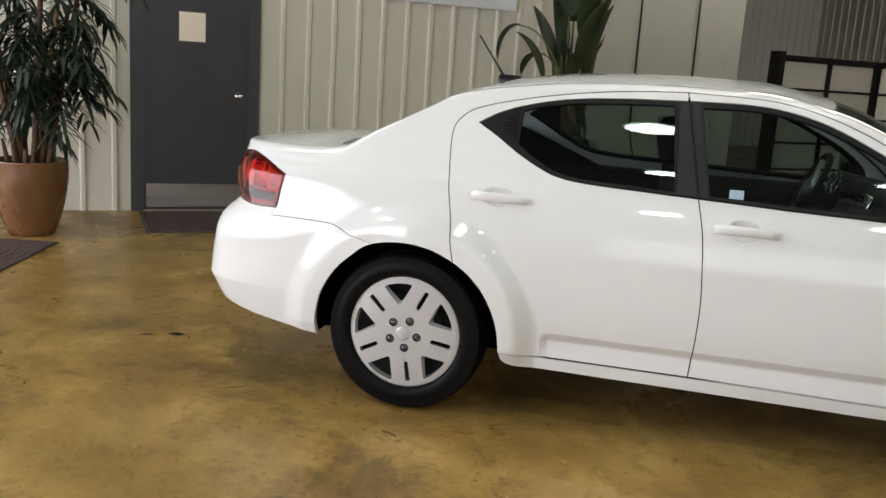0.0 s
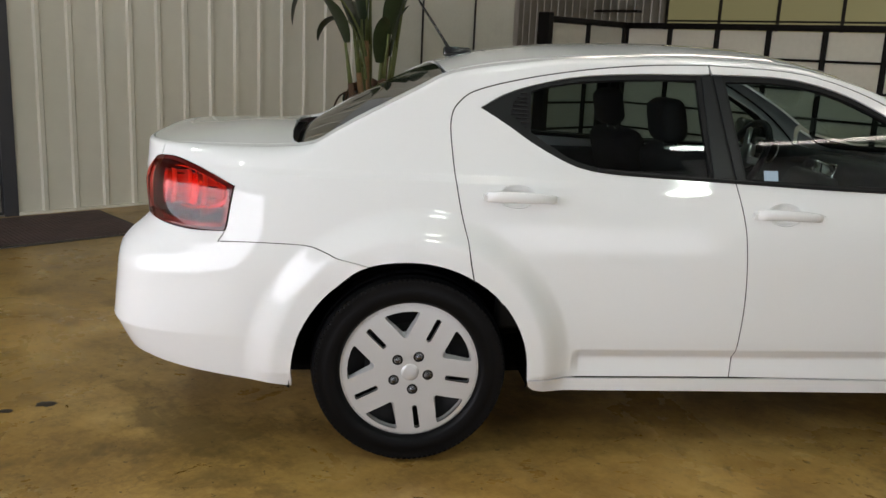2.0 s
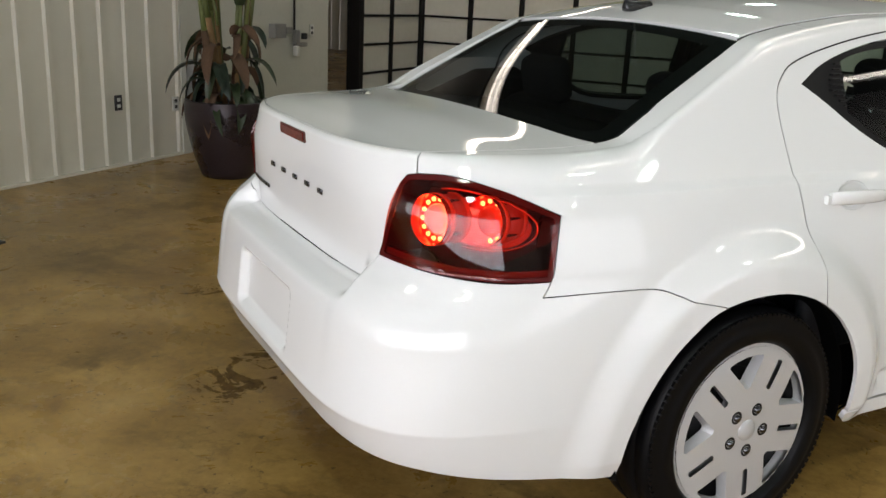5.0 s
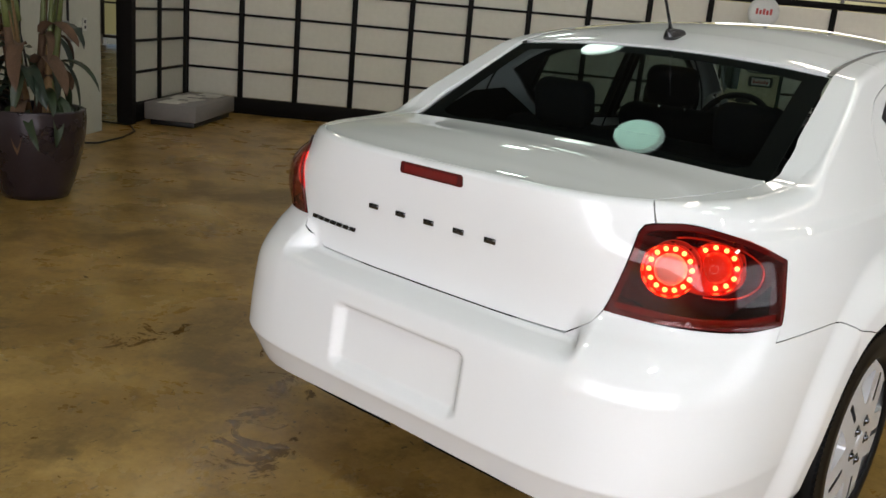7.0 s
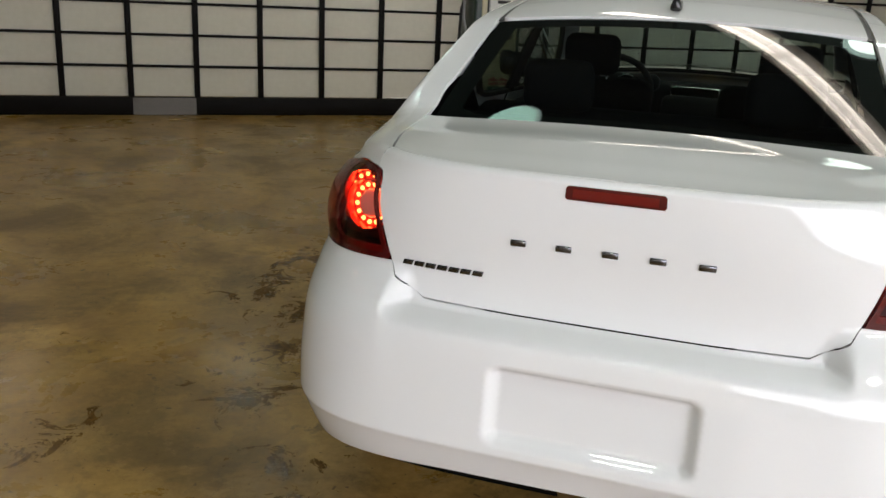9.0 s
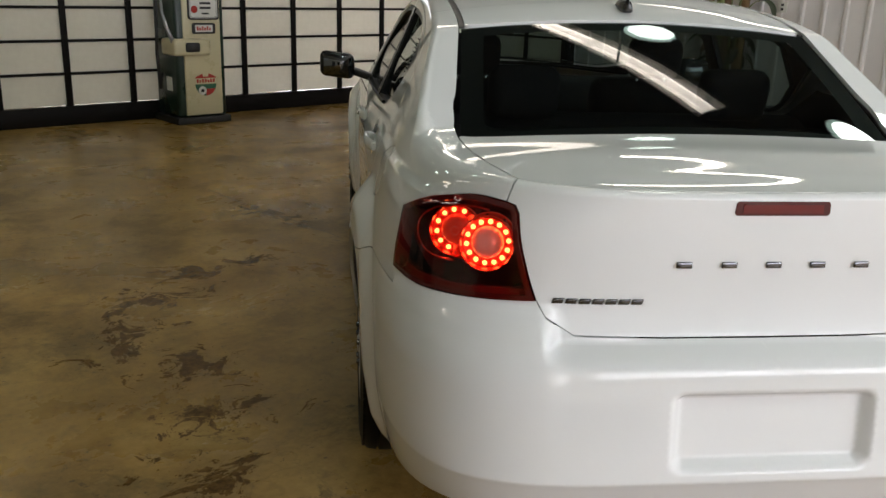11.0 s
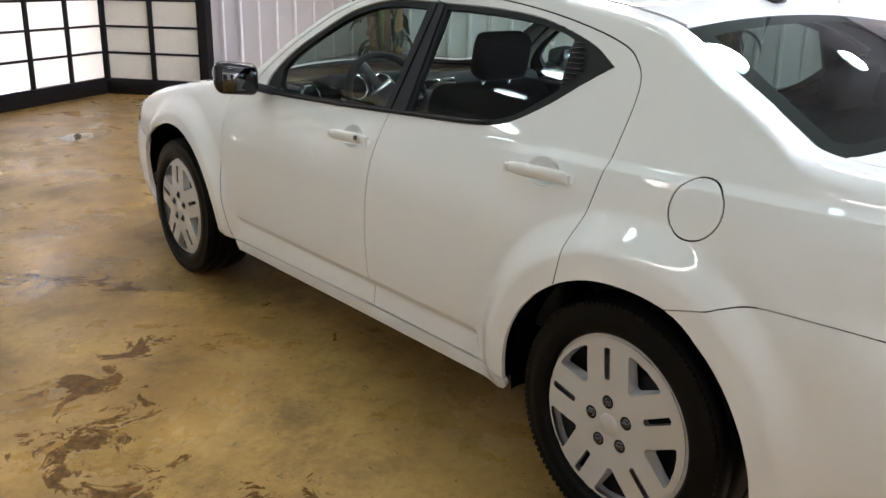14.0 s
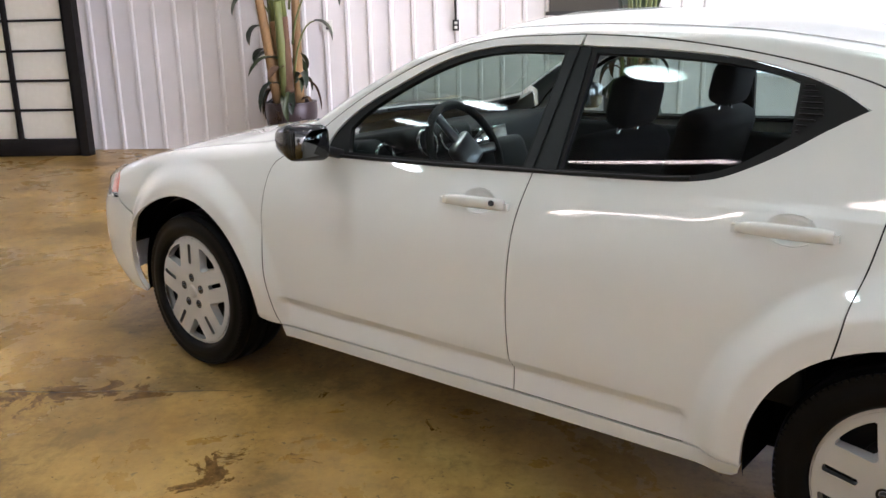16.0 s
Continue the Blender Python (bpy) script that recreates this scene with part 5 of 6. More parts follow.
    # badges as plain bright bars
    for k in range(5):
        y = 0.202 - 0.101 * k
        pp = P_REAR + abs(y) * 1.0
        q, n = flank(1 if y >= 0 else -1, 0.004)(np.array([pp]), np.array([0.893 - 0.0]))
        bm = bmesh.new()
        soft_box(bm, (0.034, 0.014, 0.005), (0, 0, 0), (0, 0, 0), 0.0022, 2)
        box(bm, -0.009, 0.009, -0.0026, 0.0026, 0.0024, 0.0032)
        b = part("badge_letter", bm, BADGE, lid, "chrome badge bar")
        yaw = math.degrees(math.atan2(n[0][1], n[0][0]))
        b.matrix_basis = Matrix.Translation(q[0]) @ pose(0, 0, 0, 0, 0, yaw) @ pose(0, 0, 0, 90, 0, 90)
    for k in range(7):
        p = -1.062 - 0.0275 * k
        q, n = flank(1, 0.003)(np.array([p]), np.array([0.808]))
        bm = bmesh.new()
        soft_box(bm, (0.024, 0.012, 0.004), (0, 0, 0), (0, 0, 0), 0.0015, 2, lambda c: Vector((c.x + 0.35 * c.y, c.y, c.z)))
        b = part("badge_letter", bm, DARK_CHROME, lid, "dark chrome badge bar")
        yaw = math.degrees(math.atan2(n[0][1], n[0][0]))
        b.matrix_basis = Matrix.Translation(q[0]) @ pose(0, 0, 0, 0, 0, yaw) @ pose(0, 0, 0, 90, 0, 90)
    # glass and roof
    side = [(x, float(min(GLASS_Y(x), edge_y(x) - 0.006)) - 0.006) for x in np.linspace(-0.375, 0.098, 16)]
    half = [(-0.41, 0.0), (-0.41, 0.50), (-0.398, 0.56)] + side + [(0.104, 0.4), (0.108, 0.2), (0.11, 0.0)]
    whole = half + [(x, -y) for x, y in half[::-1][1:-1]]
    rear = sheet("rear_window", [(rear_pane(-0.006), whole, [])], TINT_REAR, car, "dark tinted rear window", 0.03, 0, 0)
    rear.visible_shadow = False
    band = [((x + 0.1) * 0.80 - 0.1, y * 0.885) for x, y in whole]
    sheet("window_border", [(rear_pane(-0.009), whole, [band])], TRIM, rear, "black printed border", 0.03, 0, 0)
    edge = [(x, float(min(GLASS_Y(x), edge_y(x) - 0.006)) - 0.016) for x in np.linspace(0.11, 1.58, 34)]
    roof = [(0.115, 0.0), (0.114, 0.2), (0.112, 0.4)] + edge + [(1.60, 0.4), (1.62, 0.2), (1.625, 0)]
    sheet("roof", [(over(), roof + [(x, -y) for x, y in roof[::-1][1:-1]], [])], WHITE_PAINT, car, "", 0.024, 0.0015)
    for sgn in (1, -1):
        line = [(x, float(min(GLASS_Y(x), edge_y(x) - 0.006))) for x in np.linspace(0.105, 1.58, 34)]
        ditch = [(x, sgn * (y - 0.001)) for x, y in line] + [(x, sgn * (y - 0.017)) for x, y in line[::-1]]
        sheet("roof_moulding", [(over(-0.004), ditch, [])], MOULDING, car, "dark grey roof moulding", 0.016, 0, 0.004)
    edge = [(x, float(min(GLASS_Y(x), edge_y(x) - 0.006)) - 0.004) for x in np.linspace(1.59, 2.14, 16)]
    shield = [(1.635, 0), (1.63, 0.2), (1.61, 0.4)] + edge + [(2.3, 0.5), (2.38, 0.25), (2.4, 0)]
    ws = sheet("windscreen", [(over(-0.005), shield + [(x, -y) for x, y in shield[::-1][1:-1]], [])], SCREEN_GLASS, car, "clear windscreen", 0.03, 0, 0)
    ws.visible_shadow = False
    cowl = [(2.145, 0.655), (2.31, 0.5), (2.39, 0.25), (2.41, 0), (2.50, 0), (2.47, 0.3), (2.40, 0.55), (2.28, 0.68), (2.2, 0.70)]
    sheet("cowl", [(over(-0.012), cowl, []), (over(-0.012), [(x, -y) for x, y in cowl], [])], TRIM, car, "black cowl panel", 0.03, 0, 0.01)
    ph = np.linspace(3.36, P_FRONT, 30)
    nose = surface(ph, ve(ph) - 0.004)
    hood = [(2.505, 0), (2.475, 0.3), (2.405, 0.55), (2.29, 0.685)] + [(x, float(edge_y(x)) + 0.006) for x in np.linspace(2.3, 3.2, 14)] + [(float(q[0]) - 0.004, float(q[1]) - 0.004) for q in nose if q[0] > 3.2] + [(float(nose[-1][0]), 0)]
    sheet("bonnet", [(over(), hood, [], (1, 0.0)), (over(), [(x, -y) for x, y in hood], [], (1, 0.0))], WHITE_PAINT, car, "", 0.024, 0.0015)
    fb = [q for q in ARCH_F if q[0] > 3.115 and q[1] > 0.27]
    front = [(3.115, 0.595), (3.2, 0.62), (3.3, 0.655), (3.4, 0.64), (3.6, 0.64), (3.88, 0.655), (3.9, float(ve(3.9)) - 0.02), (P_FRONT, float(ve(P_FRONT)) - 0.02), (P_FRONT, 0.22), (3.6, 0.2), (3.2, 0.215), (3.165, 0.235)] + fb[::-1]
    sheet("front_bumper", [(f, front, [], (0, P_FRONT)) for f in both], WHITE_PAINT, car, "", 0.024, 0.0015, 0.02)
    # underbody, cabin
    bm = bmesh.new()
    soft_box(bm, (4.2, 1.12, 0.2), (1.35, 0, 0.32), (0, 0, 0), 0.03, 1)
    soft_box(bm, (1.75, 1.5, 0.12), (1.36, 0, 0.3), (0, 0, 0), 0.03, 1)
    part("underbody", bm, LINER, car, "dark underbody")
    bm = bmesh.new()
    soft_box(bm, (0.55, 1.3, 0.1), (-0.2, 0, 0.98), (0, 0, 0), 0.03, 2)
    part("parcel_shelf", bm, CLOTH, car, "black parcel shelf")
    bm = bmesh.new()
    soft_box(bm, (0.5, 1.4, 0.22), (2.1, 0, 0.88), (0, 6, 0), 0.06, 4)
    soft_box(bm, (0.3, 0.42, 0.08), (1.93, 0.38, 0.985), (0, 10, 0), 0.035, 4)
    soft_box(bm, (0.16, 0.3, 0.34), (1.78, 0, 0.78), (0, 20, 0), 0.04, 3)
    dash = part("dashboard", bm, DASH, car, "dark grey dashboard")
    bm = bmesh.new()
    soft_box(bm, (0.02, 0.24, 0.10), (1.838, 0.0, 0.945), (0, 15, 0), 0.008, 2)
    part("centre_screen_bezel", bm, CHROME, dash, "silver centre bezel")
    for y, z, r in ((0.46, 0.99, 0.05), (0.33, 0.99, 0.05), (0.66, 0.965, 0.042)):
        bm = bmesh.new()
        ring = [(r + 0.006 * math.cos(a), 0.006 * math.sin(a)) for a in np.linspace(0, math.tau, 9)]
        lathe(bm, ring, 28, pose(1.775 if y < 0.6 else 1.80, y, z, 0, -72, 0))
        part("dial_ring" if y < 0.6 else "vent_ring", bm, CHROME, dash, "bright ring on the dashboard")
    bm = bmesh.new()
    for (rad, thick, at) in ((0.185, 0.016, (1.66, 0.38, 0.955)),):
        ring = [(rad + thick * math.cos(a), thick * math.sin(a)) for a in np.linspace(0, math.tau, 10)]
        lathe(bm, ring, 36, pose(*at, 0, -66, 0))
    sw = part("steering_wheel", bm, DASH, car, "black steering wheel")
    bm = bmesh.new()
    for a in (0, 120, 240):
        soft_box(bm, (0.17, 0.035, 0.018), (0, 0, 0), (0, 0, 0), 0.006, 2, lambda c: Vector((c.x + 0.09, c.y, c.z)))
        bm.transform(pose(0, 0, 0, 0, 0, 120))
    soft_box(bm, (0.12, 0.13, 0.05), (0, 0, 0.0), (0, 0, 0), 0.02, 3)
    bm.transform(pose(1.66, 0.38, 0.955, 0, -66, 0) @ pose(0, 0, 0, 0, 0, 30))
    part("spokes", bm, CHROME_DULL, sw, "silver trimmed spokes")
    seat(car, 1.15, 0.38, 0.5)
    seat(car, 1.15, -0.38, 0.5)
    seat(car, 0.28, 0.0, 1.25, True)
    for sgn in (1, -1):
        bm = bmesh.new()
        soft_box(bm, (1.8, 0.05, 0.5), (1.2, sgn * 0.715, 0.70), (0, 0, 0), 0.02, 2)
        part("door_lining", bm, DASH, car, "dark door lining")
    lining = [(0.26, 0.0), (0.27, 0.3), (0.30, 0.5), (0.6, 0.52), (1.5, 0.5), (1.56, 0.3), (1.58, 0.0)]
    sheet("headlining", [(over(-0.03), lining + [(x, -y) for x, y in lining[::-1][1:-1]], [])], DASH, car, "grey headlining", 0.04, 0, 0.01)
    # aerial
    bm = bmesh.new()
    soft_box(bm, (0.115, 0.04, 0.035), (0, 0, 0.010), (0, 0, 0), 0.012, 3, lambda c: Vector((c.x, c.y * (1 - 0.5 * max(0, c.z) / 0.0175), c.z * (1.15 - 3.0 * max(0, c.x)))))
    aerial = part("aerial", bm, GLOSS_BLACK, car, "black roof aerial")
    aerial.matrix_basis = pose(0.215, 0.01, float(top(0.215, 0.01)[2]))
    bm = bmesh.new()
    tube(bm, [(-0.03, 0, 0.015), (-0.06, 0, 0.06), (-0.16, 0, 0.20), (-0.165, 0, 0.207)], [0.009, 0.005, 0.0042, 0.003], 8)
    part("mast", bm, GLOSS_BLACK, aerial)
    # sticker inside the passenger's window
    bm = bmesh.new()
    q, n = flank(-1, -0.017)(np.array([1.245]), np.array([1.025]))
    box(bm, -0.026, 0.026, -0.0005, 0.0005, -0.018, 0.018)
    st = part("window_sticker", bm, STICKER, car, "pale blue window sticker")
    st.matrix_basis = Matrix.Translation(q[0]) @ pose(0, 0, 0, -20)
    # wheels
    w = make_wheel(-81)
    w.parent, w.matrix_basis = car, pose(0, -0.842, 0.3345)
    w["label"] = "wheel with silver five-spoke cover"
    for at, rz, spin in (((0, 0.842, 0.3345), 180, 38), ((2.765, 0.852, 0.3345), 180, 45), ((2.765, -0.852, 0.3345), 0, 25)):
        c = copy_thing(w, pose(*at, 0, 0, rz) @ pose(0, 0, 0, 0, spin, 0))
        c.parent = car
    return car


make_car()


# ---- the paper screen ----
def paper_screen(m, cols, cw, label):
    """A run of latticed paper panels along local x, from z 0 to 1.83."""
    scr = new("paper_screen")
    scr.matrix_world = ROOM @ m
    tagged(scr, label, "screen", "paper screens")
    n = cols * cw
    for z0, z1, d in ((0.0, 0.185, 0.035), (1.765, 1.835, 0.03)):
        bm = bmesh.new()
        soft_box(bm, (n + 0.05, 2 * d, z1 - z0), (n / 2, 0, (z0 + z1) / 2), (0, 0, 0), 0.004, 1)
        part("base_board" if z0 < 1 else "top_rail", bm, SCREEN_WOOD, scr)
    bm = bmesh.new()
    soft_box(bm, (0.058, 0.056, 1.59), (0, 0, 0.975), (0, 0, 0), 0.004, 1)
    me = mesh_of("post", bm, SCREEN_WOOD)
    for k in range(cols + 1):
        ob = new("post", me)
        ob.parent, ob.matrix_basis = scr, pose(k * cw, 0, 0)
    rows, ch = 5, 0.316
    bm = bmesh.new()
    box(bm, 0.024, cw - 0.024, -0.017, 0.017, -0.0135, 0.0135)
    me = mesh_of("lattice_bar", bm, SCREEN_WOOD)
    bm = bmesh.new()
    box(bm, 0.022, cw - 0.022, -0.003, 0.003, 0.009, ch - 0.009)
    pm = mesh_of("paper_pane", bm, PAPER)
    for k in range(cols):
        for j in range(rows):
            if j:
                ob = new("lattice_bar", me)
                ob.parent, ob.matrix_basis = scr, pose(k * cw, 0, 0.185 + j * ch)
            ob = new("paper_pane", pm)
            ob.parent, ob.matrix_basis = scr, pose(k * cw, 0.004, 0.185 + j * ch)
    return scr


paper_screen(pose(0, 0, 0), 17, 0.657, "long screen of white paper panes in a dark lattice")
paper_screen(pose(0, -1.56, 0, 0, 0, 90), 2, 0.74, "short return screen of paper panes beside the opening")
paper_screen(pose(11.17, -0.04, 0, 0, 0, -90), 2, 0.66, "short return screen of paper panes at the corner")
post = block("screen_post", SCREEN_WOOD, (-0.08, 0.08, -1.66, -1.57, 0, 1.87))
tagged(post, "dark stained wooden post at the screen's end", "post")
post = block("screen_post", SCREEN_WOOD, (11.10, 11.24, -1.48, -1.385, 0, 2.3))
tagged(post, "dark stained wooden post at the screen's end", "post")
tagged(block("skirting_patch", BOX_GREY, (2.64, 3.27, -0.043, -0.037, 0.005, 0.18)), "grey unpainted patch on the screen's base board", "panel")

# ---- ceiling lamps ----
def tube_lamp(u, v):
    lamp = new("tube_lamp")
    lamp.matrix_world = ROOM @ pose(u, v, 3.9)
    tagged(lamp, "twin fluorescent strip lamp hung under the ceiling", "lamp", "strip lamps")
    bm = bmesh.new()
    box(bm, -0.05, 0.05, -0.66, 0.66, 0.0, 0.06)
    housing = part("housing", bm, LAMP_STEEL, lamp)
    for side in (-1, 1):
        bm = bmesh.new()
        lo, hi = [[bm.verts.new((side * x, y, z)) for y in (-0.67, 0.67)] for x, z in ((0.17, -0.055), (0.05, 0.012))]
        bm.faces.new((lo[0], lo[1], hi[1], hi[0]))
        ext = bmesh.ops.extrude_face_region(bm, geom=list(bm.faces))
        bmesh.ops.translate(bm, verts=[v for v in ext["geom"] if isinstance(v, bmesh.types.BMVert)], vec=(0, 0, 0.006))
        bmesh.ops.recalc_face_normals(bm, faces=bm.faces)
        part("reflector", bm, ENAMEL, housing, "white enamelled reflector wing")
    for x in (-0.055, 0.055):
        bm = bmesh.new()
        tube(bm, [(x, -0.62, -0.03), (x, 0.62, -0.03)], 0.016, 10)
        part("tube", bm, TUBE_EAST if u > 9 else TUBE_GLOW if u > 3 else TUBE_DIM, lamp, "glowing tube")
    for y in (-0.5, 0.5):
        bm = bmesh.new()
        tube(bm, [(0, y, 0.06), (0, y, 0.41)], 0.004, 6)
        part("hanger", bm, GALV, lamp)


def disc_lamp(u, v):
    lamp = new("high_bay_lamp")
    lamp.matrix_world = ROOM @ pose(u, v, 4.15)
    tagged(lamp, "round high-bay lamp with a glowing lens", "lamp", "high-bay lamps")
    bm = bmesh.new()
    lathe(bm, [(0.24, -0.03), (0.245, 0.0), (0.12, 0.1), (0.06, 0.14), (0.0, 0.15)], 32)
    part("housing", bm, LAMP_STEEL, lamp)
    bm = bmesh.new()
    lathe(bm, [(0.0, -0.045), (0.12, -0.042), (0.22, -0.03), (0.238, -0.02)], 32)
    part("lens", bm, DISC_GLOW, lamp, "glowing round lens")


for u, v in TUBES:
    tube_lamp(u, v)
# the fixture at (5.2, -11.2) only houses that unseen fill lamp
for u, v in DISCS:
    disc_lamp(u, v)

# ---- door fittings and wall fittings ----
bm = bmesh.new()
lathe(bm, [(0.0, 0.07), (0.022, 0.068), (0.03, 0.055), (0.026, 0.04), (0.012, 0.03), (0.012, 0.01), (0.034, 0.008), (0.036, 0.0)], 20, pose(0.012, -7.785, 1.055, 0, 90, 0))
part("door_knob", bm, CHROME, door, "chrome door knob")


def wall_plate(u, v, z, face, dark, label, name="wall_socket", size=(0.07, 0.115)):
    ob = new(name)
    ob.matrix_world = ROOM @ pose(u, v, z, 0, 0, face)
    tagged(ob, label, "socket")
    bm = bmesh.new()
    soft_box(bm, (0.012, size[0], size[1]), (0.006, 0, 0), (0, 0, 0), 0.003, 2)
    part("plate", bm, BLACK if dark else PLASTIC_WHITE, ob)
    for z in (-0.024, 0.024):
        bm = bmesh.new()
        soft_box(bm, (0.004, 0.032, 0.026), (0.0125, 0, z), (0, 0, 0), 0.001, 1)
        part("outlet", bm, PLASTIC_WHITE if dark else BLACK, ob)
    return ob


wall_plate(0.02, -5.12, 0.49, 0, True, "black wall socket with white outlets on the ribbed wall")
wall_plate(0.02, -4.5, 0.43, 0, False, "white wall socket on the ribbed wall")
wall_plate(0.005, -8.95, 1.22, 0, False, "white light switch beside the door", "light_switch")
wall_plate(0.015, -2.5, 0.99, 0, False, "white wall socket on the flat wall")
wall_plate(11.555, -4.1, 1.32, 180, False, "white double socket behind the potted plant", "wall_socket", (0.11, 0.12))
wall_plate(11.555, -5.5, 1.30, 180, True, "dark junction box under a conduit")


def conduit(name, pts, r, label, mat=None):
    bm = bmesh.new()
    tube(bm, pts, r, 8)
    ob = placed(name, bm, mat or BLACK)
    return tagged(ob, label, "pipe")


conduit("conduit", [(0.035, -3.57, 0.95), (0.035, -3.57, 4.28)], 0.011, "thin dark conduit on the flat wall")
conduit("conduit", [(0.035, -2.82, 0.75), (0.035, -2.82, 4.28)], 0.011, "thin dark conduit on the flat wall")
conduit("conduit", [(11.54, -5.5, 1.35), (11.54, -5.5, 4.28)], 0.012, "thin dark conduit on the ribbed wall")
conduit("power_cord", [(0.035, -3.57, 0.95), (0.06, -3.56, 0.8), (0.05, -3.5, 0.62), (0.08, -3.42, 0.5), (0.10, -3.45, 0.3), (0.2, -3.3, 0.06), (0.32, -2.9, 0.012), (0.36, -2.5, 0.012), (0.3, -2.1, 0.012), (0.1, -1.75, 0.012), (-0.3, -1.7, 0.012)], 0.009, "black power cord that hangs and runs along the floor")
valve = new("air_valve")
valve.matrix_world = ROOM
tagged(valve, "steel air line with valve and gauge on the flat wall", "valve")
for name, mat, args in (("body", GALV, ((0.05, 0.06, 0.14), (0.06, -2.82, 0.93))), ("filter_bowl", PLASTIC_WHITE, ((0.05, 0.05, 0.1), (0.06, -2.82, 0.8))), ("block", GALV, ((0.05, 0.16, 0.04), (0.06, -2.74, 0.86))), ("gauge", BLACK, ((0.04, 0.06, 0.06), (0.07, -2.7, 0.94)))):
    bm = bmesh.new()
    soft_box(bm, *args, (0, 0, 0), 0.008, 2)
    part(name, bm, mat, valve)
jb = block("junction_box", GALV, (0.012, 0.09, -3.2, -3.03, 0.93, 1.06), (0.05, 0.10, -3.03, -2.93, 0.97, 1.03))
tagged(jb, "grey junction box with a dark outlet on the flat wall", "box")

# ---- signs ----
sg = block("wall_sign", SIGN_WHITE, (0.03, 0.05, -6.42, -5.06, 2.03, 2.9))
tagged(sg, "plain white sign board high on the ribbed wall", "sign")
nb = new("notice_board")
nb.matrix_world = ROOM
tagged(nb, "dark notice board on the pale ribbed wall", "board")
for name, mat, b in (("panel", DARK_FRAME, (11.53, 11.552, -7.6, -6.5, 1.42, 2.5)), ("rim", BLACK, (11.515, 11.55, -7.64, -6.46, 1.38, 1.42))):
    bm = bmesh.new()
    box(bm, *b)
    part(name, bm, mat, nb)
ex = new("exit_sign")
ex.matrix_world = ROOM @ pose(-6.42, 8.46, 2.88)
tagged(ex, "small lit exit sign with red letters", "sign")
bm = bmesh.new()
soft_box(bm, (0.34, 0.05, 0.2), (0, 0, 0), (0, 0, 0), 0.01, 2)
part("case", bm, glow("exit_case", (0.9, 0.7, 0.6), 0.25, (0.6, 0.55, 0.5)), ex)
cu = bpy.data.curves.new("word", "FONT")
cu.body, cu.size, cu.extrude, cu.align_x, cu.align_y = "EXIT", 0.15, 0.002, "CENTER", "CENTER"
cu.materials.append(glow("exit_red", (1.0, 0.1, 0.03), 0.8, (0.6, 0.05, 0.02)))
word = new("word", cu)
word.parent, word.matrix_basis = ex, pose(0, -0.03, 0, 90)
sh = block("hall_shelf", DARK_FRAME, (-7.1, -5.8, 8.3, 8.49, 2.45, 2.5))
tagged(sh, "dark shelf under the exit sign", "shelf")

# ---- wall heater ----
heater = new("wall_heater")
heater.matrix_world = ROOM @ pose(0.012, -4.36, 0.38)
tagged(heater, "grey louvred wall heater behind the potted plant", "heater")
bm = bmesh.new()
soft_box(bm, (0.13, 0.34, 0.40), (0.065, 0.17, 0.20), (0, 0, 0), 0.012, 2)
part("body", bm, GALV, heater)
for k in range(11):
    bm = bmesh.new()
    soft_box(bm, (0.012, 0.28, 0.011), (0.135, 0.17, 0.06 + 0.022 * k), (0, 30, 0), 0.002, 1)
    part("louvre", bm, GALV, heater)

# ---- floor mats ----
def floor_mat(m, w, d, label):
    ob = new("floor_mat")
    ob.matrix_world = ROOM @ m
    tagged(ob, label, "mat", "floor mats")
    bm = bmesh.new()
    nx, ny = 90, 96
    g = [[bm.verts.new((w * i / nx, d * j / ny, 0.011 + 0.0035 * (j % 2) + 0.004 * noise.noise(Vector((i * 0.35, j * 0.18, w))))) for j in range(ny + 1)] for i in range(nx + 1)]
    for i in range(nx):
        for j in range(ny):
            bm.faces.new((g[i][j], g[i + 1][j], g[i + 1][j + 1], g[i][j + 1]))
    part("weave", bm, MAT_BROWN, ob)
    bm = bmesh.new()
    for b in ((-0.018, w + 0.018, -0.018, 0.0), (-0.018, w + 0.018, d, d + 0.018), (-0.018, 0.0, 0, d), (w, w + 0.018, 0, d)):
        box(bm, *b, 0.0, 0.011)
    part("border", bm, MAT_EDGE, ob, "flat rubber border")
    return ob


floor_mat(pose(0.14, -8.64, 0), 0.93, 1.6, "dark brown entrance mat before the steel door")
floor_mat(pose(1.43, -9.31, 0, 0, 0, -110), 0.9, 1.6, "dark brown entrance mat beside the amber pot")


# ---- potted plants ----
def leaf_blade(bm, base, direction, length, width, droop, curl=0.0, n=7, fold=0.25):
    """One pointed leaf that bends down along its length."""
    d = Vector(direction).normalized()
    up = Vector((0, 0, 1))
    side = d.cross(up)
    side = side.normalized() if side.length > 1e-3 else Vector((1, 0, 0))
    q, step = Vector(base), length / n
    rows = []
    for k in range(n + 1):
        t = k / n
        w = width * (math.sin(math.pi * min(1, 0.12 + 0.88 * t)) ** 0.75) * (1 if t < 1 else 0.02)
        nrm = side.cross(d).normalized()
        rows.append((bm.verts.new(q - side * w + nrm * w * fold), bm.verts.new(q), bm.verts.new(q + side * w + nrm * w * fold)))
        d = (d + Vector((0, 0, -droop / n)) + side * (curl / n)).normalized()
        q = q + d * step
    for a, b in zip(rows, rows[1:]):
        for j in range(2):
            bm.faces.new((a[j], a[j + 1], b[j + 1], b[j])).smooth = True


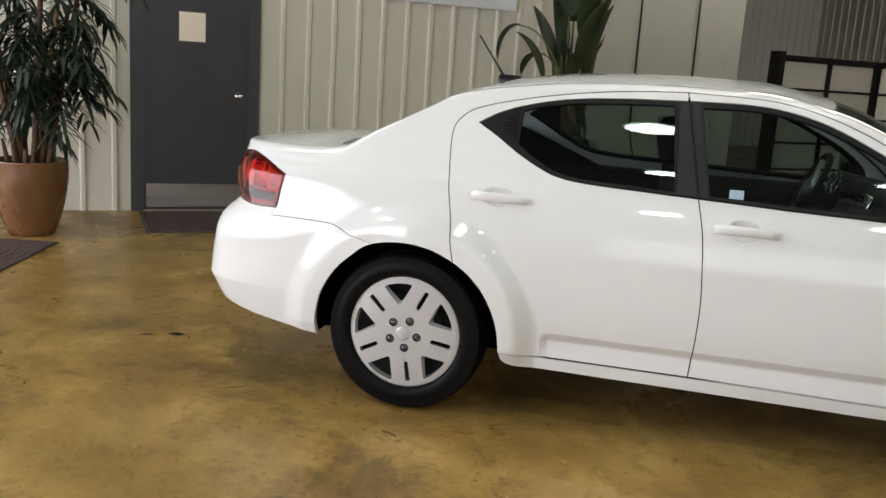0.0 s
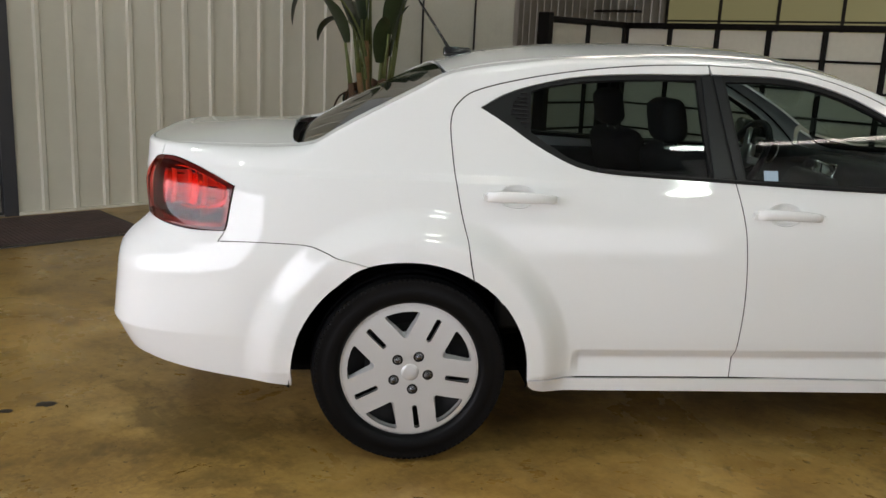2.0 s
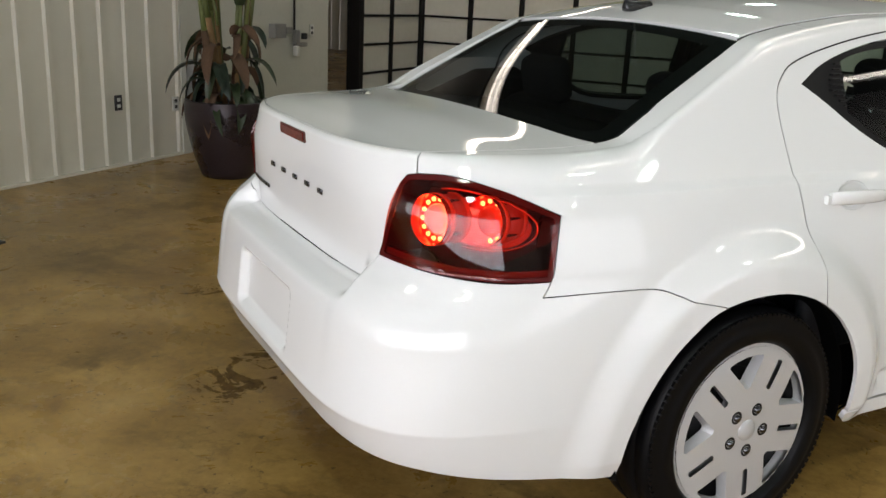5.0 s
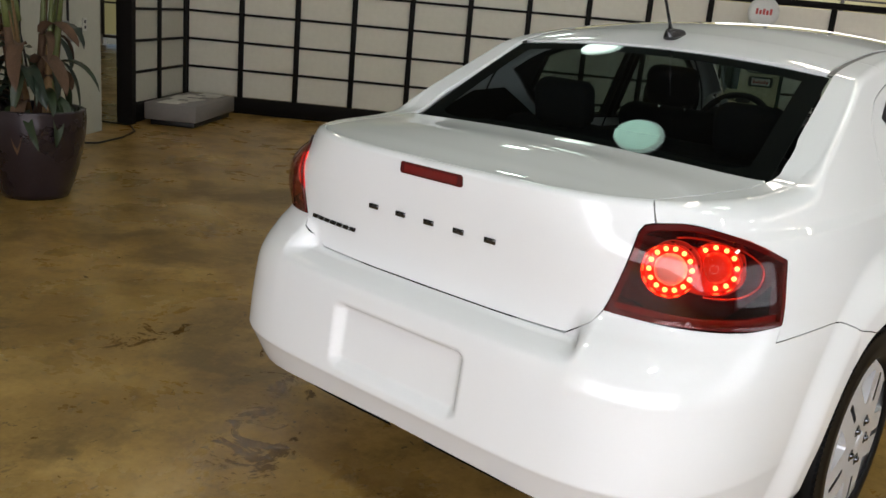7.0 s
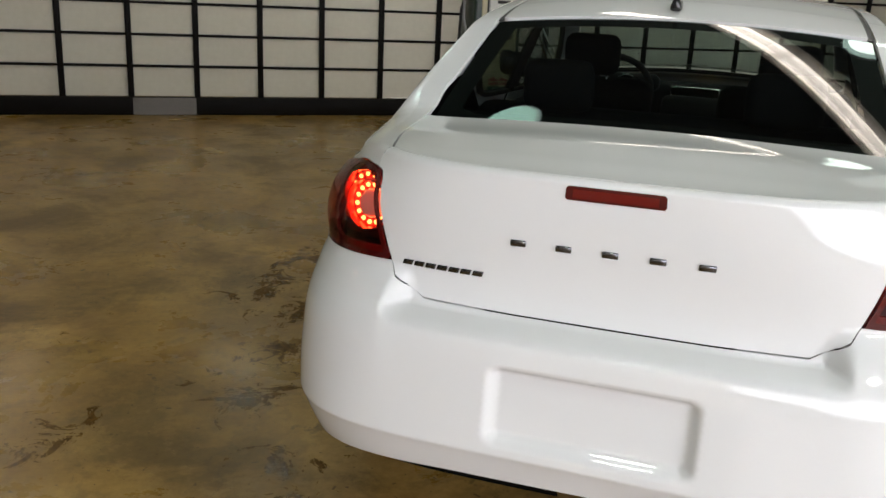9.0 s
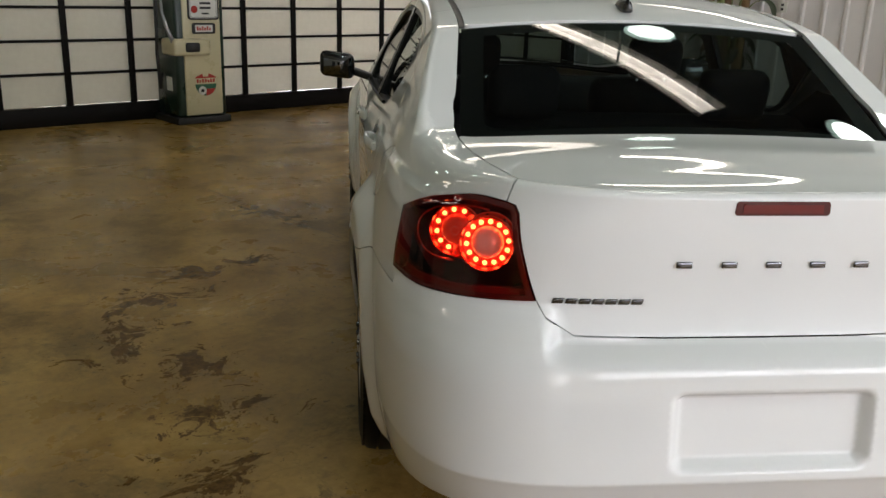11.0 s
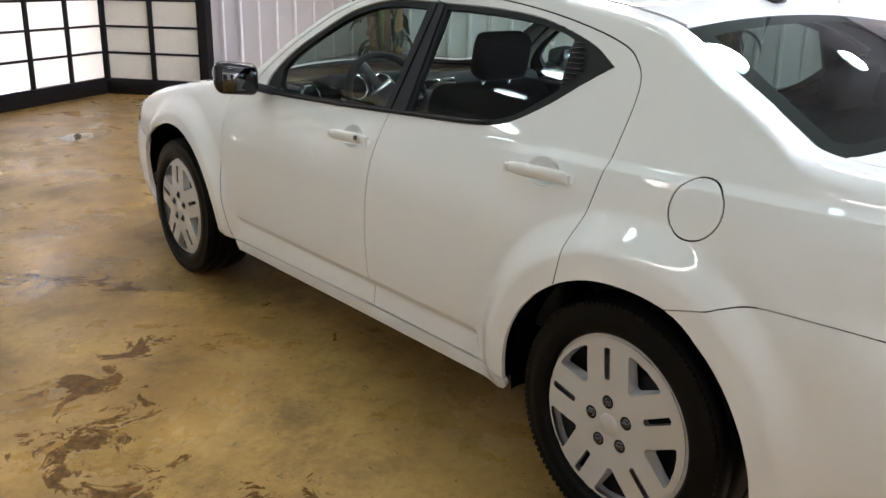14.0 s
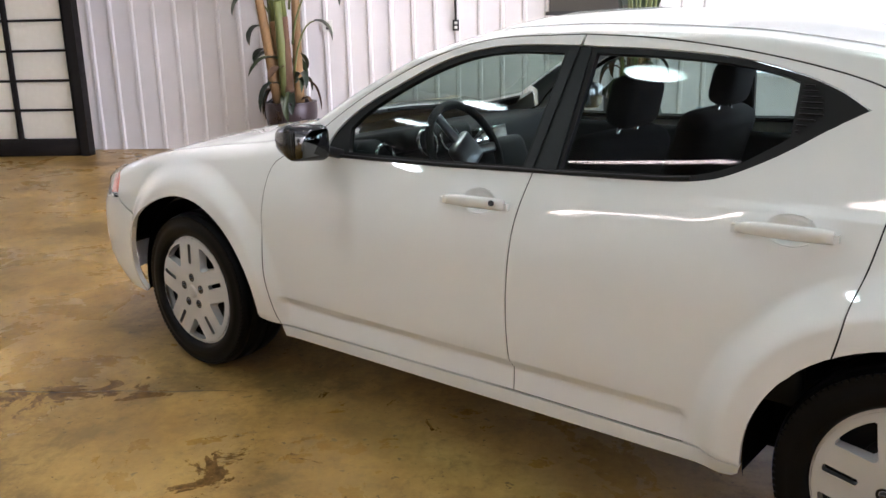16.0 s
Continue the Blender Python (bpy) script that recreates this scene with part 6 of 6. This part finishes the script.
def pot(at, top_r, base_r, high, mat, label, name="plant_pot"):
    ob = new(name)
    ob.matrix_world = ROOM @ pose(*at)
    tagged(ob, label, "plant")
    bm = bmesh.new()
    prof = []
    for k in range(15):
        t = k / 14
        prof.append((base_r + (top_r * 1.04 - base_r) * (1 - (1 - t) ** 1.9) - 0.03 * max(0, t - 0.8) * 5 * (t - 0.8), high * t))
    prof += [(top_r + 0.008, high + 0.008), (top_r - 0.004, high + 0.014), (top_r - 0.03, high + 0.006), (top_r - 0.035, high - 0.05), (0.0, high - 0.06)]
    lathe(bm, [(0.0, 0.0)] + prof[:-1], 48)
    part("pot", bm, mat, ob)
    bm = bmesh.new()
    lathe(bm, [(0.0, high - 0.035), (top_r * 0.5, high - 0.04), (top_r - 0.03, high - 0.05)], 24)
    part("soil", bm, SOIL, ob)
    return ob


def cane_palm(at):
    rnd = random.Random(5)
    ob = pot(at, 0.265, 0.165, 0.55, GLAZE, "bamboo palm in a glossy amber-brown glazed pot", "potted_palm")
    for k in range(9):
        a, r = rnd.uniform(0, math.tau), rnd.uniform(0.02, 0.17)
        top = rnd.uniform(1.25, 2.4)
        x, y = r * math.cos(a), r * math.sin(a)
        pts = [(x + 0.14 * t * math.cos(a) * top + 0.02 * math.sin(5 * t + k), y + 0.14 * t * math.sin(a) * top, 0.5 + t * (top - 0.5)) for t in np.linspace(0, 1, 8)]
        bm = bmesh.new()
        tube(bm, pts, [0.024 - 0.009 * t for t in np.linspace(0, 1, 8)], 8)
        part("cane", bm, BARK if k % 3 else STALK, ob)
        bm = bmesh.new()
        for f in range(13):
            t = 0.42 + 0.58 * (f + 1) / 13
            q = Vector(pts[min(7, int(t * 7))])
            fa = rnd.uniform(0, math.tau)
            out = Vector((math.cos(fa), math.sin(fa), rnd.uniform(0.3, 0.9)))
            L = rnd.uniform(0.25, 0.5)
            stem = [q + out.normalized() * L * s + Vector((0, 0, -0.28 * s * s)) for s in np.linspace(0, 1, 7)]
            tube(bm, stem, [0.005 - 0.003 * s for s in np.linspace(0, 1, 7)], 5)
            for s in range(1, 7):
                d = (stem[s] - stem[s - 1]).normalized()
                side = d.cross(Vector((0, 0, 1))).normalized()
                for sg_ in (-1, 1):
                    leaf_blade(bm, stem[s], d * 0.7 + side * sg_ * 0.9 + Vector((0, 0, rnd.uniform(-0.1, 0.3))), rnd.uniform(0.15, 0.27), rnd.uniform(0.011, 0.019), rnd.uniform(0.5, 1.2), 0, 5)
            leaf_blade(bm, stem[-1], stem[-1] - stem[-2], 0.22, 0.016, 0.8, 0, 5)
        part("frond", bm, LEAF, ob)
    for k in range(7):
        a = rnd.uniform(0, math.tau)
        bm = bmesh.new()
        h = rnd.uniform(0.12, 0.32)
        tube(bm, [(0.15 * math.cos(a), 0.15 * math.sin(a), 0.5), (0.19 * math.cos(a), 0.19 * math.sin(a), 0.5 + h)], [0.022, 0.012], 7)
        part("cut_stump", bm, BARK, ob)
    return ob


def broad_plant(at, seed, pot_mat, label, top_r=0.29, base_r=0.19, high=0.56, tall=2.2, count=11, tuft=16, girth=1.0, arcs=()):
    """Bird-of-paradise: thick clustered stalks, a skirt of dead leaves below, broad leaves above; arcs names the leaves that bow out sideways."""
    rnd = random.Random(seed)
    ob = pot(at, top_r, base_r, high, pot_mat, label, "potted_plant")
    for k in range(count):
        a, r = rnd.uniform(0, math.tau), rnd.uniform(0.02, 0.14)
        x, y = r * math.cos(a), r * math.sin(a)
        h = rnd.uniform(0.62, 1.0) * tall
        lean = rnd.uniform(0.02, 0.11)
        pts = [(x + lean * t * math.cos(a) * h, y + lean * t * math.sin(a) * h, high - 0.05 + t * (h - high)) for t in np.linspace(0, 1, 9)]
        thick = rnd.uniform(0.02, 0.034) * girth
        bm = bmesh.new()
        tube(bm, pts[:6], [thick * (1 - 0.07 * i + 0.06 * rnd.random()) for i in range(6)], 9)
        part("stalk", bm, (STALK, BARK, STALK_GREEN)[k % 3], ob)
        bm = bmesh.new()
        tube(bm, pts[5:], [thick * 0.62, thick * 0.5, thick * 0.4, thick * 0.3], 7)
        part("leaf_stem", bm, STALK_GREEN, ob)
        bm = bmesh.new()
        out = Vector((math.cos(a), math.sin(a), 0))
        leaf_blade(bm, pts[-1], Vector((0, 0, 1)) + out * rnd.uniform(0.1, 0.5), rnd.uniform(0.45, 0.7), rnd.uniform(0.07, 0.11), rnd.uniform(0.3, 1.6), rnd.uniform(-0.3, 0.3), 10, 0.35)
        part("leaf", bm, LEAF_BIG, ob)
    for turn, z, reach, rise, length, droop in arcs:
        d = Vector((math.cos(radians(turn)), math.sin(radians(turn)), 0))
        q = [d * (0.06 + reach * t ** 1.4) + Vector((0, 0, z - 0.45 + (0.45 + rise) * math.sin(0.5 * math.pi * t))) for t in np.linspace(0, 1, 8)]
        bm = bmesh.new()
        tube(bm, q, [0.014 - 0.008 * t for t in np.linspace(0, 1, 8)], 7)
        part("leaf_stem", bm, STALK_GREEN, ob)
        bm = bmesh.new()
        leaf_blade(bm, q[-1], q[-1] - q[-2], length, 0.085, droop, 0.1, 10, 0.35)
        part("leaf", bm, LEAF_BIG, ob)
    for k in range(tuft):
        a = rnd.uniform(0, math.tau)
        bm = bmesh.new()
        dry = k % 3 == 0
        b0 = (0.13 * math.cos(a), 0.13 * math.sin(a), high + rnd.uniform(-0.02, 0.5))
        leaf_blade(bm, b0, (math.cos(a) * rnd.uniform(0.2, 0.6), math.sin(a) * rnd.uniform(0.2, 0.6), rnd.uniform(0.3, 0.8)), rnd.uniform(0.2, 0.46), rnd.uniform(0.022, 0.055), rnd.uniform(2.4, 6.0), rnd.uniform(-1.2, 1.2), 8, 0.5)
        part("dry_leaf" if dry else "leaf", bm, (BARK, LEAF_BIG, LEAF)[k % 3], ob)
    return ob


cane_palm((1.02, -9.48, 0))
broad_plant((0.85, -4.85, 0), 11, PLUM, "bird-of-paradise plant with dry stalks in a plum glazed pot", 0.31, 0.2, tall=2.1, count=15, tuft=54, girth=1.1, arcs=((232, 1.75, 0.45, 0.12, 0.42, 3.6), (215, 1.55, 0.22, 0.06, 0.34, 2.2)))
broad_plant((11.1, -3.75, 0), 23, PLUM, "banana plant with pale stalks in a dark pot", 0.27, 0.18, 0.55, 2.7, 7, 26, 2.1, ((100, 1.55, 0.3, 0.1, 0.3, 2.6), (262, 1.6, 0.32, 0.14, 0.34, 2.4), (80, 1.05, 0.2, 0.05, 0.22, 4.0), (275, 1.3, 0.24, 0.08, 0.3, 2.8), (120, 1.8, 0.34, 0.12, 0.4, 2.0), (240, 1.95, 0.3, 0.2, 0.4, 2.2), (88, 1.32, 0.22, 0.02, 0.26, 3.6)))
broad_plant((10.9, -7.3, 0), 37, PLUM, "potted broad-leaved plant before the dark notice board", 0.27, 0.18, 0.55, 2.0, 12, 26)


# ---- the old fuel pump ----
def fuel_pump():
    p = new("fuel_pump")
    p.matrix_world = ROOM @ pose(6.40, -0.34, 0)
    tagged(p, "vintage cream and dark green fuel pump before the paper screen", "fuel pump")
    for name, mat, size, at, bev in (("plinth", BLACK, (0.60, 0.54, 0.07), (0, 0, 0.035), 0.01), ("cabinet", PUMP_GREEN, (0.54, 0.48, 1.38), (0, 0, 0.76), 0.035),
                                     ("front_panel", PUMP_CREAM, (0.41, 0.03, 1.36), (0.015, -0.238, 0.765), 0.012), ("head", PUMP_CREAM, (0.46, 0.42, 0.07), (0, 0, 1.475), 0.02)):
        bm = bmesh.new()
        soft_box(bm, size, at, (0, 0, 0), bev, 3)
        part(name, bm, mat, p)
    bm = bmesh.new()
    soft_box(bm, (0.33, 0.02, 0.36), (0.03, -0.262, 1.22), (0, 0, 0), 0.03, 3)
    dial = part("dial_frame", bm, BLACK, p)
    bm = bmesh.new()
    soft_box(bm, (0.30, 0.012, 0.33), (0.03, -0.268, 1.22), (0, 0, 0), 0.02, 3)
    part("dial", bm, PUMP_WHITE, dial, "white dial face")
    for z, w, h in ((1.29, 0.16, 0.035), (1.20, 0.12, 0.022), (1.155, 0.12, 0.022), (1.10, 0.08, 0.015)):
        bm = bmesh.new()
        box(bm, 0.05 - w / 2, 0.05 + w / 2, -0.2752, -0.2735, z - h / 2, z + h / 2)
        part("figure_bar", bm, BLACK, dial)
    bm = bmesh.new()
    lathe(bm, [(0.0, 0.003), (0.035, 0.002), (0.036, 0.0)], 20, pose(-0.07, -0.2735, 1.14, 90))
    part("dial_mark", bm, PUMP_RED, dial)
    bm = bmesh.new()
    soft_box(bm, (0.25, 0.018, 0.105), (0.03, -0.26, 0.955), (0, 0, 0), 0.02, 3)
    pl = part("name_plate", bm, BLACK, p)
    bm = bmesh.new()
    box(bm, -0.065, 0.125, -0.2715, -0.2695, 0.92, 0.99)
    part("plate_field", bm, PUMP_WHITE, pl)
    for k in range(6):
        bm = bmesh.new()
        box(bm, -0.05 + 0.027 * k, -0.032 + 0.027 * k, -0.2735, -0.2718, 0.935, 0.975 - 0.012 * (k % 2))
        part("plate_bar", bm, PUMP_RED, pl)
    # belt round the nozzle side
    bm = bmesh.new()
    soft_box(bm, (0.40, 0.3, 0.165), (-0.13, -0.18, 0.775), (0, 0, 0), 0.03, 3)
    belt = part("nozzle_belt", bm, PUMP_CREAM, p, "cream band with the nozzle slot")
    bm = bmesh.new()
    soft_box(bm, (0.15, 0.012, 0.09), (-0.135, -0.332, 0.775), (0, 0, 0), 0.015, 2)
    part("slot", bm, BLACK, belt)
    # emblem of plain shapes
    em = new("emblem")
    em.parent = p
    disc = ring_of(0, 0, 0.118, 24, 180, 360)
    for name, mat, shape in (("green_half", PUMP_LEAF, disc), ("red_cap", PUMP_RED, [(-0.03, 0.075), (0.03, 0.075), (0.035, 0.105), (0.11, 0.075), (0.115, 0.06), (-0.115, 0.06), (-0.11, 0.075), (-0.035, 0.105)]),
                             ("red_half", PUMP_RED, ring_of(0, 0, 0.116, 12, 270, 335) + [(0.0, -0.05)])):
        bm = bmesh.new()
        f = bm.faces.new([bm.verts.new((x + 0.03, -0.2545 - (0.0015 if name == "red_half" else 0), z + 0.40)) for x, z in shape])
        bmesh.ops.recalc_face_normals(bm, faces=bm.faces)
        ext = bmesh.ops.extrude_face_region(bm, geom=[f])
        bmesh.ops.translate(bm, verts=[v for v in ext["geom"] if isinstance(v, bmesh.types.BMVert)], vec=(0, -0.0015, 0))
        part(name, bm, mat, em)
    for k in range(7):
        bm = bmesh.new()
        box(bm, -0.07 + 0.03 * k, -0.05 + 0.03 * k, -0.2565, -0.2545, 0.415, 0.452 - 0.012 * (k % 3 == 1))
        part("emblem_bar", bm, PUMP_RED, em)
    for r, mat, d in ((0.044, PUMP_WHITE, 0.0035), (0.02, BLACK, 0.0055)):
        bm = bmesh.new()
        lathe(bm, [(0.0, d), (r, d), (r + 0.001, 0.0)], 20 if r > 0.03 else 5, pose(-0.01, -0.256, 0.335, 90))
        part("emblem_disc", bm, mat, em)
    # side label, hose and nozzle
    bm = bmesh.new()
    box(bm, -0.2735, -0.27, -0.12, 0.0, 0.33, 0.47)
    part("side_plate", bm, PUMP_WHITE, p)
    bm = bmesh.new()
    tube(bm, [(-0.29, -0.1, 1.38), (-0.36, -0.14, 1.3), (-0.375, -0.2, 1.1), (-0.36, -0.26, 0.95), (-0.33, -0.28, 0.86), (-0.31, -0.26, 0.80)], [0.012, 0.013, 0.014, 0.018, 0.022, 0.014], 10)
    part("nozzle", bm, CHROME_DULL, p, "steel nozzle")
    bm = bmesh.new()
    tube(bm, [(-0.27, 0.0, 1.4), (-0.34, 0.0, 1.2), (-0.36, 0.0, 0.7), (-0.33, 0.02, 0.35), (-0.29, 0.05, 0.5)], 0.017, 8)
    part("hose", bm, BLACK, p)
    bm = bmesh.new()
    lathe(bm, [(0.0, -0.04), (0.12, -0.04), (0.155, -0.032), (0.165, 0.0), (0.155, 0.032), (0.12, 0.04), (0.0, 0.04)], 36, pose(0, 0, 1.66, 90))
    g = part("globe", bm, PUMP_WHITE, p, "round white globe on top")
    for k in range(5):
        bm = bmesh.new()
        box(bm, -0.09 + 0.036 * k, -0.066 + 0.036 * k, -0.0445, -0.0415, 1.64, 1.70 - 0.015 * (k % 2))
        part("globe_bar", bm, PUMP_RED, g)
    bm = bmesh.new()
    soft_box(bm, (0.16, 0.1, 0.04), (0, 0, 1.52), (0, 0, 0), 0.01, 2)
    part("globe_seat", bm, BLACK, p)
    return p


fuel_pump()

# ---- low box with papers ----
lb = new("low_box")
lb.matrix_world = ROOM @ pose(0.43, -0.95, 0)
tagged(lb, "low grey platform box with printed sheets on top", "box")
for name, mat, size, at in (("plinth", BLACK, (0.46, 1.1, 0.06), (0, 0, 0.03)), ("body", BOX_GREY, (0.54, 1.22, 0.17), (0, 0, 0.145))):
    bm = bmesh.new()
    soft_box(bm, size, at, (0, 0, 0), 0.006, 1)
    part(name, bm, mat, lb)
sheets = new("printed_sheets")
sheets.matrix_world = ROOM @ pose(0.43, -0.95, 0.231)
tagged(sheets, "loose printed sheets spread on the low box", "paper")
rnd = random.Random(3)
for k in range(7):
    bm = bmesh.new()
    box(bm, -0.11, 0.11, -0.15, 0.15, 0, 0.002)
    q = part("sheet", bm, PAPER_WHITE, sheets)
    q.matrix_basis = pose(rnd.uniform(-0.1, 0.1), -0.42 + 0.14 * k, 0.0022 * k, 0, 0, rnd.uniform(-12, 12))
for k in range(3):
    bm = bmesh.new()
    box(bm, -0.05, 0.05, -0.03, 0.03, 0, 0.0012)
    q = part("print_bar", bm, BLACK, sheets)
    q.matrix_basis = pose(0.02, -0.3 + 0.26 * k, 0.0165)

# ---- marks on the floor ----
def blot(name, x, y, r, mat, label, seed, squash=0.7):
    rnd = random.Random(seed)
    bm = bmesh.new()
    c = bm.verts.new((x, y, 0.0015))
    rim = []
    n = 28
    for k in range(n):
        a = math.tau * k / n
        rr = r * (1 + 0.45 * noise.noise(Vector((2.2 * math.cos(a), 2.2 * math.sin(a), seed))))
        rim.append(bm.verts.new((x + rr * math.cos(a), y + squash * rr * math.sin(a), 0.0011)))
    for k in range(n):
        bm.faces.new((c, rim[k], rim[(k + 1) % n]))
    ob = new(name, mesh_of(name, bm, mat))
    return tagged(ob, label, "stain", "floor marks")


OIL = worn("oil_spot", (0.02, 0.013, 0.007), 0.35, 0, 0.3)
blot("oil_stain", -1.35, -0.333, 0.038, OIL, "small dark oil spot on the concrete", 2)
blot("oil_stain", -1.475, -0.40, 0.026, OIL, "small dark oil spot on the concrete", 4)


def chip(x, y, r, seed, mat, label, name="floor_chip", squash=0.6, turn=0.0):
    """A patch of broken sealer: an uneven low relief with a ragged rim."""
    bm = bmesh.new()
    n, rings = 40, 7
    rows = []
    for j in range(rings + 1):
        row = []
        for k in range(n):
            a = math.tau * k / n
            rr = r * j / rings * (1 + 0.9 * noise.noise(Vector((1.5 * math.cos(a), 1.5 * math.sin(a), seed))) + 0.12 * noise.noise(Vector((6 * math.cos(a), 6 * math.sin(a), seed))))
            q = Vector((rr * math.cos(a), squash * rr * math.sin(a), 0))
            q.rotate(Matrix.Rotation(radians(turn), 3, "Z"))
            z = 0.0012 + (0.0035 * abs(noise.noise(Vector((q.x * 26, q.y * 26, seed * 3.1)))) if j < rings else 0)
            row.append(bm.verts.new((x + q.x, y + q.y, z)))
        rows.append(row)
    for a, b in zip(rows[1:], rows[2:]):
        for k in range(n):
            bm.faces.new((a[k], b[k], b[(k + 1) % n], a[(k + 1) % n])).smooth = True
    c = bm.verts.new((x, y, 0.0025))
    for k in range(n):
        bm.faces.new((rows[1][k], rows[1][(k + 1) % n], c)).smooth = True
    for v in rows[0]:
        bm.verts.remove(v)
    return tagged(new(name, mesh_of(name, bm, mat)), label, "floor mark", "floor marks")


puddle = material("puddle_water", (0.16, 0.115, 0.05), 0.02)
chip(7.0, 0.15, 0.22, 21.4, puddle, "thin puddle of water on the concrete", "puddle", 0.5, -50)


def floor_crack(x0, y0, x1, y1, seed):
    """A hairline crack: a narrow dark strip that wanders along its line."""
    bm = bmesh.new()
    a, b = Vector((x0, y0, 0)), Vector((x1, y1, 0))
    side = Vector((-(b - a).y, (b - a).x, 0)).normalized()
    rows, n = [], 70
    for k in range(n + 1):
        t = k / n
        c = a + (b - a) * t + side * (0.03 * noise.noise(Vector((t * 5, seed, 0))) + 0.008 * noise.noise(Vector((t * 31, seed, 2))))
        w = 0.0035 * (1 + 0.9 * noise.noise(Vector((t * 23, seed, 7)))) * min(1, 8 * t, 8 * (1 - t))
        rows.append([bm.verts.new(c + side * w * e + Vector((0, 0, 0.0012))) for e in (-1, 1)])
    for p, q in zip(rows, rows[1:]):
        bm.faces.new((p[0], q[0], q[1], p[1]))
    return tagged(new("floor_crack", mesh_of("floor_crack", bm, OIL)), "hairline crack with ground-in dirt in the concrete", "floor mark", "floor marks")


floor_crack(3.75, 1.95, 2.35, 0.9, 3.0)
